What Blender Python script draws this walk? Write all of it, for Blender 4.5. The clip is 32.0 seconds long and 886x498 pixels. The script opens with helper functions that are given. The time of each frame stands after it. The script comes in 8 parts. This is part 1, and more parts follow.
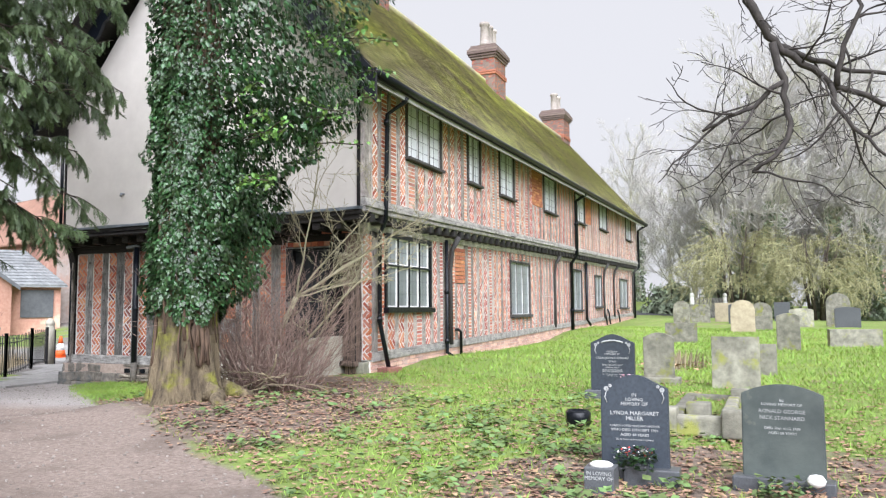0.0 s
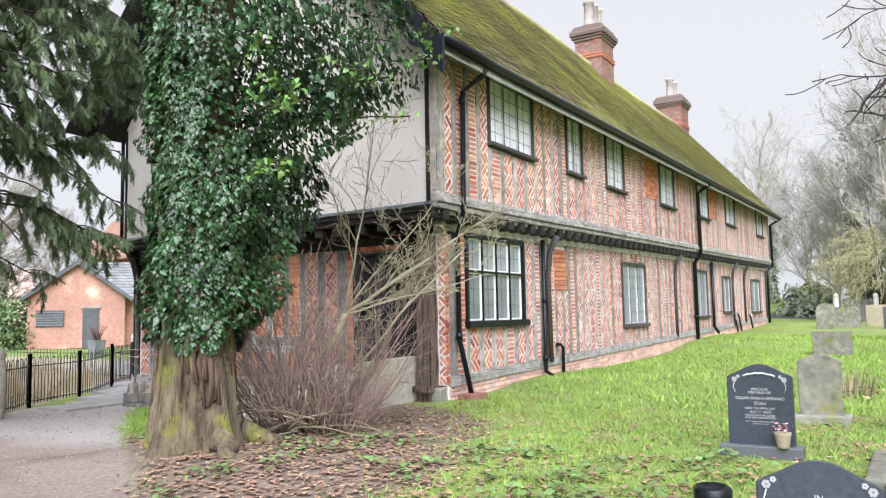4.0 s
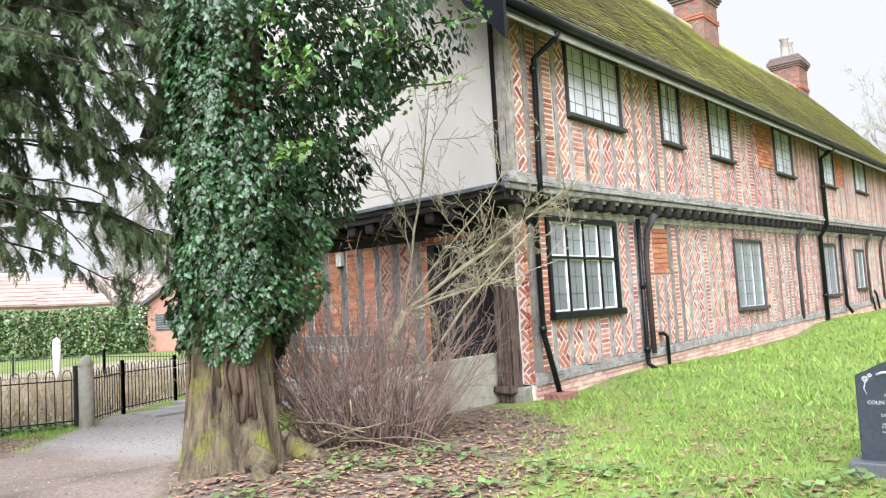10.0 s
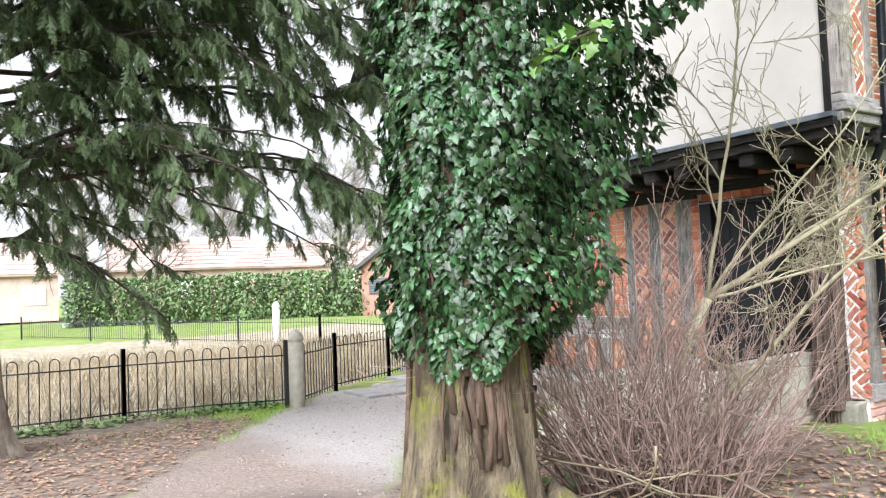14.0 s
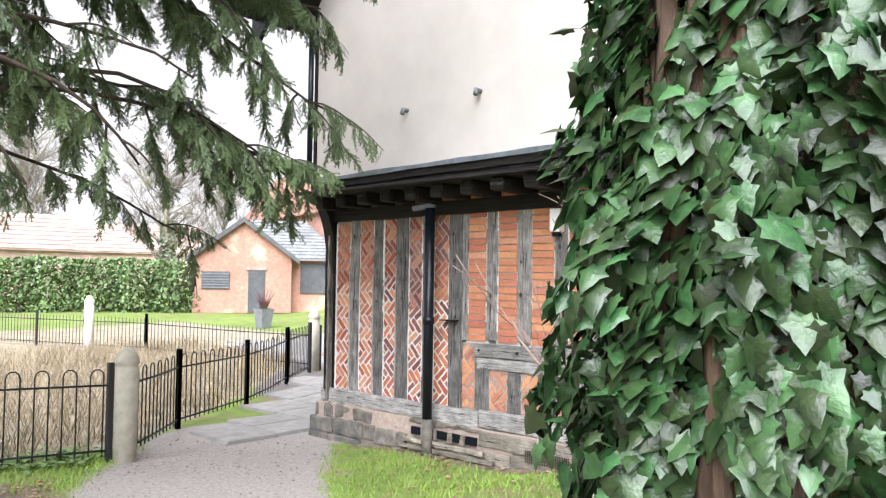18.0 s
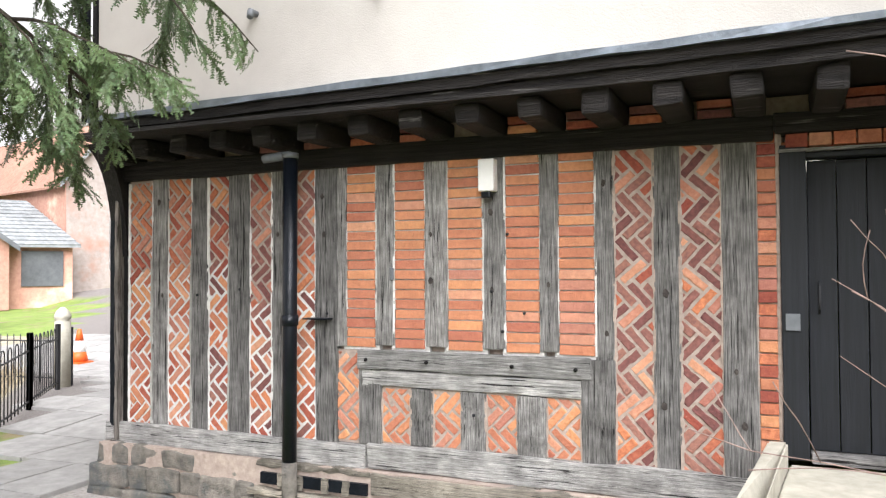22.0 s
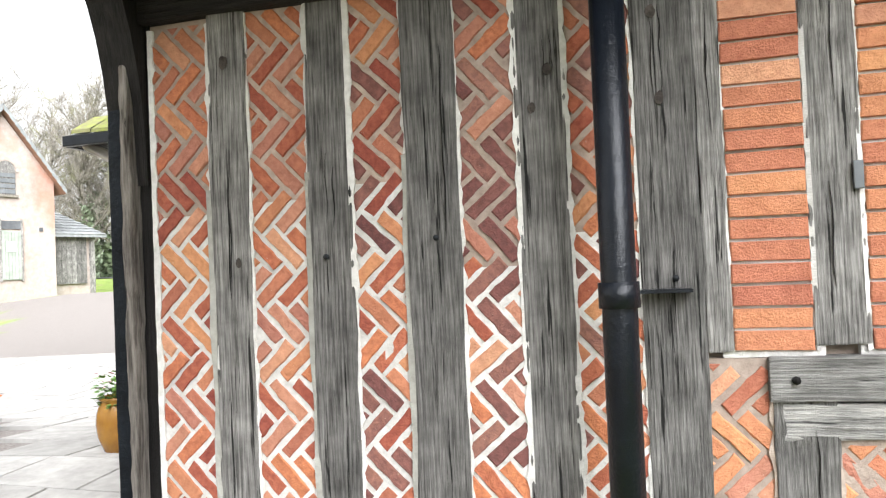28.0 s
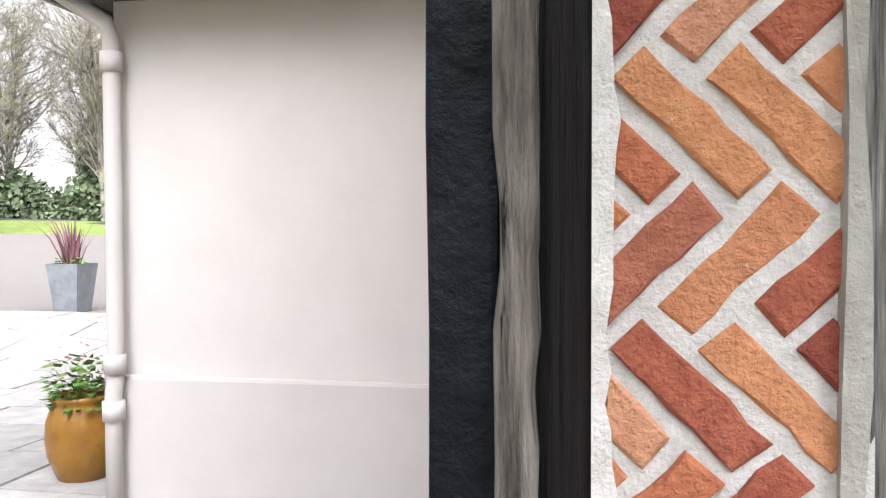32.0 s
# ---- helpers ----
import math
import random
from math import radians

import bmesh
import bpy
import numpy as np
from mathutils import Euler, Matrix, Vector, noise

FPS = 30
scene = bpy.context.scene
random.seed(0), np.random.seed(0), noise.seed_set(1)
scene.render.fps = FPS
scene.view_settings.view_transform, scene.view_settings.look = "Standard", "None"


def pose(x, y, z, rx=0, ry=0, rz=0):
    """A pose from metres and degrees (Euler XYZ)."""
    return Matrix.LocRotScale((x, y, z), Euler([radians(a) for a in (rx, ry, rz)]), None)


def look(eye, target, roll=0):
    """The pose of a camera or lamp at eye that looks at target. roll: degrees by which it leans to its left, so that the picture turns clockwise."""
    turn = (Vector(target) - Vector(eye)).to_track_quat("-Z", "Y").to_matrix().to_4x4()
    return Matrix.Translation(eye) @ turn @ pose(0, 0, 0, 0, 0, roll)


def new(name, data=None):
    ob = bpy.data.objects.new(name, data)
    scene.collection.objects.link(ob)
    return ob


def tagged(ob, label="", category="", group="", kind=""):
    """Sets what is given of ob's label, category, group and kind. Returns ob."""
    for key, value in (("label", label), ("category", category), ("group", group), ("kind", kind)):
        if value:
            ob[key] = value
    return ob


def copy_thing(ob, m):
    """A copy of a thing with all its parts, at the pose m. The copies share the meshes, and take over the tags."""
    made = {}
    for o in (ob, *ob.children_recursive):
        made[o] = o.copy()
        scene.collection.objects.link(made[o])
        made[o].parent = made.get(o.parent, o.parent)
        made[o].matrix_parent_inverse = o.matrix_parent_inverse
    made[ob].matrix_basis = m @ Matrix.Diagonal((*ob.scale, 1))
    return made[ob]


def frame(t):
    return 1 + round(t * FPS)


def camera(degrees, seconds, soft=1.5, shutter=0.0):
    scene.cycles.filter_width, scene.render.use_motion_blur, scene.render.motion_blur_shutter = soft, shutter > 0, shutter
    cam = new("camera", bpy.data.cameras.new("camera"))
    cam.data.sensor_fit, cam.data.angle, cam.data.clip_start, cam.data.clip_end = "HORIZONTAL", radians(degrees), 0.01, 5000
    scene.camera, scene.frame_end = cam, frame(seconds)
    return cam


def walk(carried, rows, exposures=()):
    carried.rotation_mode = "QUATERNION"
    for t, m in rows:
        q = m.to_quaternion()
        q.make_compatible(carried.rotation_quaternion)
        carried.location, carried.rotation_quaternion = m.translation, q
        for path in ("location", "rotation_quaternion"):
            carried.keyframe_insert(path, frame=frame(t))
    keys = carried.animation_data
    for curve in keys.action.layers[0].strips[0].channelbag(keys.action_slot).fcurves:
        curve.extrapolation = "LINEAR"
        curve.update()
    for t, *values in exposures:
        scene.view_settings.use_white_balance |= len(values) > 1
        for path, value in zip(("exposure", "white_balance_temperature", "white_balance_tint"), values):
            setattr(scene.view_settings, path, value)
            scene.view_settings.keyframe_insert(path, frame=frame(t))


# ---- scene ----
cam = camera(60.1, 32.0, 1.25)
PATH = [
    (0, (-0.053, 0.055, 1.601), (-0.827, 1.892, 1.761), -0.4),
    (0.5, (-0.093, 0.369, 1.626), (-0.9, 2.192, 1.785), -0.5),
    (1, (-0.14, 0.672, 1.631), (-1.0, 2.472, 1.78), -0.6),
    (1.5, (-0.248, 0.965, 1.655), (-1.169, 2.734, 1.798), -0.7),
    (2, (-0.319, 1.215, 1.674), (-1.295, 2.955, 1.814), -0.8),
    (2.5, (-0.376, 1.536, 1.707), (-1.382, 3.258, 1.852), -1.0),
    (3, (-0.444, 1.807, 1.713), (-1.466, 3.519, 1.862), -1.0),
    (3.5, (-0.523, 2.043, 1.736), (-1.553, 3.75, 1.894), -1.0),
    (5.5, (-0.697, 2.817, 1.788), (-1.762, 4.492, 2.028), -1.2),
    (6, (-0.699, 2.885, 1.806), (-1.761, 4.56, 2.069), -0.9),
    (6.5, (-0.676, 2.905, 1.809), (-1.735, 4.579, 2.086), -0.5),
    (7, (-0.671, 2.906, 1.804), (-1.723, 4.584, 2.075), -0.1),
    (7.5, (-0.657, 2.915, 1.807), (-1.734, 4.579, 2.074), -0.4),
    (8, (-0.646, 2.985, 1.803), (-1.77, 4.616, 2.076), -0.6),
    (8.5, (-0.604, 3.053, 1.785), (-1.742, 4.68, 2.027), -0.7),
    (9, (-0.635, 3.151, 1.783), (-1.774, 4.782, 1.988), -1.9),
    (9.5, (-0.685, 3.258, 1.791), (-1.875, 4.856, 1.971), -2.8),
    (10, (-0.733, 3.369, 1.791), (-2.01, 4.9, 1.949), -3.3),
    (10.5, (-0.716, 3.63, 1.816), (-2.161, 5.008, 1.932), -2.3),
    (11, (-0.823, 3.802, 1.828), (-2.381, 5.056, 1.864), -1.6),
    (11.5, (-1.045, 4.002, 1.816), (-2.661, 5.179, 1.875), -0.5),
    (12, (-1.358, 4.169, 1.867), (-2.996, 5.313, 1.948), -1.3),
    (12.5, (-1.691, 4.32, 1.905), (-3.349, 5.435, 1.986), -2.3),
    (13, (-2.023, 4.431, 1.945), (-3.688, 5.536, 2.029), -2.6),
    (13.5, (-2.42, 4.489, 1.978), (-4.079, 5.604, 2.067), -2.6),
    (15.5, (-3.929, 4.991, 1.958), (-5.476, 6.255, 2.042), -0.5),
    (16, (-4.463, 5.154, 1.947), (-5.996, 6.435, 2.039), 0.0),
    (16.5, (-4.781, 5.228, 2.034), (-6.3, 6.526, 2.125), 0.8),
    (17, (-5.176, 5.363, 2.095), (-6.644, 6.718, 2.185), 0.6),
    (17.1, (-5.25, 5.39, 2.096), (-6.687, 6.778, 2.192), 0.0),
    (17.5, (-5.536, 5.506, 2.087), (-6.947, 6.92, 2.175), 0.5),
    (18, (-5.906, 5.684, 2.114), (-7.252, 7.161, 2.196), 0.7),
    (18.5, (-6.292, 5.832, 2.112), (-7.514, 7.414, 2.184), 0.4),
    (19, (-6.612, 5.919, 2.103), (-7.719, 7.583, 2.174), 0.7),
    (19.5, (-6.92, 6.113, 2.113), (-7.959, 7.821, 2.167), 0.9),
    (20, (-7.165, 6.25, 2.093), (-8.132, 8.0, 2.125), 0.3),
    (20.5, (-7.532, 6.412, 2.108), (-8.389, 8.219, 2.117), -0.8),
    (21, (-7.785, 6.553, 2.087), (-8.592, 8.383, 2.113), -0.5),
    (21.5, (-8.008, 6.733, 2.098), (-8.821, 8.559, 2.151), 0.1),
    (22, (-8.279, 6.887, 2.068), (-9.069, 8.724, 2.117), -0.3),
    (22.5, (-8.594, 7.019, 2.052), (-9.348, 8.871, 2.075), -0.8),
    (23, (-8.833, 7.178, 2.038), (-9.548, 9.046, 2.022), -1.1),
    (23.5, (-9.092, 7.372, 2.105), (-9.754, 9.257, 2.032), -1.1),
    (24, (-9.308, 7.53, 2.121), (-9.948, 9.421, 2.001), -1.1),
    (24.5, (-9.526, 7.703, 2.113), (-10.162, 9.595, 1.985), -0.8),
    (26.5, (-10.624, 8.586, 1.775), (-11.202, 10.5, 1.829), -2.0),
    (27, (-10.884, 8.861, 1.799), (-11.503, 10.761, 1.874), -2.7),
    (27.5, (-11.18, 9.088, 1.771), (-11.779, 10.995, 1.845), -2.9),
    (28, (-11.487, 9.303, 1.782), (-12.039, 11.225, 1.836), -2.5),
    (28.5, (-11.743, 9.594, 1.754), (-12.278, 11.52, 1.795), -1.8),
    (29, (-11.986, 9.835, 1.747), (-12.515, 11.763, 1.767), -1.7),
    (29.5, (-12.265, 10.047, 1.744), (-12.8, 11.974, 1.747), -1.2),
    (30, (-12.504, 10.277, 1.719), (-13.047, 12.202, 1.703), -1.0),
    (30.5, (-12.755, 10.535, 1.734), (-13.31, 12.456, 1.703), -0.2),
    (31, (-13.02, 10.71, 1.732), (-13.568, 12.633, 1.678), -0.3),
    (31.5, (-13.288, 10.904, 1.749), (-13.72, 12.855, 1.682), -0.8),
    (32, (-13.52, 11.142, 1.744), (-13.836, 13.116, 1.682), -0.2),
]
walk(cam, [(t, look(eye, target, roll)) for t, eye, target, roll in PATH], [(0, 1.15, 6000, 15), (7, 1.25, 6000, 15), (12, 1.45, 6000, 12), (16, 1.68, 6050, 15), (18, 1.62, 6150, 15), (19, 1.52, 6200, 15), (24, 1.8, 6300, 12), (27, 1.95, 6300, 10), (30, 1.9, 6300, 14), (31, 1.85, 6250, 15), (32, 1.88, 6200, 15)])

# ---- world and light: an overcast winter day ----
world = bpy.data.worlds.new("overcast_sky")
scene.world = world
world.use_nodes = True
wn, wl = world.node_tree.nodes, world.node_tree.links
sky = wn.new("ShaderNodeTexSky")
sky.sky_type, sky.sun_disc = "NISHITA", False
sky.sun_elevation, sky.sun_rotation = radians(43), radians(148)
sky.air_density, sky.dust_density, sky.ozone_density = 1.0, 6.0, 1.0
grey = wn.new("ShaderNodeHueSaturation")
grey.inputs["Saturation"].default_value = 0.05
cloud = wn.new("ShaderNodeMix")
cloud.data_type = "RGBA"
cloud.inputs[0].default_value = 0.82
cloud.inputs[7].default_value = (8.95, 8.85, 8.55, 1)
wl.new(sky.outputs[0], grey.inputs["Color"])
wl.new(grey.outputs[0], cloud.inputs[6])
wl.new(cloud.outputs[2], wn["Background"].inputs[0])
wn["Background"].inputs[1].default_value = 0.048
sun = new("sun", bpy.data.lights.new("sun", "SUN"))
sun.data.energy, sun.data.angle, sun.data.color = 3.8, radians(60), (0.985, 0.99, 1.0)
sun.matrix_world = look((0, 0, 20), (-5, 8, 20 - 9))


# ---- materials ----
def rgb(c, k=1.0):
    return (c[0] * k, c[1] * k, c[2] * k, 1)


def material(name, light, dark, scale=8.0, stretch=(1, 1, 1), rough=0.8, bump=0.3, fine=60.0, vary=0.12, patch=0.25,
             patch_scale=0.7, metal=0.0, spec=0.4, third=None, third_scale=2.0, third_from=0.55, third_wide=0.12, third_grain=False, depth=0.01, hue=0.0):
    """A surface with grain, patches, per-piece variation and relief, at real size in world metres."""
    m = bpy.data.materials.new(name)
    m.use_nodes = True
    n, l = m.node_tree.nodes, m.node_tree.links
    b = n["Principled BSDF"]
    geo = n.new("ShaderNodeNewGeometry")
    info = n.new("ShaderNodeObjectInfo")
    shift = n.new("ShaderNodeVectorMath")
    shift.operation = "MULTIPLY"
    shift.inputs[1].default_value = stretch
    l.new(geo.outputs["Position"], shift.inputs[0])

    def noise_of(s, detail, source):
        t = n.new("ShaderNodeTexNoise")
        t.inputs["Scale"].default_value, t.inputs["Detail"].default_value, t.inputs["Roughness"].default_value = s, detail, 0.62
        l.new(source, t.inputs["Vector"])
        return t.outputs["Fac"]

    def ramp(value, lo, hi):
        r = n.new("ShaderNodeMapRange")
        r.inputs["From Min"].default_value, r.inputs["From Max"].default_value = lo, hi
        l.new(value, r.inputs["Value"])
        return r.outputs[0]

    def blend(fac, a, c, kind="MIX"):
        x = n.new("ShaderNodeMix")
        x.data_type, x.blend_type = "RGBA", kind
        for value, socket in ((fac, x.inputs[0]), (a, x.inputs[6]), (c, x.inputs[7])):
            if isinstance(value, (tuple, float, int)):
                socket.default_value = value
            else:
                l.new(value, socket)
        return x.outputs[2]

    grain = noise_of(scale, 6.0, shift.outputs[0])
    color = blend(ramp(grain, 0.32, 0.68), rgb(dark), rgb(light))
    if third:
        source = shift.outputs[0] if third_grain else geo.outputs["Position"]
        color = blend(ramp(noise_of(third_scale, 5.0, source), third_from, third_from + third_wide), color, rgb(third))
    wide = noise_of(patch_scale, 4.0, geo.outputs["Position"])
    tone = n.new("ShaderNodeHueSaturation")
    l.new(color, tone.inputs["Color"])
    val = n.new("ShaderNodeMath")
    val.operation = "MULTIPLY_ADD"
    val.inputs[1].default_value = patch * 2
    val.inputs[2].default_value = 1 - patch
    l.new(ramp(wide, 0.25, 0.75), val.inputs[0])
    piece = n.new("ShaderNodeMath")
    piece.operation = "MULTIPLY_ADD"
    piece.inputs[1].default_value, piece.inputs[2].default_value = vary * 2, 1 - vary
    l.new(info.outputs["Random"], piece.inputs[0])
    both = n.new("ShaderNodeMath")
    both.operation = "MULTIPLY"
    l.new(val.outputs[0], both.inputs[0])
    l.new(piece.outputs[0], both.inputs[1])
    l.new(both.outputs[0], tone.inputs["Value"])
    if hue:
        turn = n.new("ShaderNodeMath")
        turn.operation = "MULTIPLY_ADD"
        turn.inputs[1].default_value, turn.inputs[2].default_value = hue * 2, 0.5 - hue
        l.new(info.outputs["Random"], turn.inputs[0])
        l.new(turn.outputs[0], tone.inputs["Hue"])
    l.new(tone.outputs[0], b.inputs["Base Color"])
    b.inputs["Roughness"].default_value, b.inputs["Metallic"].default_value = rough, metal
    b.inputs["Specular IOR Level"].default_value = spec
    if bump:
        rel = n.new("ShaderNodeMath")
        rel.operation = "ADD"
        l.new(noise_of(fine, 5.0, shift.outputs[0]), rel.inputs[0])
        l.new(grain, rel.inputs[1])
        bp = n.new("ShaderNodeBump")
        bp.inputs["Strength"].default_value, bp.inputs["Distance"].default_value = bump, depth
        l.new(rel.outputs[0], bp.inputs["Height"])
        l.new(bp.outputs[0], b.inputs["Normal"])
    return m


def island_vary(m, amount=0.3, hue=0.0):
    """Lets every loose piece of a joined mesh differ in brightness and hue."""
    n, l = m.node_tree.nodes, m.node_tree.links
    b = n["Principled BSDF"]
    src = b.inputs["Base Color"].links[0].from_socket
    geo = n.new("ShaderNodeNewGeometry")
    t = n.new("ShaderNodeHueSaturation")
    v = n.new("ShaderNodeMath")
    v.operation = "MULTIPLY_ADD"
    v.inputs[1].default_value, v.inputs[2].default_value = amount * 2, 1 - amount
    l.new(geo.outputs["Random Per Island"], v.inputs[0])
    l.new(v.outputs[0], t.inputs["Value"])
    if hue:
        h = n.new("ShaderNodeMath")
        h.operation = "MULTIPLY_ADD"
        h.inputs[1].default_value, h.inputs[2].default_value = hue * 2, 0.5 - hue
        l.new(geo.outputs["Random Per Island"], h.inputs[0])
        l.new(h.outputs[0], t.inputs["Hue"])
    l.new(src, t.inputs["Color"])
    l.new(t.outputs[0], b.inputs["Base Color"])
    return m


UP, LONG_X, LONG_Y = (14, 14, 0.5), (0.5, 14, 14), (14, 0.5, 14)
OAK = dict(scale=9.5, rough=0.9, bump=0.9, fine=24.0, vary=0.38, patch=0.5, patch_scale=5.5, depth=0.02, third=(0.014, 0.013, 0.012), third_scale=3.4, third_from=0.60, third_wide=0.05, third_grain=True)
oak_up = material("weathered_oak_upright", (0.36, 0.345, 0.325), (0.07, 0.066, 0.061), stretch=UP, **OAK)
oak_x = material("weathered_oak_level", (0.36, 0.345, 0.325), (0.07, 0.066, 0.061), stretch=LONG_X, **OAK)
oak_y = material("weathered_oak_beam", (0.56, 0.53, 0.50), (0.31, 0.29, 0.27), stretch=LONG_Y, **OAK)
front_oak = material("bleached_oak_stud", (0.52, 0.47, 0.43), (0.26, 0.225, 0.20), stretch=UP, **OAK)
knot_oak = material("dark_knot_wood", (0.09, 0.075, 0.065), (0.03, 0.025, 0.022), scale=30, rough=0.95, bump=0.8, fine=90)
sill_oak = material("pale_grey_sill_oak", (0.46, 0.445, 0.42), (0.14, 0.135, 0.125), stretch=LONG_X, **OAK)
plank_pale = material("earthy_weathered_board", (0.42, 0.375, 0.30), (0.18, 0.16, 0.13), stretch=LONG_X, **OAK)
tarred_x = material("tarred_oak_level", (0.036, 0.031, 0.028), (0.007, 0.006, 0.006), stretch=LONG_X, scale=3.0, rough=0.6, bump=1.0, fine=12.0, depth=0.02, spec=0.25, third=(0.15, 0.14, 0.13), third_scale=2.0, third_from=0.63, third_wide=0.06, third_grain=True)
rotten_oak = material("rotten_brown_oak", (0.24, 0.17, 0.13), (0.06, 0.042, 0.034), stretch=UP, scale=5, rough=0.95, bump=1.0, fine=14, depth=0.03, third=(0.012, 0.01, 0.009), third_scale=1.6, third_from=0.56, third_wide=0.06, third_grain=True)
tarred_up = material("tarred_oak_upright", (0.020, 0.018, 0.017), (0.005, 0.0045, 0.0045), stretch=UP, spec=0.15, scale=2.2, rough=0.6, bump=0.7, fine=9.0, depth=0.015)
tarred_shaded_y = material("tarred_and_shaded_oak_beam", (0.028, 0.025, 0.023), (0.006, 0.0055, 0.0055), stretch=LONG_Y, scale=2.2, rough=0.6, bump=0.7, fine=9.0, depth=0.015)
BRICK = dict(scale=34.0, rough=0.92, bump=1.0, fine=130.0, patch=0.12, patch_scale=5.0, depth=0.01, hue=0.012, third=(0.62, 0.47, 0.38), third_scale=75.0, third_from=0.69, third_wide=0.05)
brick_red = material("old_red_brick", (0.52, 0.17, 0.09), (0.33, 0.09, 0.053), vary=0.34, **BRICK)
brick_orange = material("orange_brick", (0.59, 0.25, 0.135), (0.45, 0.17, 0.088), vary=0.2, **BRICK)
brick_dark = material("dark_burnt_brick", (0.30, 0.125, 0.10), (0.17, 0.075, 0.065), vary=0.35, **BRICK)
brick_pink = material("weathered_pink_brick", (0.60, 0.285, 0.185), (0.45, 0.19, 0.12), vary=0.22, **BRICK)
FIELD = dict(BRICK, third_scale=1.7, third_from=0.56, third_wide=0.2, third=(0.78, 0.62, 0.54), scale=6.0, patch_scale=1.2)
brick_field = island_vary(material("facade_brick", (0.62, 0.265, 0.195), (0.44, 0.165, 0.12), vary=0.08, **FIELD), 0.28, 0.012)
base_brick = island_vary(material("limewashed_base_brick", (0.74, 0.50, 0.41), (0.58, 0.36, 0.29), vary=0.08, **FIELD), 0.2, 0.01)
stack_brick = island_vary(material("chimney_brick", (0.40, 0.135, 0.09), (0.26, 0.09, 0.065), vary=0.05, **dict(BRICK, third_from=0.78)), 0.28, 0.012)
sooty_brick = material("sooty_chimney_brick", (0.21, 0.15, 0.13), (0.11, 0.085, 0.075), vary=0.25, **BRICK)
pot_clay = material("weathered_pale_clay", (0.44, 0.39, 0.35), (0.30, 0.26, 0.23), scale=9, rough=0.9, bump=0.4, fine=50)
mortar = material("lime_mortar", (0.70, 0.685, 0.655), (0.53, 0.515, 0.485), scale=30, rough=0.95, bump=0.6, fine=140, patch=0.12)
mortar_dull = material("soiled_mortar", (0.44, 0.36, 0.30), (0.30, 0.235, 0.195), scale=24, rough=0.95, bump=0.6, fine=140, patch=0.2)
lime_pale = material("pale_lime_pointing", (0.82, 0.78, 0.74), (0.70, 0.65, 0.60), scale=12, rough=0.95, bump=0.5, fine=90, patch=0.2)
render_grey = material("grey_cement_fillet", (0.40, 0.39, 0.35), (0.28, 0.27, 0.24), scale=20, rough=0.95, bump=0.5, fine=120)
plaster = material("cream_render", (0.50, 0.47, 0.43), (0.45, 0.42, 0.385), scale=3.0, rough=0.92, bump=0.25, fine=80, patch=0.05, patch_scale=0.5, third=(0.50, 0.47, 0.40), third_scale=0.6, third_from=0.66)
cream_paint = material("cream_paint", (0.52, 0.488, 0.462), (0.485, 0.455, 0.43), scale=3.0, rough=0.85, bump=0.15, fine=90, patch=0.03)
stone = material("rubble_limestone", (0.27, 0.245, 0.205), (0.12, 0.11, 0.095), scale=11, rough=0.95, bump=0.9, fine=60, patch=0.3, third=(0.11, 0.115, 0.11), third_scale=3.5, third_from=0.5, depth=0.03)
black_paint = material("black_gloss_paint", (0.006, 0.008, 0.012), (0.003, 0.004, 0.006), scale=9, rough=0.3, bump=0.5, fine=55, patch=0.2, spec=0.3, depth=0.006)
chipped_black = material("chipped_black_board_paint", (0.010, 0.013, 0.017), (0.004, 0.005, 0.007), scale=7, rough=0.5, bump=1.0, fine=24, spec=0.12, depth=0.012, third=(0.10, 0.10, 0.10), third_scale=30, third_from=0.72)
split_oak = material("deeply_split_oak", (0.50, 0.45, 0.40), (0.07, 0.058, 0.048), scale=4.0, stretch=(14, 14, 1.1), rough=0.95, bump=1.0, fine=14, depth=0.05, third=(0.014, 0.012, 0.011), third_scale=2.4, third_from=0.69, third_wide=0.04, third_grain=True)
black_door = material("worn_black_paint", (0.010, 0.012, 0.016), (0.004, 0.005, 0.006), scale=3, stretch=UP, rough=0.6, bump=0.3, fine=20, third=(0.16, 0.16, 0.16), third_scale=26.0, third_from=0.74)
lead = material("lead_sheet", (0.22, 0.25, 0.28), (0.10, 0.115, 0.13), scale=5, rough=0.45, bump=0.3, fine=30, metal=0.4)
moss_tile = material("mossy_plain_tile", (0.41, 0.36, 0.25), (0.29, 0.26, 0.17), scale=9, rough=0.95, bump=0.8, fine=50, patch=0.22, patch_scale=0.4, third=(0.56, 0.58, 0.19), third_scale=0.6, third_from=0.4, third_wide=0.35, depth=0.02)
moss_tile = island_vary(moss_tile, 0.2)
slate = island_vary(material("grey_slate", (0.26, 0.27, 0.27), (0.17, 0.18, 0.18), scale=6, rough=0.7, bump=0.4, fine=40), 0.15)
pantile = island_vary(material("brown_pantile", (0.30, 0.17, 0.12), (0.2, 0.11, 0.08), scale=6, rough=0.9, bump=0.4, fine=40), 0.2)
white_paint = material("white_paint", (0.80, 0.79, 0.76), (0.72, 0.71, 0.67), scale=6, rough=0.6, bump=0.2, fine=50, patch=0.06)
grey_stone = material("grey_granite", (0.10, 0.105, 0.11), (0.06, 0.064, 0.07), scale=90, rough=0.35, bump=0.05, fine=200)
dark_stone = material("dark_slate_stone", (0.045, 0.055, 0.068), (0.03, 0.036, 0.046), scale=40, rough=0.3, bump=0.05, fine=150)
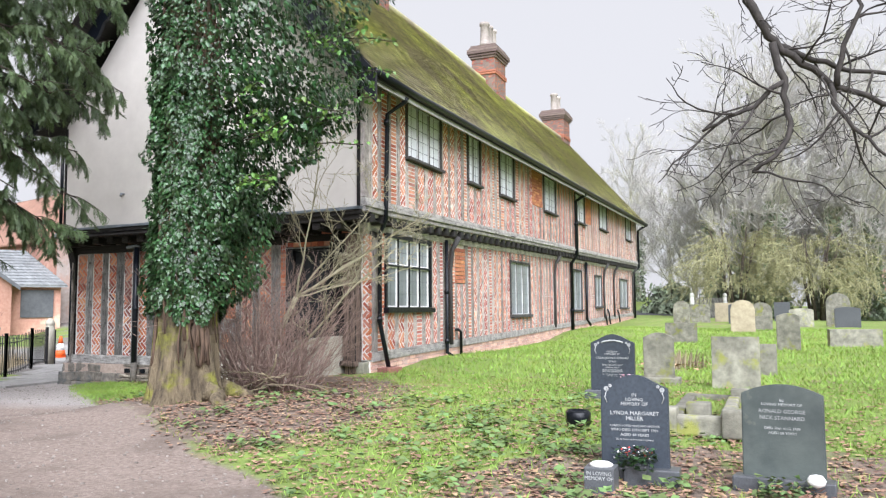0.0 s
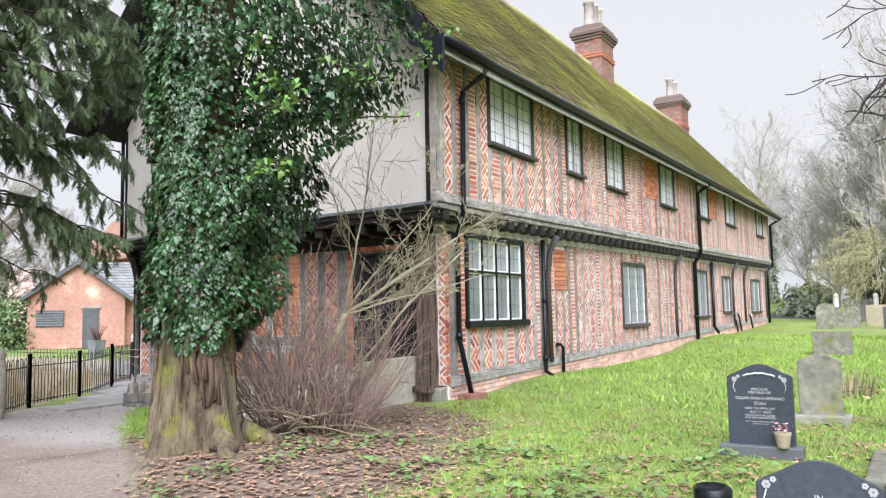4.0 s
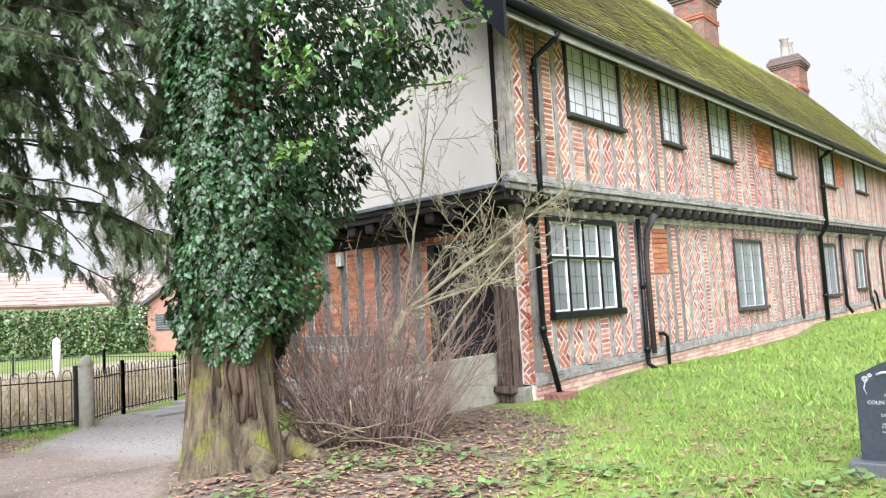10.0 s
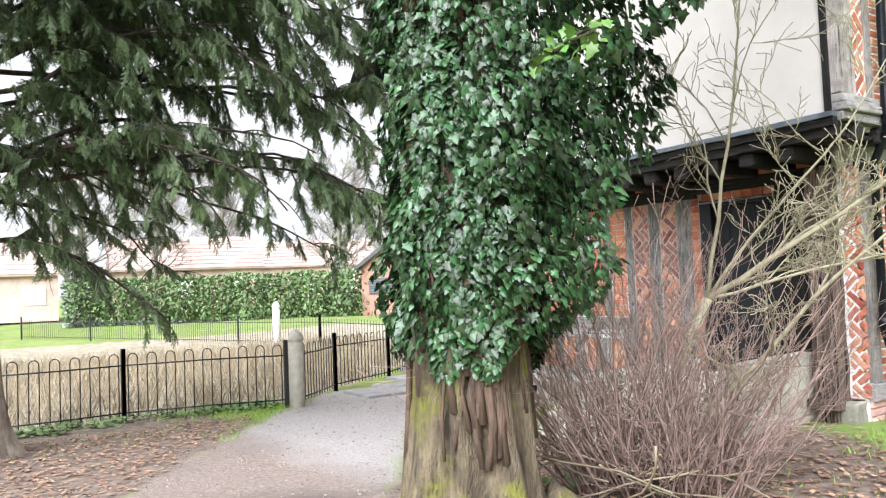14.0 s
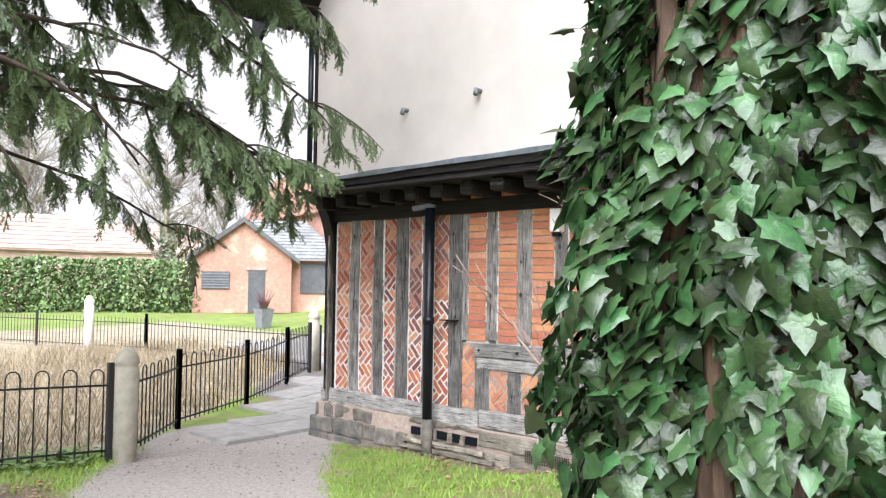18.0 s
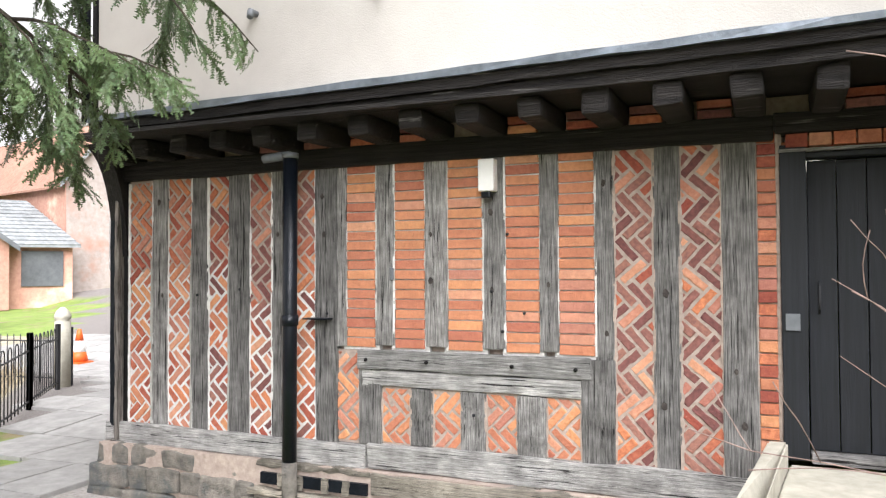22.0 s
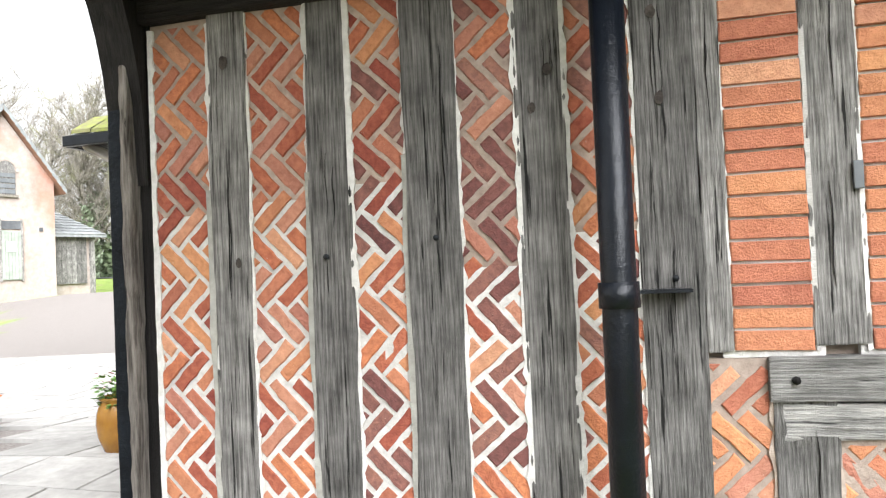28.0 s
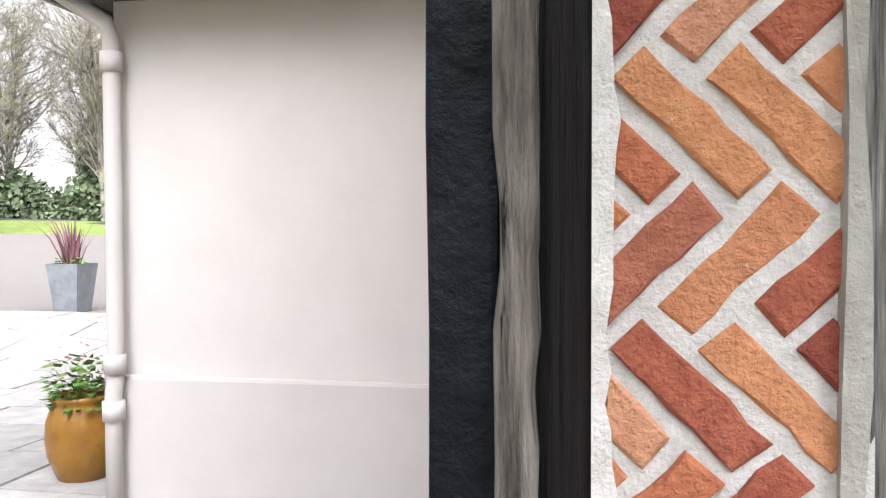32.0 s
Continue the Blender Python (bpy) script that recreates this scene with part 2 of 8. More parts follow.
green_slate = material("green_grey_slate", (0.085, 0.10, 0.09), (0.05, 0.062, 0.058), scale=5, rough=0.5, bump=0.15, fine=60, third=(0.16, 0.17, 0.13), third_scale=3.0, third_from=0.62)
lichen_stone = material("lichened_limestone", (0.27, 0.26, 0.205), (0.15, 0.145, 0.115), scale=8, rough=0.95, bump=0.6, fine=60, patch=0.3, patch_scale=2.0, vary=0.25, third=(0.22, 0.23, 0.06), third_scale=3.5, third_from=0.55)
sand_stone = material("sandstone", (0.37, 0.32, 0.22), (0.26, 0.22, 0.15), scale=8, rough=0.95, bump=0.5, fine=60, vary=0.15)
gilt = material("pale_inscription", (0.42, 0.43, 0.42), (0.3, 0.31, 0.3), scale=40, rough=0.7, bump=0.0)
iron = material("black_iron", (0.028, 0.028, 0.03), (0.016, 0.016, 0.017), scale=20, rough=0.5, bump=0.2, fine=80)
concrete = material("pale_concrete", (0.45, 0.425, 0.35), (0.33, 0.31, 0.25), scale=9, rough=0.95, bump=0.5, fine=90, third=(0.32, 0.33, 0.16), third_scale=1.6, third_from=0.6)
bark = material("mossy_bark", (0.31, 0.245, 0.15), (0.06, 0.045, 0.03), scale=2.6, stretch=(5, 5, 1.2), rough=0.95, bump=1.0, fine=14, third=(0.27, 0.265, 0.05), third_scale=2.6, third_from=0.51, depth=0.06)
dark_bark = material("dark_bark", (0.09, 0.07, 0.05), (0.03, 0.025, 0.02), scale=4, stretch=(4, 4, 1.5), rough=0.95, bump=0.8, fine=20, depth=0.02)
twig_bark = material("greenish_stem_bark", (0.43, 0.395, 0.26), (0.26, 0.23, 0.15), scale=12, rough=0.9, bump=0.4, fine=60)
twig_brown = material("brown_twigs", (0.38, 0.27, 0.225), (0.17, 0.118, 0.097), scale=15, rough=0.9, bump=0.2, fine=60)
# distance haze is put into this base colour, paler than bare bark
far_bark = material("hazed_winter_twigs", (0.50, 0.48, 0.445), (0.37, 0.35, 0.325), scale=3, rough=0.95, bump=0.0, third=(0.45, 0.44, 0.33), third_scale=0.5, third_from=0.52)
ivy_green = island_vary(material("glossy_ivy_leaf", (0.044, 0.092, 0.028), (0.012, 0.030, 0.011), scale=22, rough=0.33, bump=0.3, fine=80, patch=0.3, patch_scale=1.6, vary=0.3, spec=0.52), 0.55, 0.03)
yew_green = island_vary(material("dull_yew_needles", (0.125, 0.175, 0.07), (0.05, 0.08, 0.034), scale=4, rough=0.5, bump=0.0, patch=0.25, patch_scale=0.9), 0.4, 0.025)
grass_green = island_vary(material("lawn_grass_blades", (0.27, 0.39, 0.065), (0.16, 0.26, 0.04), scale=0.8, rough=0.7, bump=0.0, patch=0.2, patch_scale=0.5, third=(0.26, 0.30, 0.06), third_scale=1.1, third_from=0.56), 0.3, 0.02)
dry_grass = island_vary(material("dry_grass_blades", (0.33, 0.275, 0.18), (0.20, 0.16, 0.10), scale=0.8, rough=0.85, bump=0.0), 0.3)
hedge_green = island_vary(material("hedge_leaf", (0.15, 0.22, 0.075), (0.07, 0.12, 0.045), scale=2, rough=0.6, bump=0.0), 0.35, 0.02)
dead_leaf = island_vary(material("dead_leaves", (0.42, 0.27, 0.18), (0.25, 0.14, 0.09), scale=20, rough=0.85, bump=0.2, fine=80), 0.4, 0.02)


def toned_glass(name, tone):
    """Old panes; what they reflect of the sky is put into the base colour."""
    m = material(name, tone, tuple(0.75 * c for c in tone), scale=1.3, rough=0.12, bump=0.06, fine=7, patch=0.15, patch_scale=1.5, spec=0.8)
    return m


pale_glass = toned_glass("pale_sky_reflection_glass", (0.82, 0.84, 0.86))
mid_glass = toned_glass("grey_sky_reflection_glass", (0.33, 0.36, 0.365))
sash_grey = material("weathered_sash_paint", (0.50, 0.50, 0.49), (0.34, 0.34, 0.335), scale=12, rough=0.8, bump=0.3, fine=60)
frame_dark = material("sooty_oak_frame", (0.10, 0.095, 0.09), (0.035, 0.033, 0.032), scale=9, stretch=UP, rough=0.8, bump=0.6, fine=30)
lead_came = material("dull_lead_came", (0.14, 0.15, 0.16), (0.08, 0.085, 0.09), scale=12, rough=0.6, bump=0.2, metal=0.3)
green_glass = toned_glass("greenish_glass", (0.21, 0.235, 0.23))
clay = material("glazed_stoneware", (0.32, 0.16, 0.025), (0.22, 0.10, 0.018), scale=5, rough=0.22, bump=0.1, fine=30, third=(0.10, 0.05, 0.02), third_scale=7, third_from=0.6)
zinc = material("grey_zinc", (0.17, 0.18, 0.19), (0.11, 0.12, 0.125), scale=6, rough=0.6, bump=0.1)
flag = material("york_flagstone", (0.33, 0.32, 0.302), (0.23, 0.222, 0.21), scale=6, rough=0.85, bump=0.35, fine=60, patch=0.15, patch_scale=1.0, vary=0.1)


# ---- building blocks ----
rng = random.Random(7)


def link_mesh(name, verts, faces, mat, parent=None, label="", smooth=False):
    me = bpy.data.meshes.new(name)
    me.from_pydata([tuple(v) for v in verts], [], [tuple(f) for f in faces])
    me.materials.append(mat)
    if smooth:
        me.polygons.foreach_set("use_smooth", [True] * len(me.polygons))
    ob = new(name, me)
    if parent:
        ob.parent = parent
    if label:
        ob["label"] = label
    return ob


def part(name, bm, mat, parent=None, label="", smooth=False):
    """Links a bmesh as one mesh object under a thing or a part."""
    me = bpy.data.meshes.new(name)
    bm.to_mesh(me)
    bm.free()
    me.materials.append(mat)
    if smooth:
        me.polygons.foreach_set("use_smooth", [True] * len(me.polygons))
    ob = new(name, me)
    if parent:
        ob.parent = parent
    if label:
        ob["label"] = label
    return ob


def thing(name, label, category, group="", kind="", at=(0, 0, 0)):
    ob = new(name)
    ob.empty_display_size = 0.2
    ob.location = at
    return tagged(ob, label, category, group, kind)


def rise(y):
    """The ground and the house climb gently away from the gable."""
    return 0.0195 * max(y - 12.0, 0.0)


def block(name, x0, x1, y0, y1, z0, z1, mat, parent=None, label="", bevel=0.0, wear=0.0, climb=False, cuts=0):
    """A squared timber or slab with softened, slightly uneven edges."""
    bm = bmesh.new()
    bmesh.ops.create_cube(bm, size=1)
    if cuts:
        longest = max(range(3), key=lambda k: (x1 - x0, y1 - y0, z1 - z0)[k])
        run = [e for e in bm.edges if abs((e.verts[0].co - e.verts[1].co)[longest]) > 0.5]
        bmesh.ops.subdivide_edges(bm, edges=run, cuts=cuts)
    r = random.Random(hash((round(x0 * 100), round(y0 * 100), round(z0 * 100))))
    for v in bm.verts:
        c = v.co
        v.co = ((x0 + x1) / 2 + c.x * (x1 - x0), (y0 + y1) / 2 + c.y * (y1 - y0), (z0 + z1) / 2 + c.z * (z1 - z0))
        if wear:
            v.co += Vector((r.uniform(-wear, wear), r.uniform(-wear, wear), r.uniform(-wear, wear)))
        if climb:
            v.co.z += rise(v.co.y)
    if bevel:
        bmesh.ops.bevel(bm, geom=list(bm.edges), offset=bevel, segments=2, affect="EDGES", profile=0.6)
    return part(name, bm, mat, parent, label)


def tube(points, radii, sides=6):
    """Vertices and faces of a tapered tube along points."""
    verts, faces = [], []
    n = len(points)
    pts = [Vector(p) for p in points]
    for i, p in enumerate(pts):
        d = (pts[min(i + 1, n - 1)] - pts[max(i - 1, 0)]).normalized()
        a = d.orthogonal().normalized() if i == 0 else (a - d * a.dot(d)).normalized()
        b = d.cross(a)
        for k in range(sides):
            th = 2 * math.pi * k / sides
            verts.append(p + radii[i] * (math.cos(th) * a + math.sin(th) * b))
    for i in range(n - 1):
        for k in range(sides):
            k2 = (k + 1) % sides
            faces.append((i * sides + k, i * sides + k2, (i + 1) * sides + k2, (i + 1) * sides + k))
    faces.append(tuple(range(sides - 1, -1, -1)))
    faces.append(tuple((n - 1) * sides + k for k in range(sides)))
    return verts, faces


def pipe(name, points, radius, mat, parent=None, label="", sides=12):
    r = radius if isinstance(radius, (list, tuple)) else [radius] * len(points)
    v, f = tube(points, r, sides)
    return link_mesh(name, v, f, mat, parent, label, smooth=True)


def lathe(name, profile, mat, parent=None, label="", at=(0, 0, 0), sides=28, square=False):
    """A turned body from (radius, height) pairs; square: four-sided."""
    sides = 4 if square else sides
    verts, faces = [], []
    for r, z in profile:
        for k in range(sides):
            th = 2 * math.pi * (k + (0.5 if square else 0)) / sides
            verts.append((at[0] + r * math.cos(th), at[1] + r * math.sin(th), at[2] + z))
    for i in range(len(profile) - 1):
        for k in range(sides):
            k2 = (k + 1) % sides
            faces.append((i * sides + k, i * sides + k2, (i + 1) * sides + k2, (i + 1) * sides + k))
    faces.append(tuple(range(sides - 1, -1, -1)))
    faces.append(tuple((len(profile) - 1) * sides + k for k in range(sides)))
    return link_mesh(name, verts, faces, mat, parent, label, smooth=not square)


# ---- the lie of the land ----
SPOTS = np.array([
    (0, 0, .12), (-.7, 2.9, .38), (-1.2, 4.6, .40), (-.5, 5.85, .345), (-1.7, 6.6, .46), (-1.7, 8.9, .6), (3, 8, .6), (-4, 4.2, .36), (-6.35, 7.05, .6), (-7, 5.9, .36),
    (-9.5, 7.8, .3), (-12, 9.8, .2), (-14, 11, .13), (-16, 13, .1), (-20, 18, .1), (-14.5, 7, .18), (-14.4, 4.5, .2), (-12.4, 5.2, .25),
    (-30, 15, .2), (-36, 28, .35), (5, 20, .66), (-3, 20, .66), (-6.2, 15.3, .64), (-6.2, 29, .92), (-6.2, 41, 1.12), (0, 30, .85),
    (-6.3, 11.5, .53), (-8.6, 11.5, .44), (-11.5, 11.4, .23), (-13.6, 11.6, .12), (4, -6, .0), (-6, -3, .12),
    (-33.0, 34.0, 1.5), (-22, 40, 1.5), (-25, 60, 2.6), (-45, 50, 2.2), (-20.5, 22.5, .42), (-20, 75, 3.0), (-18.5, 19, .12), (-16.5, 16.5, .16), (-16.35, 15.25, .235), (-20.9, 21.7, .45)])


def land(x, y):
    """Height of the ground; works on numbers and on arrays."""
    x, y = np.asarray(x, float), np.asarray(y, float)
    d = (x[..., None] - SPOTS[:, 0]) ** 2 + (y[..., None] - SPOTS[:, 1]) ** 2 + 0.25
    w = d ** -1.7
    return (w * SPOTS[:, 2]).sum(-1) / w.sum(-1)


def low(x, y):
    return float(land(x, y))


PATH_LINE = np.array([(3.5, -7), (1.0, -2.5), (-1.9, 1.9), (-4.6, 4.1), (-7.6, 6.0), (-10.3, 7.9), (-12.6, 9.7), (-14.2, 11.2)])


def from_path(x, y):
    """Distance from the middle of the trodden path."""
    x, y = np.asarray(x, float), np.asarray(y, float)
    best = np.full(x.shape, 1e9)
    for (ax, ay), (bx, by) in zip(PATH_LINE[:-1], PATH_LINE[1:]):
        t = np.clip(((x - ax) * (bx - ax) + (y - ay) * (by - ay)) / ((bx - ax) ** 2 + (by - ay) ** 2), 0, 1)
        best = np.minimum(best, np.hypot(x - ax - t * (bx - ax), y - ay - t * (by - ay)))
    return best


def axis_steps(lo, hi, fine_lo, fine_hi, step):
    inner = list(np.arange(fine_lo, fine_hi, step))
    out, s, v = [], step, fine_lo
    while v > lo:
        s *= 1.35
        v -= s
        out.append(v)
    right, s, v = [], step, inner[-1]
    while v < hi:
        s *= 1.35
        v += s
        right.append(v)
    return np.array(out[::-1] + inner + right)


gx, gy = axis_steps(-900, 900, -24, 8, 0.16), axis_steps(-900, 900, -5, 24, 0.16)
GX, GY = np.meshgrid(gx, gy)
GZ = land(GX, GY)
hard = (GX < -13.2) & (GY > 10.9)
bumps = np.array([[noise.noise(Vector((float(a) * 1.7, float(b) * 1.7, 0.0))) for a in gx] for b in gy])
GZ = GZ + np.where(hard, 0, 0.018 * bumps)
nx_, ny_ = len(gx), len(gy)
ground_mesh = bpy.data.meshes.new("ground")
idx = np.arange(nx_ * ny_).reshape(ny_, nx_)
quads = np.stack([idx[:-1, :-1], idx[:-1, 1:], idx[1:, 1:], idx[1:, :-1]], -1).reshape(-1, 4)
ground_mesh.from_pydata(np.stack([GX, GY, GZ], -1).reshape(-1, 3).tolist(), [], quads.tolist())
ground_mesh.polygons.foreach_set("use_smooth", [True] * len(ground_mesh.polygons))


def zones(x, y):
    """Shares of path, leaf litter, gravel and dry field at a place; the rest is grass."""
    p = from_path(x, y)
    path = np.clip((1.35 + 0.35 * np.clip((5.4 - y) / 2, 0, 1) - p) / 0.5, 0, 1)
    tree = np.hypot(x + 6.3, y - 7.2)
    shrub = np.hypot((x + 7.4) / 1.3, y - 9.0)
    yew = np.hypot(x + 12.0, y - 5.0)
    slope_y = np.clip((5.6 - (y - 0.25 * x)) / 2.5, 0, 1) * (y > 1)
    litter = np.clip(np.maximum.reduce([(3.0 - tree) / 1.2, (2.7 - shrub) / 0.9, (4.4 - yew) / 1.2, 0.75 * slope_y, 0.62 * (np.hypot(x - 0.2, y - 4.8) < 2.4)]), 0, 1)
    litter = np.where((x < -8.6) & (y > 8.7 + 0.0 * x) & (x > -13.0), 0.0, litter) * (1 - path)
    litter = np.maximum(litter, np.clip((11.45 - 0.02 * x - y) * -3 + 0.6, 0, 1) * (x < -7.5) * (x > -12.8) * (y < 12.5))
    gravel = ((x < -13.2) & (y > 13.4) & (x + 1.0 * y > -4.0) & (np.hypot(x + 20, y - 22) < 20)).astype(float)
    dry = ((x < -14.6) & (y < 9.3 + 1.25 * (-14.2 - x)) & (x > -33) & (y < 21)).astype(float) * (1 - gravel)
    return path, litter, gravel, dry


ground = new("ground", ground_mesh)
worn = ground_mesh.attributes.new("worn", "FLOAT", "POINT")
worn.data.foreach_set("value", np.clip((GY.ravel() - 6.6) / 2.6, 0, 1).astype(np.float32))
tagged(ground, "churchyard ground of lawn, leaf litter and trodden path", "ground", kind="structure")
for nm, val in zip(("path", "litter", "gravel", "dry"), zones(GX.ravel(), GY.ravel())):
    at = ground_mesh.attributes.new(nm, "FLOAT", "POINT")
    at.data.foreach_set("value", np.asarray(val, np.float32))


def ground_material():
    m = material("churchyard_ground", (0.20, 0.27, 0.06), (0.12, 0.175, 0.038), scale=3, rough=0.95, bump=0.7, fine=40, patch=0.2, patch_scale=0.35, third=(0.22, 0.18, 0.10), third_scale=1.3, third_from=0.55, depth=0.03)
    n, l = m.node_tree.nodes, m.node_tree.links
    b = n["Principled BSDF"]
    src = b.inputs["Base Color"].links[0].from_socket
    geo = n.new("ShaderNodeNewGeometry")

    def tex(scale, detail=6.0):
        t = n.new("ShaderNodeTexNoise")
        t.inputs["Scale"].default_value, t.inputs["Detail"].default_value = scale, detail
        l.new(geo.outputs["Position"], t.inputs["Vector"])
        return t.outputs["Fac"]

    def two(a, c, fac):
        x = n.new("ShaderNodeMix")
        x.data_type = "RGBA"
        l.new(fac, x.inputs[0])
        for s, v in ((x.inputs[6], a), (x.inputs[7], c)):
            if isinstance(v, tuple):
                s.default_value = v
            else:
                l.new(v, s)
        return x.outputs[2]

    def span(v, lo, hi):
        r = n.new("ShaderNodeMapRange")
        r.inputs["From Min"].default_value, r.inputs["From Max"].default_value = lo, hi
        l.new(v, r.inputs["Value"])
        return r.outputs[0]

    def edge(name, rag=0.5, scale=2.2):
        a = n.new("ShaderNodeAttribute")
        a.attribute_name = name
        s = n.new("ShaderNodeMath")
        s.operation = "MULTIPLY_ADD"
        s.inputs[1].default_value, s.inputs[2].default_value = rag * 2, -rag
        l.new(tex(scale), s.inputs[0])
        t = n.new("ShaderNodeMath")
        t.operation = "ADD"
        l.new(a.outputs["Fac"], t.inputs[0])
        l.new(s.outputs[0], t.inputs[1])
        return span(t.outputs[0], 0.35, 0.6)

    soil = two((0.11, 0.083, 0.064, 1), (0.23, 0.175, 0.135, 1), span(tex(9.0), 0.35, 0.65))
    dust = two((0.16, 0.12, 0.096, 1), (0.28, 0.225, 0.19, 1), span(tex(26.0, 9.0), 0.3, 0.7))
    dust = two(dust, (0.36, 0.33, 0.30, 1), span(tex(60.0, 2.0), 0.66, 0.74))
    dust = two(dust, (0.13, 0.10, 0.08, 1), span(tex(1.1), 0.5, 0.72))
    dry_grit = two((0.25, 0.225, 0.205, 1), (0.39, 0.36, 0.335, 1), span(tex(30.0, 8.0), 0.3, 0.7))
    dust = two(dust, dry_grit, edge("worn", 0.15))
    pebble = two((0.13, 0.115, 0.105, 1), (0.23, 0.21, 0.195, 1), span(tex(45.0, 3.0), 0.35, 0.65))
    straw = two((0.24, 0.20, 0.14, 1), (0.37, 0.33, 0.24, 1), span(tex(3.0), 0.35, 0.65))
    c = two(src, soil, edge("litter"))
    c = two(c, straw, edge("dry", 0.2))
    c = two(c, dust, edge("path", 0.35, 1.6))
    c = two(c, pebble, edge("gravel", 0.05))
    l.new(c, b.inputs["Base Color"])
    return m


ground_mesh.materials.append(ground_material())


# ---- the timber-framed house ----
GABLE = 12.0          # brick face of the ground-floor gable
FRONT, JETTY = -6.42, -6.19   # brick faces of the long front, below and above


def upper_y(x):
    """Line of the overhanging upper gable, a little out of square."""
    return 11.61 - 0.0594 * (x + 13.48)


def clip_poly(poly, x0, x1, z0, z1):
    for ax, lim, sign in ((0, x0, 1), (0, x1, -1), (1, z0, 1), (1, z1, -1)):
        out = []
        for i, p in enumerate(poly):
            q = poly[(i + 1) % len(poly)]
            pin, qin = (p[ax] - lim) * sign >= 0, (q[ax] - lim) * sign >= 0
            if pin:
                out.append(p)
            if pin != qin:
                t = (lim - p[ax]) / (q[ax] - p[ax])
                out.append((p[0] + t * (q[0] - p[0]), p[1] + t * (q[1] - p[1])))
        poly = out
        if len(poly) < 3:
            return []
    return poly


def area(poly):
    return abs(sum(p[0] * q[1] - q[0] * p[1] for p, q in zip(poly, poly[1:] + poly[:1]))) / 2


def ragged(poly, r, step=0.03, amount=0.0032):
    """Breaks a brick outline into short, slightly worn edges."""
    out = []
    for i, p in enumerate(poly):
        q = poly[(i + 1) % len(poly)]
        n = max(1, int(math.hypot(q[0] - p[0], q[1] - p[1]) / step))
        for k in range(n):
            w = amount if k else amount * 0.6
            out.append((p[0] + (q[0] - p[0]) * k / n + r.uniform(-w, w), p[1] + (q[1] - p[1]) * k / n + r.uniform(-w, w)))
    return out


def herringbone(u0, u1, v0, v1, length=0.21, thick=0.050, joint=0.019, tilt=45, r=rng, rough=True):
    """Brick outlines of a herringbone panel, clipped to its rectangle."""
    a = radians(tilt)
    ca, sa = math.cos(a), math.sin(a)
    m = thick + joint
    k = 3
    out = []
    cu, cv = u0 + r.uniform(0, 0.1), v0 + r.uniform(0, 0.3)
    span = int((max(u1 - u0, v1 - v0) * 1.6) / m) + 6
    for i in range(-span, span):
        for j in range(-span, span):
            s = (i - j) % (2 * k)
            if s == 0:
                box = (i * m, j * m, k * m, m)
            elif s == k:
                box = (i * m, j * m - (k - 1) * m, m, k * m)
            else:
                continue
            x, y, w, h = box
            g = joint / 2
            jit = [r.uniform(-0.0035, 0.0035) for _ in range(8)]
            quad = [(x + g, y + g), (x + w - g, y + g), (x + w - g, y + h - g), (x + g, y + h - g)]
            quad = [(p[0] + jit[2 * q], p[1] + jit[2 * q + 1]) for q, p in enumerate(quad)]
            rot = [(cu + ca * p[0] - sa * p[1], cv + sa * p[0] + ca * p[1]) for p in quad]
            c = clip_poly(rot, u0, u1, v0, v1)
            if c and area(c) > 0.0007:
                out.append(ragged(c, r) if rough else c)
    return out


def coursed(u0, u1, v0, v1, course=0.075, joint=0.010, length=0.25, r=rng):
    """Brick outlines of level courses; a brick runs the width of a narrow panel."""
    out, v, row = [], v0 + joint / 2, 0
    n = max(1, round((v1 - v0) / course))
    course = (v1 - v0) / n
    for row in range(n):
        v = v0 + row * course
        u = u0 if u1 - u0 < length * 1.35 else u0 - (row % 2) * length / 2
        step = (u1 - u0) if u1 - u0 < length * 1.35 else length
        while u < u1 - 0.02:
            a, c = max(u, u0), min(u + step, u1)
            if c - a > 0.03:
                g = joint / 2
                d = [r.uniform(-0.003, 0.003) for _ in range(4)]
                out.append([(a + g + d[0], v + g), (c - g + d[1], v + g + d[2]), (c - g, v + course - g + d[3]), (a + g, v + course - g)])
            u += step
    return out


def prism(poly, place, depth, r=rng, soft=0.006):
    """A brick from its outline: rounded face edge, a body going back into the wall. place(u, v, out) gives the world point."""
    cu, cv = sum(p[0] for p in poly) / len(poly), sum(p[1] for p in poly) / len(poly)
    n = len(poly)
    verts = [place(u, v, -depth) for u, v in poly]
    verts += [place(u, v, -soft * 0.8) for u, v in poly]
    for u, v in poly:
        d = math.hypot(u - cu, v - cv) + 1e-6
        f = max(0.3, 1 - soft / d)
        verts.append(place(cu + (u - cu) * f, cv + (v - cv) * f, r.uniform(-0.0015, 0.0015)))
    faces = [tuple(2 * n + k for k in range(n))]
    for ring in (0, 1):
        for k in range(n):
            k2 = (k + 1) % n
            faces.append((ring * n + k, ring * n + k2, ring * n + n + k2, ring * n + n + k))
    return verts, faces


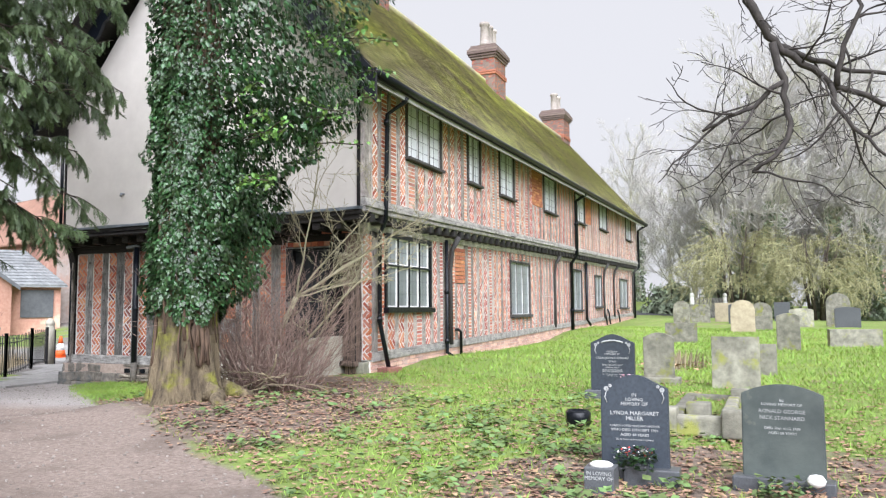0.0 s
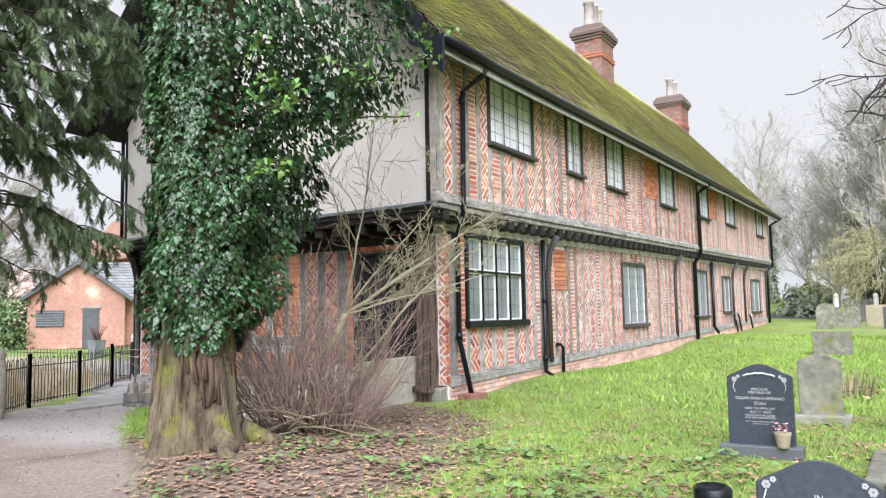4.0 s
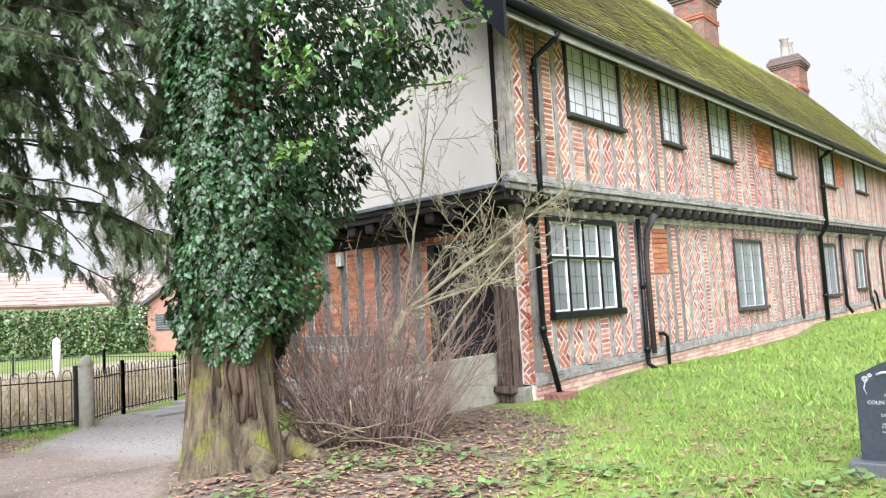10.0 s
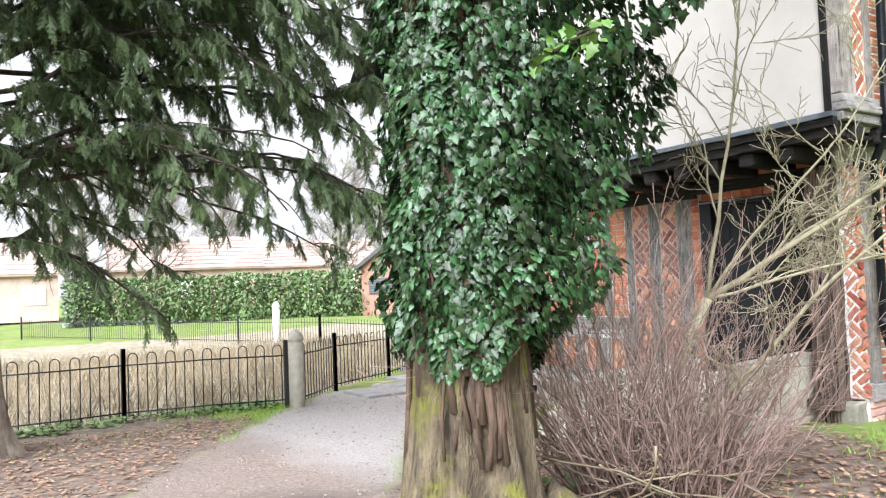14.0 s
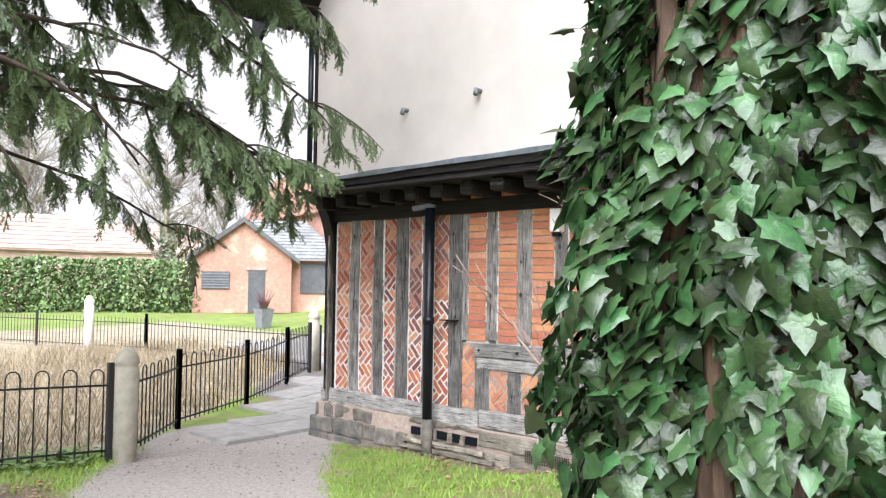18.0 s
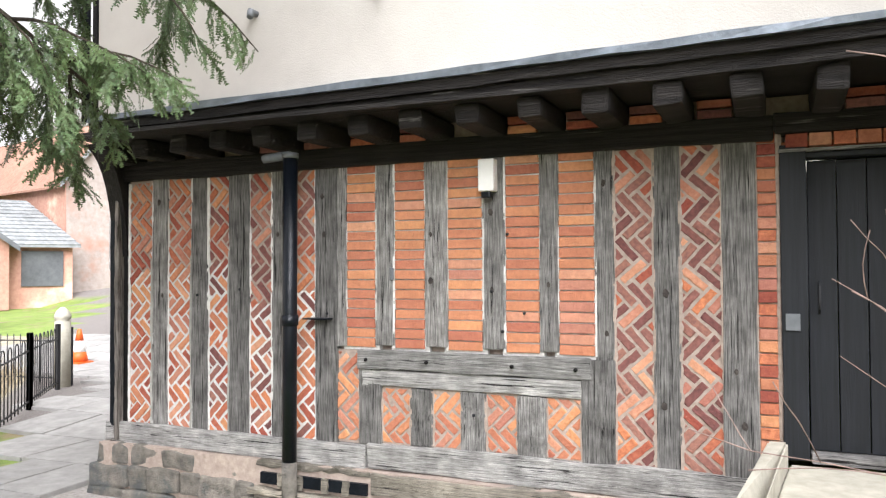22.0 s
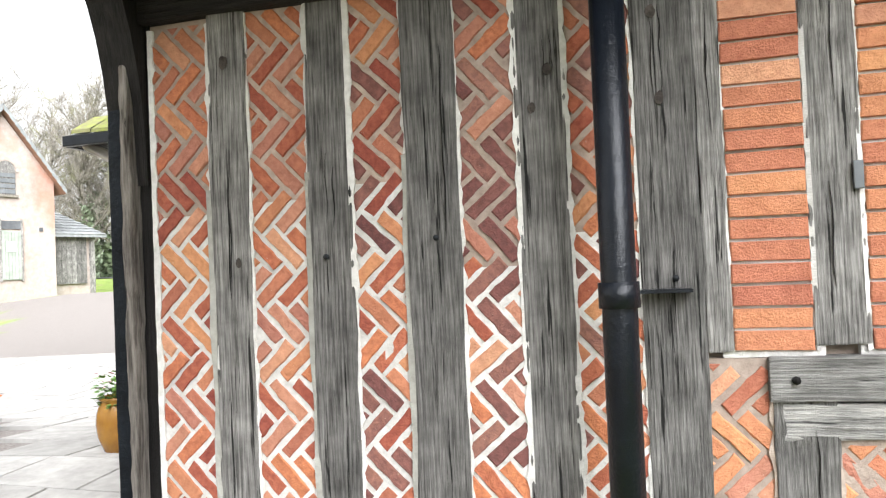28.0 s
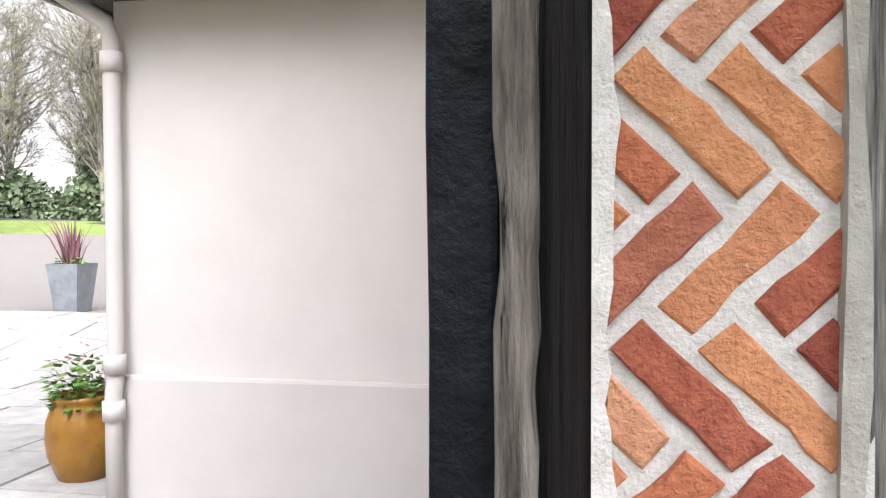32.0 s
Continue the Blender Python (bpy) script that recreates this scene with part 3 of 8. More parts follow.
def lay(outlines, place, depth, picks, parent, joined=None, r=rng, proud=0.0):
    """Lays bricks one by one as parts, or all in one joined part."""
    if joined:
        vs, fs = [], []
        for poly in outlines:
            v, f = prism(poly, place, depth, r)
            fs += [tuple(i + len(vs) for i in face) for face in f]
            vs += v
        ob = link_mesh("brick_infill", vs, fs, joined, parent)
        return tagged(ob, kind="stuff")
    for poly in outlines:
        push = r.uniform(-0.004, 0.004) + proud
        v, f = prism(poly, lambda u, w, o: place(u, w, o + push), depth, r)
        link_mesh("brick", v, f, r.choice(picks), parent)


# -- ground-floor gable --
wall_south = thing("wall_south", "timber-framed gable wall with herringbone brick infill panels", "wall", kind="structure")


def gable_face(u, v, out):
    return (u, GABLE - out, v)


block("core", -13.62, -8.3, GABLE + 0.05, GABLE + 0.35, 0.1, 3.3, mortar_dull, wall_south)
block("core", -7.1, FRONT - 0.05, GABLE + 0.05, GABLE + 0.35, 0.1, 3.3, mortar_dull, wall_south)
block("core", -8.3, -7.1, GABLE + 0.12, GABLE + 0.35, 2.76, 3.3, mortar_dull, wall_south)
SILL = 0.72
# brick panels between the studs: left, right, bottom, top, laying, brick mix, mortar
mix_a = [brick_red, brick_red, brick_orange, brick_pink]
mix_b = [brick_red, brick_dark, brick_red, brick_orange]
mix_c = [brick_dark, brick_dark, brick_red, brick_dark, brick_pink]
mix_o = [brick_orange, brick_orange, brick_orange, brick_orange, brick_pink]
PANELS = [
    (-13.48, -13.215, SILL, 2.82, "h", mix_a, mortar), (-13.045, -12.785, SILL, 2.84, "h", mix_a, mortar),
    (-12.61, -12.39, SILL, 2.84, "h", mix_b, mortar), (-12.19, -11.97, SILL, 2.85, "h", mix_c, mortar),
    (-11.79, -11.56, SILL, 2.85, "h", mix_b, mortar),
    (-11.28, -11.03, 1.47, 2.86, "c", mix_o, mortar), (-10.87, -10.62, 1.47, 2.86, "c", mix_o, mortar),
    (-10.44, -10.17, 1.47, 2.86, "c", mix_o, mortar), (-10.0, -9.75, 1.47, 2.86, "c", mix_o, mortar),
    (-9.62, -9.37, 1.47, 2.86, "c", mix_o, mortar),
    (-11.42, -11.17, 0.76, 1.43, "h", mix_o, mortar_dull), (-10.98, -10.74, 0.77, 1.17, "h", mix_o, mortar_dull),
    (-10.56, -10.34, 0.77, 1.17, "h", mix_o, mortar_dull), (-10.15, -9.92, 0.77, 1.17, "h", mix_o, mortar_dull),
    (-9.71, -9.47, 0.77, 1.17, "h", mix_o, mortar_dull),
    (-9.24, -8.99, SILL, 2.84, "h", mix_c, mortar_dull), (-8.82, -8.57, SILL, 2.84, "h", mix_c, mortar_dull),
    (-8.365, -8.25, 0.7, 2.9, "c", mix_a, mortar_dull)]
for k, (u0, u1, v0, v1, how, mix, bed) in enumerate(PANELS):
    r = random.Random(40 + k)
    turn_z = v1 + 0.02
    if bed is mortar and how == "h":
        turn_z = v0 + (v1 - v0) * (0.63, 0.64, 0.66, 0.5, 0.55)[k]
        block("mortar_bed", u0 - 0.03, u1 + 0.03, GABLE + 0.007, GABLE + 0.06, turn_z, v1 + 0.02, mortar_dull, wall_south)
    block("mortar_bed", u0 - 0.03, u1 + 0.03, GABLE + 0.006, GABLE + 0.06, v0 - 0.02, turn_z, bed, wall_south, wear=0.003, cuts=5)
    if k < 3:
        block("cement_fillet", u1 - 0.018, u1 + 0.006, GABLE - 0.012, GABLE + 0.05, v0, turn_z + 0.1, render_grey, wall_south, wear=0.005, cuts=9)
    if how == "h":
        lay(herringbone(u0, u1, v0, v1, tilt=-45 + r.uniform(-4, 4), r=r), gable_face, 0.05, mix, wall_south, r=r)
    else:
        lay(coursed(u0, u1, v0, v1, r=r), gable_face, 0.05, mix, wall_south, r=r, proud=0.012)
# ragged lime pointing along the panel edges, and brick between the joist ends
edge_r = random.Random(64)
for u0, u1, v0, v1, how, mix, bed in PANELS:
    for side, u in ((1, u0), (-1, u1)):
        n = int((v1 - v0) / 0.034)
        vs, fs = [], []
        for k in range(n + 1):
            v = v0 + (v1 - v0) * k / n
            wide = max(0.001, edge_r.gauss(0.009, 0.004)) if how == "h" else max(0.0, edge_r.gauss(0.003, 0.003))
            y = GABLE - 0.0075 - edge_r.uniform(0, 0.004)
            vs += [(u - side * 0.012, y, v), (u + side * wide, y + 0.004, v + edge_r.uniform(-0.006, 0.006)), (u + side * wide, GABLE + 0.02, v)]
            if k:
                b = 3 * k
                fs += [(b - 3, b - 2, b + 1, b), (b - 2, b - 1, b + 2, b + 1)]
        link_mesh("lime_edge", vs, fs, mortar if bed is mortar else mortar_dull, wall_south)
for k in range(16):
    x = -13.415 + k * 0.4185
    if x > -12.4 and k % 5 != 2:
        lay(coursed(x + 0.1, x + 0.318, 2.99, 3.12, course=0.062, length=0.17, joint=0.014, r=edge_r), lambda u, v, out: (u, GABLE - 0.06 - out, v), 0.05, [brick_orange, brick_red, brick_dark], wall_south, r=edge_r)
lay(coursed(-8.3, -7.15, 2.765, 2.835, course=0.07, length=0.22, joint=0.014, r=edge_r), lambda u, v, out: (u, GABLE + 0.02 - out, v), 0.05, [brick_orange, brick_red], wall_south, r=edge_r)
# upright studs: left, right, bottom, top
STUDS = [(-13.215, -13.045, SILL, 2.86), (-12.785, -12.61, SILL, 2.86), (-12.39, -12.19, SILL, 2.86), (-11.97, -11.79, SILL, 2.86),
         (-11.56, -11.36, SILL, 2.86), (-11.36, -11.28, 1.47, 2.86), (-11.03, -10.87, 1.49, 2.86), (-10.62, -10.44, 1.49, 2.86), (-10.17, -10.0, 1.49, 2.86),
         (-9.75, -9.62, 1.49, 2.86), (-9.37, -9.24, SILL, 2.86), (-8.99, -8.82, SILL, 2.86), (-8.57, -8.365, SILL, 2.88),
         (-11.17, -10.98, 0.74, 1.43), (-10.74, -10.56, 0.76, 1.18), (-10.34, -10.15, 0.76, 1.18), (-9.92, -9.71, 0.76, 1.18), (-9.47, -9.24, 0.74, 1.45)]
for u0, u1, v0, v1 in STUDS:
    d = rng.uniform(0.008, 0.022)
    cr = random.Random(int(1000 * (u0 + 20)))
    for _ in range(2 if v1 - v0 > 1 else 1):
        z, x = cr.uniform(v0 + 0.1, v1 - 0.35), cr.uniform(u0 + 0.045, u1 - 0.045) if u1 - u0 > 0.12 else (u0 + u1) / 2
        n, wide, long = 9, cr.uniform(0.0012, 0.0032), cr.uniform(0.15, 0.5) * min(1.0, v1 - v0)
        line = [(x + 0.003 * math.sin(k * 0.9 + z * 9) + cr.uniform(-0.001, 0.001), min(z + long * k / n, v1 - 0.03), wide * math.sin(math.pi * k / n)) for k in range(n + 1)]
        vs = [(a - b, GABLE - d - 0.004, c) for a, c, b in line] + [(a + b, GABLE - d - 0.004, c) for a, c, b in line] + [(a, GABLE - d + 0.01, c) for a, c, b in line]
        link_mesh("crack", vs, [(k, k + 1, n + 2 + k, n + 1 + k) for k in range(n)] + [(n + 1 + k, n + 2 + k, 2 * n + 3 + k, 2 * n + 2 + k) for k in range(n)], tarred_up, wall_south, "dark drying crack")
    if v1 - v0 > 1 and u1 - u0 > 0.12:
        for _ in range(cr.choice((0, 1, 1, 2))):
            x, z, q = cr.uniform(u0 + 0.05, u1 - 0.05), cr.uniform(v0 + 0.2, v1 - 0.2), cr.uniform(0.010, 0.020)
            ring = [(x + q * math.cos(a) * cr.uniform(0.8, 1.2), GABLE - d - 0.005, z + 1.5 * q * math.sin(a) * cr.uniform(0.8, 1.2)) for a in [k * 0.6283 for k in range(10)]]
            link_mesh("knot", [(x, GABLE - d - 0.0065, z)] + ring, [(0, 1 + (k + 1) % 10, 1 + k) for k in range(10)], knot_oak, wall_south, "dark knot in the grain")
    block("stud", u0, u1, GABLE - d, GABLE + 0.09, v0, v1, oak_up, wall_south, bevel=0.008, wear=0.005, cuts=9)
for x, z in ((-10.24, 1.02), (-9.98, 2.3), (-10.1, 1.9), (-10.02, 1.62), (-11.45, 1.72), (-12.72, 1.85), (-12.28, 1.9), (-9.86, 1.75)):
    pipe("peg_hole", [(x, GABLE, z), (x, GABLE - 0.0235, z)], 0.011, black_door, wall_south, sides=9)
block("steel_plate", -10.9, -10.87, GABLE - 0.03, GABLE - 0.015, 1.98, 2.07, zinc, wall_south, bevel=0.004)
for x in (-11.1, -10.6, -9.95, -9.5):
    pipe("peg", [(x, GABLE - 0.02, 1.38), (x, GABLE - 0.042, 1.38)], 0.014, tarred_up, wall_south, sides=8)
block("rail", -11.18, -9.4, GABLE - 0.03, GABLE + 0.09, 1.31, 1.455, sill_oak, wall_south, bevel=0.01, wear=0.005, cuts=5)
block("rail", -11.14, -9.46, GABLE - 0.018, GABLE + 0.09, 1.185, 1.305, sill_oak, wall_south, bevel=0.01, wear=0.005, cuts=5)
block("sill_beam", -13.72, -11.1, GABLE - 0.05, GABLE + 0.1, 0.56, 0.735, sill_oak, wall_south, bevel=0.015, wear=0.012, cuts=8)
block("sill_beam", -11.09, -8.2, GABLE - 0.04, GABLE + 0.1, 0.57, 0.765, sill_oak, wall_south, bevel=0.015, wear=0.012, cuts=8)
block("head_beam", -8.26, -6.4, GABLE - 0.05, GABLE + 0.12, 2.875, 3.0, tarred_x, wall_south, bevel=0.015, wear=0.008, cuts=4)
block("head_beam", -13.7, -8.265, GABLE - 0.05, GABLE + 0.12, 2.84, 3.0, tarred_x, wall_south, bevel=0.015, wear=0.01, cuts=8)
# rough stone plinth
r = random.Random(300)
for row, (zb, zt) in enumerate(((-0.02, 0.2), (0.2, 0.39), (0.39, 0.56))):
    x0 = -13.74 - 0.04 * (2 - row)
    while x0 < -12.15:
        w = r.uniform(0.18, 0.62)
        x1 = min(x0 + w, -12.05)
        block("plinth_stone", x0 + 0.006, x1 - 0.006, GABLE - 0.16 + 0.035 * row - r.uniform(0, 0.03), GABLE + 0.08, zb + r.uniform(-0.01, 0.01), zt + r.uniform(-0.02, 0.012), stone, wall_south, bevel=0.022, wear=0.02, cuts=2)
        x0 = x1
block("plinth_core", -13.72, -8.3, GABLE - 0.105, GABLE + 0.12, 0.0, 0.565, mortar_dull, wall_south, wear=0.008, cuts=14)
for x0, x1, z0, z1, out in ((-12.04, -10.6, 0.2, 0.36, 0.15), (-11.0, -8.35, 0.395, 0.56, 0.13), (-10.58, -8.3, 0.2, 0.385, 0.145), (-12.04, -11.02, 0.52, 0.565, 0.12)):
    block("plinth_board", x0, x1, GABLE - out, GABLE + 0.05, z0, z1, plank_pale, wall_south, bevel=0.012, wear=0.012, cuts=16)
# corner posts
block("corner_post", -6.8, -6.6, 11.66, GABLE + 0.05, 0.42, 2.95, rotten_oak, wall_south, "rotten carved oak corner post", bevel=0.012, wear=0.012, cuts=14)
for x0, x1, y0 in ((-6.835, -6.8, 11.7), (-6.785, -6.745, 11.62), (-6.735, -6.69, 11.595), (-6.675, -6.635, 11.625), (-6.625, -6.59, 11.65)):
    block("carved_roll", x0, x1, y0, 11.7, 0.75, 2.28, rotten_oak, wall_south, bevel=0.012, wear=0.009, cuts=18)
for z0, z1, o in ((2.28, 2.34, 0.03), (2.345, 2.47, 0.0), (2.475, 2.52, 0.05), (2.525, 2.58, 0.02), (0.66, 0.75, 0.03)):
    block("carved_capital", -6.83 - o, -6.58 + o, 11.6 - o, 11.72, z0, z1, rotten_oak, wall_south, bevel=0.012, wear=0.01, cuts=3)
lay(herringbone(-6.575, FRONT + 0.0, 0.75, 2.95, tilt=-45, r=random.Random(77)), lambda u, v, out: (u, 11.895 - out, v), 0.05, [brick_pink, brick_red, brick_pink], wall_south, r=random.Random(78))
block("post_foot", -6.6, -6.44, 11.7, 11.9, 0.42, 0.72, lichen_stone, wall_south, bevel=0.02, wear=0.012, cuts=3)
block("door_post", -7.2, -6.84, 11.8, GABLE + 0.05, 0.5, 2.85, tarred_up, wall_south, bevel=0.015, wear=0.01, cuts=5)
# jetty: joist ends, moulded fascia and lead capping
for k in range(17):
    x = -13.415 + k * 0.4185
    y = upper_y(x)
    block("joist_end", x - 0.085, x + 0.085, y + 0.03, GABLE + 0.1, 2.985, 3.13, tarred_x, wall_south, bevel=0.03, wear=0.012)
for name, z0, z1, off, mt in (("fascia", 3.13, 3.215, 0.0, tarred_x), ("fascia", 3.217, 3.29, -0.03, tarred_x), ("lead_capping", 3.292, 3.34, -0.06, lead)):
    bm = bmesh.new()
    xa, xb = -13.52, -6.2
    vs = [bm.verts.new(p) for p in ((xa, upper_y(xa) + off, z0), (xb, upper_y(xb) + off, z0), (xb, upper_y(xb) + 0.16, z0), (xa, upper_y(xa) + 0.16, z0),
                                    (xa, upper_y(xa) + off, z1), (xb, upper_y(xb) + off, z1), (xb, upper_y(xb) + 0.16, z1), (xa, upper_y(xa) + 0.16, z1))]
    for f in ((3, 2, 1, 0), (4, 5, 6, 7), (0, 1, 5, 4), (1, 2, 6, 5), (2, 3, 7, 6), (3, 0, 4, 7)):
        bm.faces.new([vs[i] for i in f])
    bmesh.ops.subdivide_edges(bm, edges=[e for e in bm.edges if e.calc_length() > 3], cuts=24)
    r = random.Random(9)
    for v in bm.verts:
        v.co += Vector((0, r.uniform(-0.006, 0.006), r.uniform(-0.006, 0.006)))
    part(name, bm, mt, wall_south)
block("jetty_soffit", -13.5, -6.2, 11.35, GABLE + 0.2, 3.13, 3.16, tarred_x, wall_south)
# curved bracket at the west corner
bm = bmesh.new()
prof = [(0.0, 0.0)] + [(0.34 * (1 - math.cos(a)), 0.95 * math.sin(a)) for a in [radians(d) for d in range(0, 91, 10)]]
ring = []
for w in (-13.67, -13.5):
    ring.append([bm.verts.new((w, GABLE - 0.02 - p[0], 2.2 + p[1] - 0.02)) for p in prof] + [bm.verts.new((w, GABLE + 0.06, 3.12)), bm.verts.new((w, GABLE + 0.06, 2.2))])
bm.faces.new(ring[0])
bm.faces.new(ring[1][::-1])
for i in range(len(ring[0])):
    j = (i + 1) % len(ring[0])
    bm.faces.new((ring[0][i], ring[1][i], ring[1][j], ring[0][j]))
bmesh.ops.recalc_face_normals(bm, faces=bm.faces)
part("curved_bracket", bm, tarred_up, wall_south)

# -- upper gable --
EAVE, RIDGE, RIDGE_X, EAVE_X = 5.45, 10.2, -9.85, -5.72
wall_upper = thing("wall_south_upper", "plain cream-rendered upper gable wall with faint stains", "wall", kind="structure")
bm = bmesh.new()
outline = [(-13.48, 3.335), (-6.24, 3.335), (-6.24, 5.5), (RIDGE_X, 9.75), (-13.48, 5.5)]
fr = [bm.verts.new((x, upper_y(x), z)) for x, z in outline]
bk = [bm.verts.new((x, upper_y(x) + 0.2, z)) for x, z in outline]
bm.faces.new(fr)
bm.faces.new(bk[::-1])
for i in range(5):
    j = (i + 1) % 5
    bm.faces.new((fr[j], fr[i], bk[i], bk[j]))
bmesh.ops.recalc_face_normals(bm, faces=bm.faces)
part("render", bm, plaster, wall_upper)
for xw, h in ((-11.76, 3.95), (-10.68, 3.98)):
    pipe("vent_stub", [(xw, upper_y(xw) + 0.02, h), (xw, upper_y(xw) - 0.07, h), (xw + 0.02, upper_y(xw) - 0.1, h - 0.05)], 0.025, zinc, wall_upper)
for xa, xb in ((-6.285, -6.235), (-13.485, -13.44)):
    block("corner_board", xa, xb, upper_y(xa) - 0.025, upper_y(xa) + 0.01, 3.35, 5.45, tarred_up, wall_upper)

# -- long front, ground floor and jettied upper floor --
wall_east = thing("wall_east", "long brick-nogged timber-framed front wall, pale and weathered", "wall", kind="structure")
wall_east_upper = thing("wall_east_upper", "jettied upper front wall with close studs and herringbone brick", "wall", kind="structure")
END = 40.6


def front_face(u, v, out):
    return (FRONT + out, u, v + rise(u))


def jetty_face(u, v, out):
    return (JETTY + out, u, v + rise(u))


block("core", FRONT - 0.35, FRONT - 0.045, 11.9, END, 0.2, 3.3, lime_pale, wall_east, climb=True)
block("core", JETTY - 0.3, JETTY - 0.045, 11.25, END + 0.1, 3.2, 5.9, lime_pale, wall_east_upper, climb=True)
# openings: south edge, north edge, bottom, top (before the climb), lights across
LOW_WINDOWS = [(12.5, 14.42, 1.64, 2.92, 4), (19.85, 21.6, 1.31, 2.73, 3), (26.95, 28.45, 1.3, 2.71, 2), (30.9, 32.2, 1.35, 2.56, 2), (36.5, 38.6, 1.2, 2.5, 2)]
HIGH_WINDOWS = [(12.9, 14.5, 4.46, 5.5, 3), (16.1, 16.87, 4.43, 5.5, 2), (18.35, 19.5, 4.4, 5.51, 2), (22.55, 23.9, 4.41, 5.46, 2), (26.65, 28.15, 4.44, 5.42, 2), (30.9, 32.5, 4.5, 5.5, 2), (37.2, 38.75, 4.46, 5.5, 2)]
TILE_LOW, TILE_HIGH = [(15.86, 16.48, 2.13, 2.92)], [(21.3, 22.4, 4.46, 5.49), (28.35, 29.4, 4.5, 5.48)]


def fill_front(wall, face, y0, y1, z0, z1, holes, tiles, seed):
    """Close studding with brick between; the bays are set out from the openings."""
    r = random.Random(seed)
    gaps = sorted([(h[0] - 0.06, h[1] + 0.06, h[2] - 0.09, h[3] + 0.07) for h in holes] + [(t[0] - 0.02, t[1] + 0.02, t[2] - 0.02, t[3] + 0.02) for t in tiles])
    runs, at = [], y0
    for g in gaps:
        runs += [(at, g[0], [(z0, z1)]), (g[0], g[1], [(z0, g[2]), (g[3], z1)])]
        at = g[1]
    runs.append((at, y1, [(z0, z1)]))
    px = face(0, 0, 0)[0]
    for a, b, free in runs:
        if b - a < 0.05:
            continue
        n = max(1, round((b - a) / 0.385))
        for k in range(n):
            y, step = a + (b - a) * k / n, (b - a) / n
            w_stud = min(r.uniform(0.10, 0.15), 0.42 * step)
            for v0, v1 in free:
                if v1 - v0 < 0.1:
                    continue
                block("stud", px - 0.08, px + r.uniform(0.006, 0.02), y, y + w_stud, v0, v1, front_oak, wall, bevel=0.007 if y < 17 else 0, wear=0.006, climb=True, cuts=2 if y < 24 else 0)
                u0, u1 = y + w_stud + 0.012, y + step - 0.008
                if u1 - u0 < 0.05:
                    continue
                block("mortar_bed", px - 0.05, px - 0.007, u0 - 0.02, u1 + 0.012, v0, v1, lime_pale, wall, climb=True)
                if r.random() < 0.62 and y < 27:
                    polys = herringbone(u0, u1, v0, v1, tilt=-45, r=r, length=0.225, thick=0.062, joint=0.026, rough=y < 13)
                else:
                    polys = coursed(u0, u1, v0, v1, joint=0.02, r=r)
                if y < 13.0 and wall is wall_east or y < 12.4:
                    lay(polys, face, 0.05, [brick_pink, brick_red, brick_pink], wall, r=r)
                else:
                    lay(polys, face, 0.05, None, wall, joined=brick_field, r=r)
    for t in tiles:
        lay(coursed(t[0], t[1], t[2], t[3], course=0.085, joint=0.012, r=r), face, 0.05, [brick_orange], wall, r=r)


fill_front(wall_east, front_face, 12.0, END - 0.15, 0.88, 3.0, LOW_WINDOWS, TILE_LOW, 5)
fill_front(wall_east_upper, jetty_face, 11.36, END, 3.5, 5.5, HIGH_WINDOWS, TILE_HIGH, 6)
block("sill_beam", FRONT - 0.1, FRONT + 0.03, 11.95, END, 0.72, 0.875, oak_y, wall_east, bevel=0.01, wear=0.008, climb=True, cuts=30)
block("head_beam", FRONT - 0.1, FRONT + 0.03, 11.7, END, 3.0, 3.13, oak_y, wall_east, bevel=0.01, wear=0.008, climb=True, cuts=30)
lay(coursed(11.95, 19.0, 0.42, 0.72, course=0.078, length=0.24, joint=0.012, r=random.Random(3)), front_face, 0.05, None, wall_east, joined=base_brick)
lay(coursed(19.0, END, 0.42, 0.72, course=0.078, length=0.24, joint=0.012, r=random.Random(4)), front_face, 0.05, None, wall_east, joined=base_brick)
block("foot", FRONT - 0.3, FRONT - 0.03, 11.9, END, 0.2, 0.74, lime_pale, wall_east, climb=True)
# jetty mouldings and joist ends
for z0, z1, o in ((3.26, 3.34, 0.05), (3.345, 3.42, 0.085), (3.425, 3.5, 0.055)):
    block("moulding", JETTY - 0.1, JETTY + o, 11.2, END + 0.1, z0, z1, oak_y, wall_east_upper, bevel=0.015, wear=0.004, climb=True, cuts=40)
for k in range(70):
    y = 11.5 + 0.416 * k
    if y < END:
        block("joist_end", FRONT - 0.05, JETTY + 0.04, y - 0.075, y + 0.075, 3.1, 3.25, tarred_shaded_y, wall_east_upper, bevel=0.025, climb=True)
block("jetty_soffit", FRONT - 0.1, JETTY, 11.3, END, 3.255, 3.275, tarred_shaded_y, wall_east_upper, climb=True)
block("corner_post", JETTY - 0.2, JETTY + 0.025, 11.2, 11.36, 3.5, 5.56, front_oak, wall_east_upper, bevel=0.01, wear=0.008, cuts=4)
# curved brackets under the jetty
for y in (15.48, 24.4, 32.6, 34.9, 40.2):
    pts = [(FRONT + 0.05, y, 0.8 + rise(y)), (FRONT + 0.04, y, 2.4 + rise(y)), (FRONT + 0.09, y, 2.85 + rise(y)), (FRONT + 0.25, y, 3.12 + rise(y))]
    pipe("bracket_post", pts, [0.05, 0.048, 0.055, 0.075], frame_dark, wall_east, sides=4)


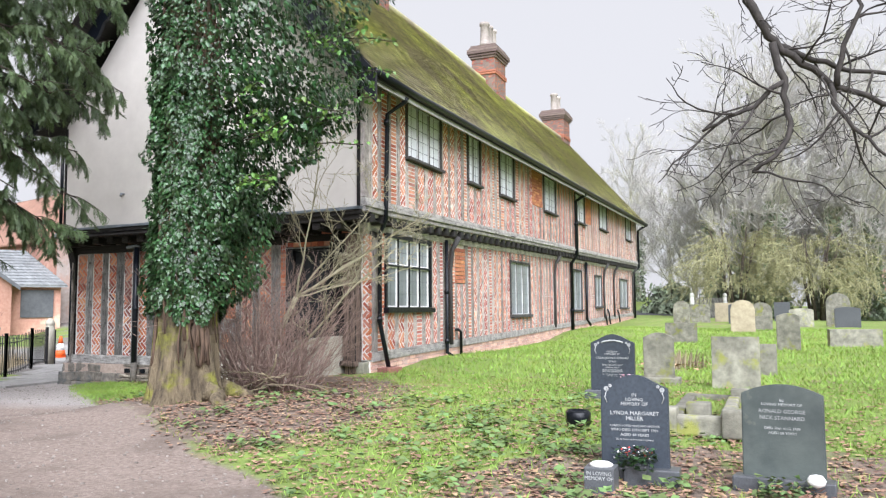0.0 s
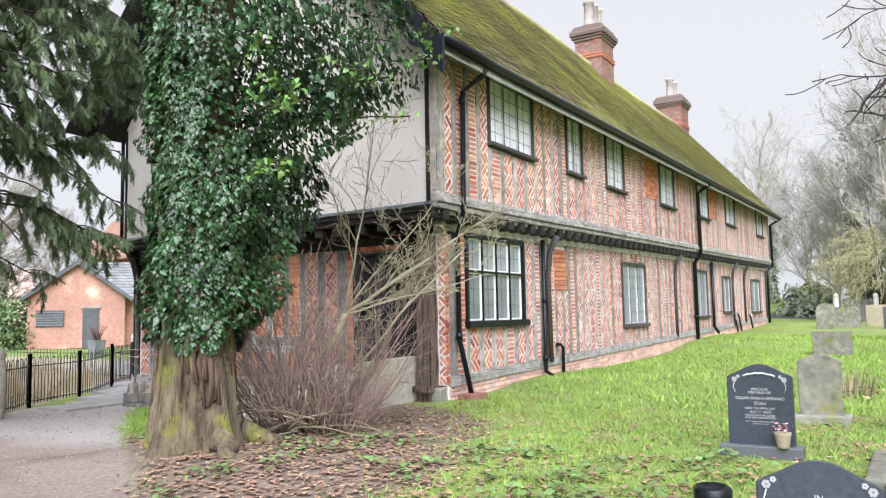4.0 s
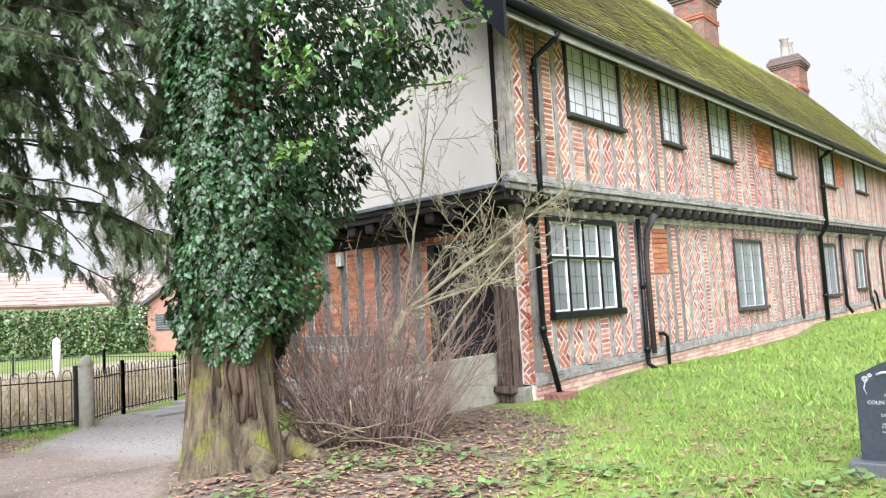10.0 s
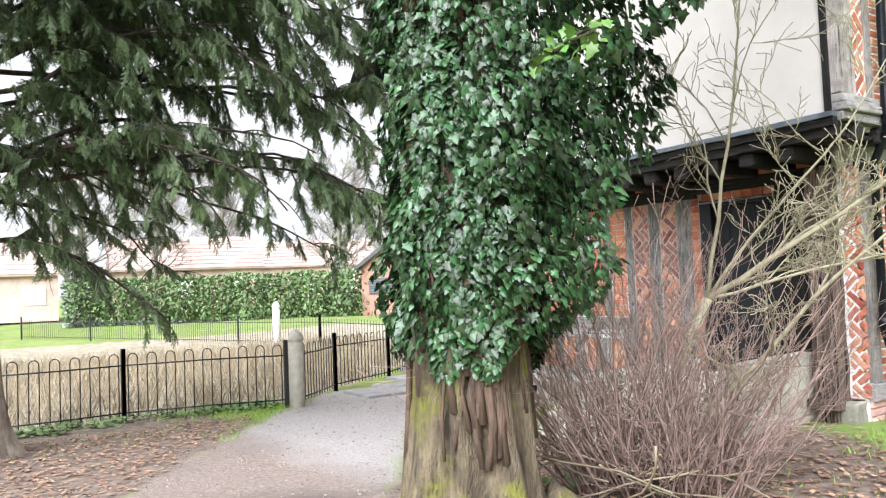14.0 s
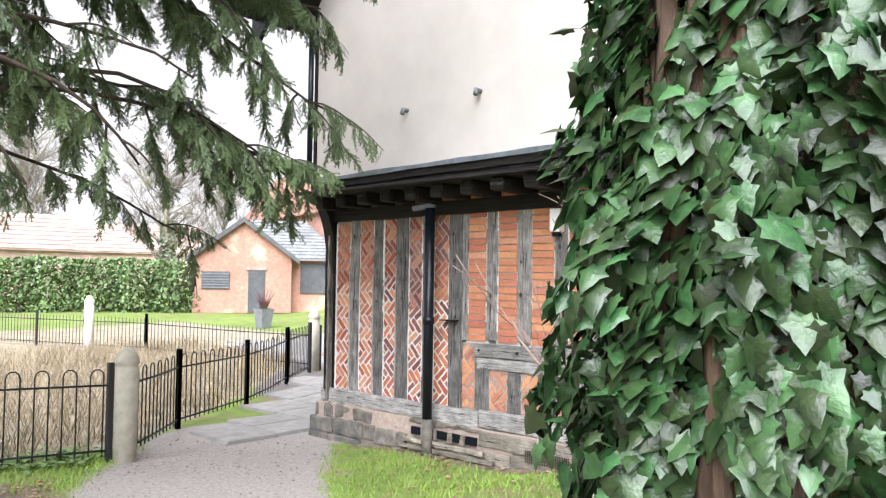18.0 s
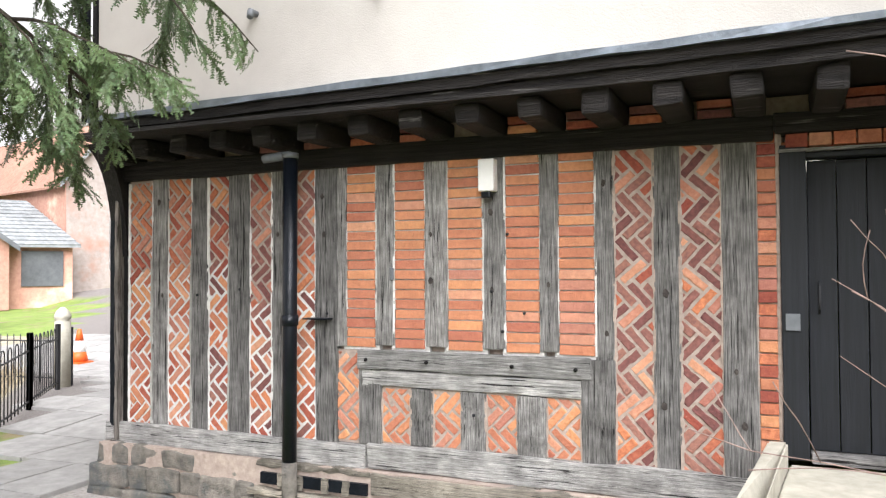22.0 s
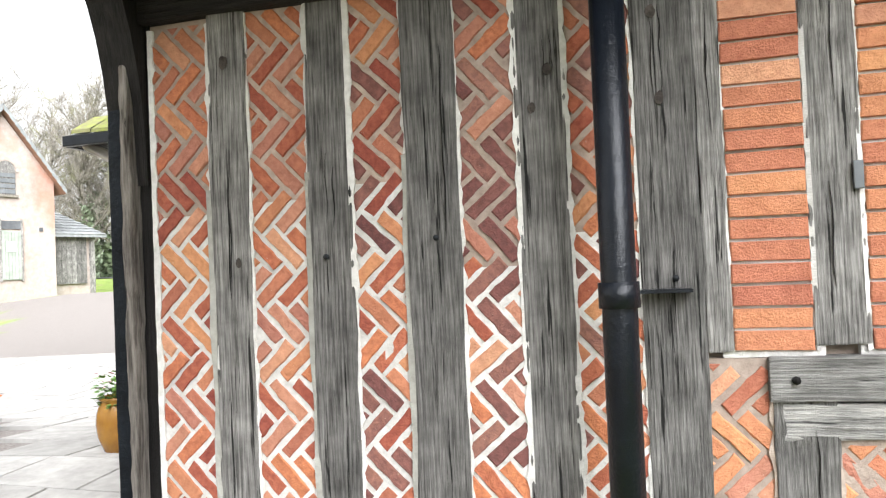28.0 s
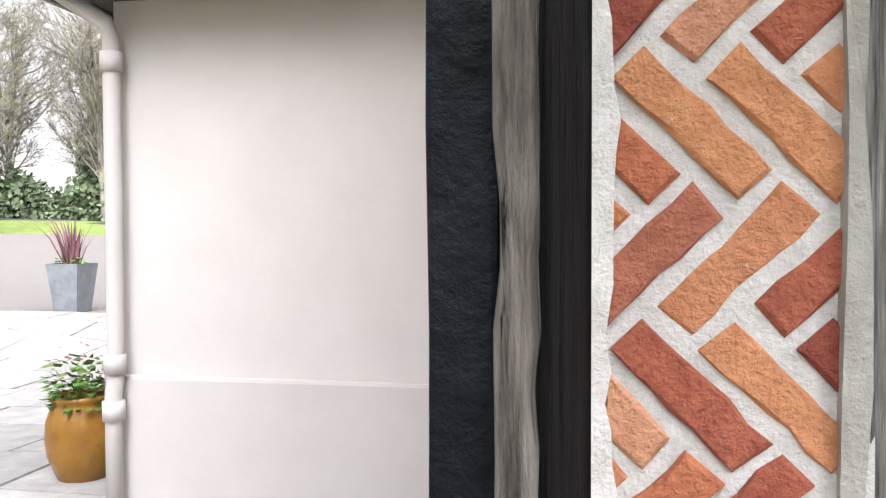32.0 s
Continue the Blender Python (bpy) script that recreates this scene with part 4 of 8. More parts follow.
def casement(name, x, y0, y1, z0, z1, lights, label, tall):
    """A leaded timber window: black frame, sill and mullions, painted lights, panes and lead cames."""
    w = thing(name, label, "window", kind="structure")
    e = rise((y0 + y1) / 2)
    z0, z1 = z0 + e, z1 + e
    t = 0.075 if tall else (0.05 if z0 < 3.5 else 0.032)
    outer = black_paint if tall else frame_dark
    block("window_frame", x - 0.1, x + 0.035, y0 - t, y0, z0 - t, z1 + t, outer, w, bevel=0.006)
    block("window_frame", x - 0.1, x + 0.035, y1, y1 + t, z0 - t, z1 + t, outer, w, bevel=0.006)
    block("window_frame", x - 0.1, x + 0.035, y0, y1, z1, z1 + t, outer, w, bevel=0.006)
    block("window_sill", x - 0.1, x + 0.1, y0 - t - 0.03, y1 + t + 0.03, z0 - t - 0.03, z0 - 0.005, outer, w, bevel=0.01)
    step = (y1 - y0) / lights
    stile = white_paint if tall else sash_grey
    sw = 0.022 if tall else 0.018
    tiers = [(z0, z0 + 0.6 * (z1 - z0) - 0.018), (z0 + 0.6 * (z1 - z0) + 0.018, z1)] if tall else [(z0, z1)]
    if tall:
        block("transom", x - 0.06, x + 0.03, y0, y1, tiers[0][1], tiers[1][0], outer, w, bevel=0.005)
    for k in range(lights):
        a, b = y0 + k * step, y0 + (k + 1) * step
        if k:
            block("mullion", x - 0.06, x + (0.02 if tall else 0.0), a - (0.010 if tall else 0.012), a + (0.010 if tall else 0.012), z0, z1, outer, w, bevel=0.004)
        a, b = a + 0.014, b - 0.014
        for tier, (c, d) in enumerate(tiers):
            # upstairs panes palest, lower tall lights darkest: sky reflection painted in
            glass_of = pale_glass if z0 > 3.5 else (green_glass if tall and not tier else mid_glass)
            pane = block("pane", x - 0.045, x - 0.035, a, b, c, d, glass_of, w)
            for q in ((a, a + sw, c, d), (b - sw, b, c, d), (a + sw, b - sw, c, c + sw * 1.2), (a + sw, b - sw, d - sw, d)):
                block("stile", x - 0.05, x - 0.008, *q, stile, pane, bevel=0.003)
            mid = (a + b) / 2
            block("lead_came", x - 0.0365, x - 0.03, mid - 0.005, mid + 0.005, c + sw, d - sw, lead_came, pane)
            rows = (3 if tier == 0 else 2) if tall else 5
            for j in range(1, rows):
                zz = c + (d - c) * j / rows
                block("lead_came", x - 0.0362, x - 0.0302, a + sw, b - sw, zz - 0.005, zz + 0.005, lead_came, pane)
    return w


for k, (a, b, z0, z1, n) in enumerate(LOW_WINDOWS):
    casement("window_%d" % (k + 1), FRONT, a, b, z0, z1, n, "white casement window with small panes in a black frame" if k == 0 else "small dark leaded ground-floor casement window", k == 0)
for k, (a, b, z0, z1, n) in enumerate(HIGH_WINDOWS):
    casement("window_%d" % (k + 6), JETTY, a, b, z0, z1, n, "leaded upper casement window with pale reflecting panes", False)

# -- roof --
roof = thing("roof", "steep plain-tile roof grown over with yellow-green moss", "roof", kind="structure")
Y0, Y1 = 10.62, 41.1


def roof_point(s, y, side=1):
    """s runs from the eave (0) to the ridge (1)."""
    sag = 0.05 * math.sin(y * 0.35) * s
    x = EAVE_X + (RIDGE_X - EAVE_X) * s
    if side < 0:
        x = 2 * RIDGE_X - x
    return Vector((x, y, EAVE + (RIDGE - EAVE) * s + rise(y) * (1 - 0.2 * s) + sag))


verts, faces = [], []
rows, cols = 46, 180
slope_n = Vector((RIDGE - EAVE, 0, EAVE_X - RIDGE_X)).normalized()
r = random.Random(11)
for i in range(rows):
    s0, s1 = i / rows, (i + 1.25) / rows
    for j in range(cols):
        w = (Y1 - Y0) / cols
        ya = Y0 + (j + 0.5 * (i % 2)) * w
        yb = min(ya + w * 0.97, Y1 + 0.05)
        lift = r.uniform(0.0, 0.012)
        n0 = len(verts)
        for s, o in ((s0, 0.035 + lift), (s1, 0.006)):
            for y in (ya, yb):
                p = roof_point(s, y)
                verts.append(p + slope_n * o)
        for y in (ya, yb):
            verts.append(roof_point(s0, y) + slope_n * (0.018 + lift))
        faces += [(n0, n0 + 1, n0 + 3, n0 + 2), (n0 + 4, n0 + 5, n0 + 1, n0)]
tagged(link_mesh("roof_tiles", verts, faces, moss_tile, roof), kind="stuff")
for side in (1, -1):
    a, b = [], []
    for j in range(13):
        ya = Y0 if side > 0 else 11.06
        y = ya + (Y1 - ya) * j / 12
        a.append(roof_point(0, y, side))
        b.append(roof_point(1, y, side))
    vs = a + b + [p - Vector((0, 0, 0.12)) for p in a] + [p - Vector((0, 0, 0.12)) for p in b]
    fs = []
    for j in range(12):
        fs += [(j, j + 1, 13 + j + 1, 13 + j), (26 + j, 26 + j + 1, 39 + j + 1, 39 + j), (j, j + 1, 26 + j + 1, 26 + j)]
    fs += [(0, 13, 39, 26), (12, 25, 51, 38)]
    link_mesh("roof_slope", vs, fs, tarred_shaded_y, roof)
v, f = tube([roof_point(1, Y0 + (Y1 - Y0) * j / 30) + Vector((0, 0, 0.02)) for j in range(31)], [0.11] * 31, 8)
link_mesh("ridge_tiles", v, f, moss_tile, roof, smooth=True)
# barge boards with a curled foot on the south verge
for side in (1, -1):
    bm = bmesh.new()
    pts = [roof_point(s, (Y0 if side > 0 else 11.06) - 0.02, side) for s in np.linspace(-0.02, 1, 61)]
    up = [bm.verts.new(p + Vector((0, 0, 0.03))) for p in pts]
    dn = [bm.verts.new(p - Vector((0, 0, (0.46 if k < 5 else 0.42 + 0.13 * abs(math.sin((k - 5) * 0.62)))))) for k, p in enumerate(pts)]
    for k in range(60):
        bm.faces.new((up[k], up[k + 1], dn[k + 1], dn[k]))
    ex = bmesh.ops.extrude_face_region(bm, geom=list(bm.faces))
    for e in ex["geom"]:
        if isinstance(e, bmesh.types.BMVert):
            e.co.y += 0.06
    bmesh.ops.recalc_face_normals(bm, faces=bm.faces)
    part("barge_board", bm, black_paint, roof, "black scalloped barge board")
    pts = [roof_point(s, (Y0 + 11.5) / 2, side) - Vector((0, 0, 0.14)) for s in (0.0, 1.0)]
    link_mesh("verge_soffit", [pts[0] + Vector((0, -0.45, 0)), pts[1] + Vector((0, -0.45, 0)), pts[1] + Vector((0, 0.5, 0)), pts[0] + Vector((0, 0.5, 0))], [(0, 1, 2, 3)], tarred_shaded_y, roof)
# eaves soffit, gutter and fascia
pitch = (RIDGE - EAVE) / (EAVE_X - RIDGE_X)
ys = [10.8 + (Y1 - 10.8) * j / 16 for j in range(17)]
link_mesh("eaves_soffit", [(EAVE_X - 0.05, y, 5.36 + rise(y)) for y in ys] + [(JETTY - 0.06, y, 5.36 + (EAVE_X - JETTY) * pitch + rise(y)) for y in ys], [(j, j + 1, j + 18, j + 17) for j in range(16)], tarred_shaded_y, roof)
block("fascia_board", EAVE_X - 0.06, EAVE_X - 0.03, 10.8, Y1, 5.27, 5.44, sash_grey, roof, climb=True, cuts=20)
# wall plate takes the dark beam colour to paint the eaves' shade
block("wall_plate", JETTY - 0.2, JETTY + 0.035, 11.2, Y1 - 0.1, 5.565, 5.85, tarred_shaded_y, wall_east_upper, climb=True, bevel=0.01, wear=0.004, cuts=30)
for k in range(62):
    y = 11.4 + 0.475 * k
    v, f = tube([(EAVE_X - 0.08, y, 5.4 + rise(y)), (JETTY - 0.05, y, 5.4 + (EAVE_X - JETTY - 0.03) * pitch + rise(y))], [0.055, 0.055], 4)
    link_mesh("rafter_foot", v, f, tarred_shaded_y, roof)
gutter = thing("gutter", "black half-round gutter along the eaves", "gutter")
gp = [(EAVE_X + 0.03, 10.7 + 30.3 * j / 20, 5.43 + rise(10.7 + 30.3 * j / 20)) for j in range(21)]
pipe("trough", gp, 0.065, black_paint, gutter)
# the remaining walls that close the house
shell = thing("wall_west", "cream-rendered back wall of the house", "wall", kind="structure")
block("render", -13.58, -13.35, 12.12, END, 0.0, 5.6, plaster, shell, climb=True)
block("render", -13.3, -6.5, END - 0.2, END, 0.3, 5.8, plaster, shell)


def chimney(x, y, w, d, top, pots, label):
    c = thing("chimney", label, "chimney", at=(0, 0, 0))
    base = 8.9
    block("shaft", x - w / 2, x + w / 2, y - d / 2, y + d / 2, base, top - 0.55, sooty_brick, c)
    faces = (("s", lambda u, v, o: (u, y - d / 2 - o, v), x - w / 2, x + w / 2), ("e", lambda u, v, o: (x + w / 2 + o, u, v), y - d / 2, y + d / 2))
    for _, place, a, b in faces:
        lay(coursed(a, b, base, top - 0.55, course=0.078, length=0.235, joint=0.012, r=random.Random(2)), place, 0.03, None, c, joined=stack_brick)
    for z in (10.7, 10.79):
        block("string_course", x - w / 2 - 0.045, x + w / 2 + 0.045, y - d / 2 - 0.045, y + d / 2 + 0.045, z, z + 0.075, stack_brick, c, bevel=0.012)
    for k, (o, z) in enumerate(((0.05, 0.55), (0.1, 0.46), (0.15, 0.37), (0.15, 0.28), (0.09, 0.19), (0.04, 0.1))):
        block("corbel_course", x - w / 2 - o, x + w / 2 + o, y - d / 2 - o, y + d / 2 + o, top - z, top - z + 0.088, sooty_brick, c, bevel=0.012)
    for k in range(pots):
        py = y + (k - (pots - 1) / 2) * d / pots
        lathe("chimney_pot", [(0.21, 0), (0.2, 0.08), (0.185, 0.12), (0.16, 0.78), (0.2, 0.82), (0.2, 0.92), (0.15, 0.92), (0.14, 0.7)], pot_clay, c, at=(x, py, top))
    return c


chimney(-9.85, 28.1, 0.95, 1.3, 11.9, 3, "tall red brick chimney stack with three clay pots")
chimney(-9.95, 18.3, 0.9, 0.8, 12.2, 2, "red brick chimney stack rising behind the mossy ridge")
chimney(-10.2, 40.0, 1.15, 1.35, 12.25, 2, "distant red brick chimney stack with two clay pots")


# -- rainwater pipes --
def downpipe(points, radius, label, mat=black_paint, clips=()):
    d = thing("downpipe", label, "pipe")
    pipe("shaft", points, radius, mat, d)
    for p in clips:
        pipe("socket", [(p[0], p[1], p[2] - 0.05), (p[0], p[1], p[2] + 0.05)], radius * 1.3, mat, d)
    return d


ft = FRONT + 0.09
downpipe([(EAVE_X, 11.95, 5.33), (EAVE_X - 0.05, 11.95, 5.25), (JETTY + 0.1, 11.9, 5.05), (JETTY + 0.1, 11.85, 3.5), (JETTY + 0.1, 11.85, 3.2), (FRONT + 0.1, 12.05, 2.95), (FRONT + 0.1, 12.05, 1.4), (FRONT + 0.12, 12.1, 1.2), (FRONT + 0.2, 12.2, 0.6)], 0.04, "black iron downpipe bent at the jetty beside the corner", clips=((JETTY + 0.1, 11.87, 4.9), (FRONT + 0.1, 12.05, 1.45)))
downpipe([(ft, 15.15, 3.1), (ft, 15.15, 1.0), (ft, 15.15, 0.72), (ft + 0.12, 15.2, 0.62)], 0.04, "black iron downpipe on the front wall", clips=((ft, 15.15, 2.0), (ft, 15.15, 0.95)))
downpipe([(ft, 15.95, 0.5), (ft, 15.95, 1.12), (ft - 0.02, 15.85, 1.18), (ft - 0.04, 15.75, 1.18)], 0.032, "short black waste pipe low on the wall")
e = rise(26.5)
downpipe([(EAVE_X, 26.4, 5.33 + e), (JETTY + 0.1, 26.4, 5.1 + e), (JETTY + 0.1, 26.4, 3.2 + e), (ft, 26.6, 2.95 + e), (ft, 26.6, 0.5 + e)], 0.06, "black iron downpipe running the full height of the front", clips=((JETTY + 0.1, 26.4, 4.3 + e), (ft, 26.6, 1.3 + e)))
e = rise(29)
downpipe([(ft, 28.95, 3.05 + e), (ft, 28.95, 0.9 + e), (ft + 0.1, 29.1, 0.68 + e)], 0.05, "black soil pipe on the front wall")
for yy, hh in ((32.9, 1.1), (33.6, 1.2), (36.0, 1.1)):
    e = rise(yy)
    downpipe([(ft, yy, 0.55 + e), (ft, yy - 0.3, hh + e - 0.15), (ft - 0.05, yy - 0.3, hh + e)], 0.035, "short black waste pipe low on the wall")
e = rise(40)
downpipe([(EAVE_X, 40.45, 5.33 + e), (JETTY + 0.1, 40.45, 5.1 + e), (JETTY + 0.1, 40.45, 3.2 + e), (ft, 40.4, 2.95 + e), (ft, 40.4, 0.6 + e)], 0.06, "black iron downpipe at the far corner")
drain = thing("brick_drain", "low red brick drain surround under a downpipe", "drain")
for k in range(3):
    block("brick", FRONT + 0.1 + 0.1 * k, FRONT + 0.19 + 0.1 * k, 11.95, 12.35, low(-6.2, 12.1) - 0.03, low(-6.2, 12.1) + 0.09, brick_dark, drain, bevel=0.008)
# vent pipe in front of the gable
vent = thing("vent_pipe", "tall black vent pipe with a grey cap at the gable", "pipe")
pipe("shaft", [(-11.63, 11.74, 0.4), (-11.62, 11.74, 2.9)], 0.055, black_paint, vent, sides=20)
pipe("foot", [(-11.63, 11.74, 0.18), (-11.63, 11.74, 0.62)], 0.058, stone, vent, "rusty brown weathered pipe foot", sides=20)
pipe("socket", [(-11.625, 11.74, 1.64), (-11.625, 11.74, 1.72)], 0.064, black_paint, vent, sides=20)
block("clip", -11.62, -11.4, 11.9, 11.98, 1.674, 1.686, black_paint, vent)
pipe("cap", [(-11.62, 11.74, 2.9), (-11.62, 11.74, 2.94)], 0.063, zinc, vent, sides=20)
pipe("cap_arm", [(-11.62, 11.74, 2.925), (-11.8, 11.71, 2.91), (-11.84, 11.7, 2.9)], [0.035, 0.035, 0.03], zinc, vent, "grey plastic elbow")

# -- door, ramp and fittings of the gable --
door = thing("door_1", "closed black plank door with worn paint in a black frame", "door", kind="structure")
DX0, DX1, DZ0, DZ1 = -8.08, -7.27, 0.95, 2.71
for k in range(5):
    w = (DX1 - DX0) / 5
    block("plank", DX0 + k * w + 0.003, DX0 + (k + 1) * w - 0.003, GABLE + 0.07, GABLE + 0.11, DZ0, DZ1, black_door, door, bevel=0.004)
block("door_frame", DX0 - 0.15, DX0 - 0.005, GABLE - 0.03, GABLE + 0.14, 0.9, 2.8, black_door, door, bevel=0.008, wear=0.004, cuts=3)
block("door_frame", DX1 + 0.005, DX1 + 0.06, GABLE - 0.02, GABLE + 0.14, 0.9, 2.8, black_door, door, bevel=0.008)
block("door_frame", DX0 - 0.15, DX1 + 0.06, GABLE - 0.01, GABLE + 0.14, DZ1 + 0.01, DZ1 + 0.045, black_door, door, bevel=0.008)
block("threshold", DX0, DX1, GABLE - 0.05, GABLE + 0.14, 0.89, 0.945, oak_x, door, bevel=0.01)
block("lock_plate", DX0 - 0.13, DX0 - 0.05, GABLE - 0.045, GABLE - 0.025, 1.68, 1.78, zinc, door, "broken pale lock plate")
pipe("latch", [(DX0 + 0.06, GABLE + 0.06, 1.78), (DX0 + 0.06, GABLE + 0.03, 1.82), (DX0 + 0.06, GABLE + 0.03, 1.93), (DX0 + 0.06, GABLE + 0.06, 1.97)], 0.008, iron, door, sides=6)
block("lintel_board", -8.24, -7.2, GABLE - 0.045, GABLE + 0.1, 2.758, 2.776, oak_x, wall_south)
lay(coursed(-8.2, -7.2, 2.782, 2.872, course=0.09, length=0.13, r=random.Random(8)), lambda u, v, out: (u, GABLE - 0.04 - out, v), 0.05, mix_a, wall_south, r=random.Random(8))
ramp = thing("door_ramp", "pale concrete landing and ramp with kerbs, stained green, before the door", "ramp")


def wedge(name, foot, tops, bottom, mat, parent, bevel=0.012):
    """An upright block over a plan outline, with its own top height at every corner."""
    bm = bmesh.new()
    lo_ = [bm.verts.new((x, y, bottom)) for x, y in foot]
    hi_ = [bm.verts.new((x, y, z)) for (x, y), z in zip(foot, tops)]
    bm.faces.new(lo_[::-1])
    bm.faces.new(hi_)
    n = len(foot)
    for i in range(n):
        bm.faces.new((lo_[i], lo_[(i + 1) % n], hi_[(i + 1) % n], hi_[i]))
    bmesh.ops.recalc_face_normals(bm, faces=bm.faces)
    bmesh.ops.bevel(bm, geom=list(bm.edges), offset=bevel, segments=2, affect="EDGES")
    return part(name, bm, mat, parent)


wedge("landing", [(-8.2, 11.93), (-7.02, 11.93), (-7.02, 10.5), (-8.34, 10.5)], [0.885, 0.885, 0.87, 0.87], 0.2, concrete, ramp)
wedge("slope", [(-8.34, 10.495), (-7.02, 10.495), (-7.1, 9.75), (-8.48, 9.75)], [0.868, 0.868, 0.5, 0.45], 0.2, concrete, ramp)
wedge("kerb", [(-8.32, 11.86), (-8.21, 11.86), (-8.35, 10.5), (-8.49, 9.7), (-8.61, 9.72), (-8.47, 10.52)], [1.03, 1.03, 0.98, 0.58, 0.58, 0.98], 0.2, concrete, ramp)
wedge("side_wall", [(-7.02, 11.8), (-6.86, 11.8), (-6.86, 10.45), (-7.02, 10.45)], [1.17, 1.17, 1.15, 1.15], 0.2, concrete, ramp)
lamp = thing("bulkhead_light", "small grey outdoor wall light with a sensor", "light")
block("box", -10.17, -10.05, GABLE - 0.1, GABLE - 0.005, 2.6, 2.83, white_paint, lamp, bevel=0.015)
block("sensor", -10.15, -10.08, GABLE - 0.09, GABLE - 0.02, 2.555, 2.6, black_paint, lamp, bevel=0.012)
pipe("cable", [(-10.11, GABLE - 0.02, 2.83), (-10.12, GABLE - 0.03, 2.93), (-10.12, GABLE - 0.06, 3.05)], 0.007, iron, lamp, sides=6)
grate = thing("floor_vent", "rotten timber vent grille low in the plinth", "vent")
# solid black block painted as the shaded hollow behind the bars
block("opening", -11.97, -11.03, GABLE - 0.16, GABLE - 0.13, 0.4, 0.485, chipped_black, grate)
for z, x0, x1, out in ((0.345, -12.06, -10.9, 0.215), (0.275, -12.1, -10.75, 0.235)):
    block("slat", x0, x1, GABLE - out, GABLE - out + 0.05, z - 0.025, z + 0.02, plank_pale, grate, "rotten brown rail", bevel=0.008, wear=0.010, cuts=10)
for x in (-11.8, -11.62, -11.4, -11.22):
    block("bar", x, x + 0.05, GABLE - 0.185, GABLE - 0.162, 0.385, 0.495, plank_pale, grate, wear=0.006, cuts=3)
mesh_vent = thing("mesh_vent", "rusty wire mesh vent in the plinth", "vent")
for k in range(26):
    block("wire", -10.4 + 0.025 * k, -10.393 + 0.025 * k, GABLE - 0.155, GABLE - 0.148, 0.34, 0.46, dark_bark, mesh_vent)
for k in range(5):
    block("wire", -10.41, -9.76, GABLE - 0.156, GABLE - 0.15, 0.35 + 0.025 * k, 0.356 + 0.025 * k, dark_bark, mesh_vent)
# painted board, split strip and dark reveal on the west corner
downpipe([(-13.54, 11.57, 3.3), (-13.54, 11.57, 5.3)], 0.035, "slim black pipe on the west edge of the upper gable")
block("corner_board", -13.668, -13.588, GABLE - 0.045, GABLE + 0.1, 0.55, 2.5, chipped_black, wall_south, "black painted corner board", bevel=0.008, wear=0.003, cuts=8)
block("split_strip", -13.592, -13.55, GABLE - 0.07, GABLE + 0.03, 0.58, 2.75, split_oak, wall_south, "split weathered oak corner strip", bevel=0.010, wear=0.005, cuts=30)
block("dark_reveal", -13.56, -13.485, GABLE - 0.004, GABLE + 0.08, 0.72, 2.85, tarred_up, wall_south, wear=0.003, cuts=8)
# -- cream extension behind the west corner --
ext = thing("wall_extension", "smooth cream-painted wall of a low extension with a plinth band", "wall", kind="structure")
CX0, CX1, CY = -15.9, -13.62, 14.93
block("render", CX0, CX1, CY, CY + 0.25, 0.0, 2.94, cream_paint, ext)
block("return_wall", CX0, CX0 + 0.25, CY + 0.25, CY + 6, 0.0, 2.94, cream_paint, ext)
block("plinth_band", CX0 - 0.06, CX1, CY - 0.045, CY, 0.0, 0.95, cream_paint, ext, bevel=0.02)
erof = thing("extension_roof", "small tiled roof with bright green moss over the extension", "roof", kind="structure")
verts, faces = [], []
for i in range(14):
    for j in range(18):
        y0, y1 = CY - 0.35 + i * 0.22, CY - 0.35 + i * 0.22 + 0.27
        z0, z1 = 3.04 + i * 0.17, 3.04 + i * 0.17 + 0.2
        xa = -16.19 + i * 0.11 + j * 0.2 + 0.1 * (i % 2)
        n0 = len(verts)
        lift = rng.uniform(0.0, 0.012)
        verts += [(xa, y0, z0 + 0.03 + lift), (xa + 0.19, y0, z0 + 0.03 + lift), (xa + 0.19, y1, z1), (xa, y1, z1), (xa, y0, z0 + lift), (xa + 0.19, y0, z0 + lift)]
        faces += [(n0, n0 + 1, n0 + 2, n0 + 3), (n0 + 4, n0 + 5, n0 + 1, n0)]
bright_moss = island_vary(material("bright_mossy_tile", (0.22, 0.26, 0.04), (0.15, 0.13, 0.09), scale=9, rough=0.95, bump=0.8, fine=50), 0.3)
tagged(link_mesh("roof_tiles", verts, faces, bright_moss, erof), kind="stuff")
link_mesh("roof_slope", [(-16.24, CY - 0.36, 3.02), (-13.4, CY - 0.36, 3.02), (-13.4, CY + 2.8, 5.3), (-14.7, CY + 2.8, 5.3), (-16.24, CY + 6, 3.02), (-14.7, CY + 6, 5.3)], [(0, 1, 2, 3), (0, 3, 5, 4)], slate, erof)
block("soffit", -16.22, CX1, CY - 0.34, CY + 0.02, 2.95, 2.98, tarred_x, erof)
block("gutter_board", -16.24, CX1, CY - 0.4, CY - 0.345, 2.94, 3.03, black_paint, erof, bevel=0.01)
block("gutter_board", -16.26, -16.21, CY - 0.34, CY + 6, 2.94, 3.03, black_paint, erof, bevel=0.01)
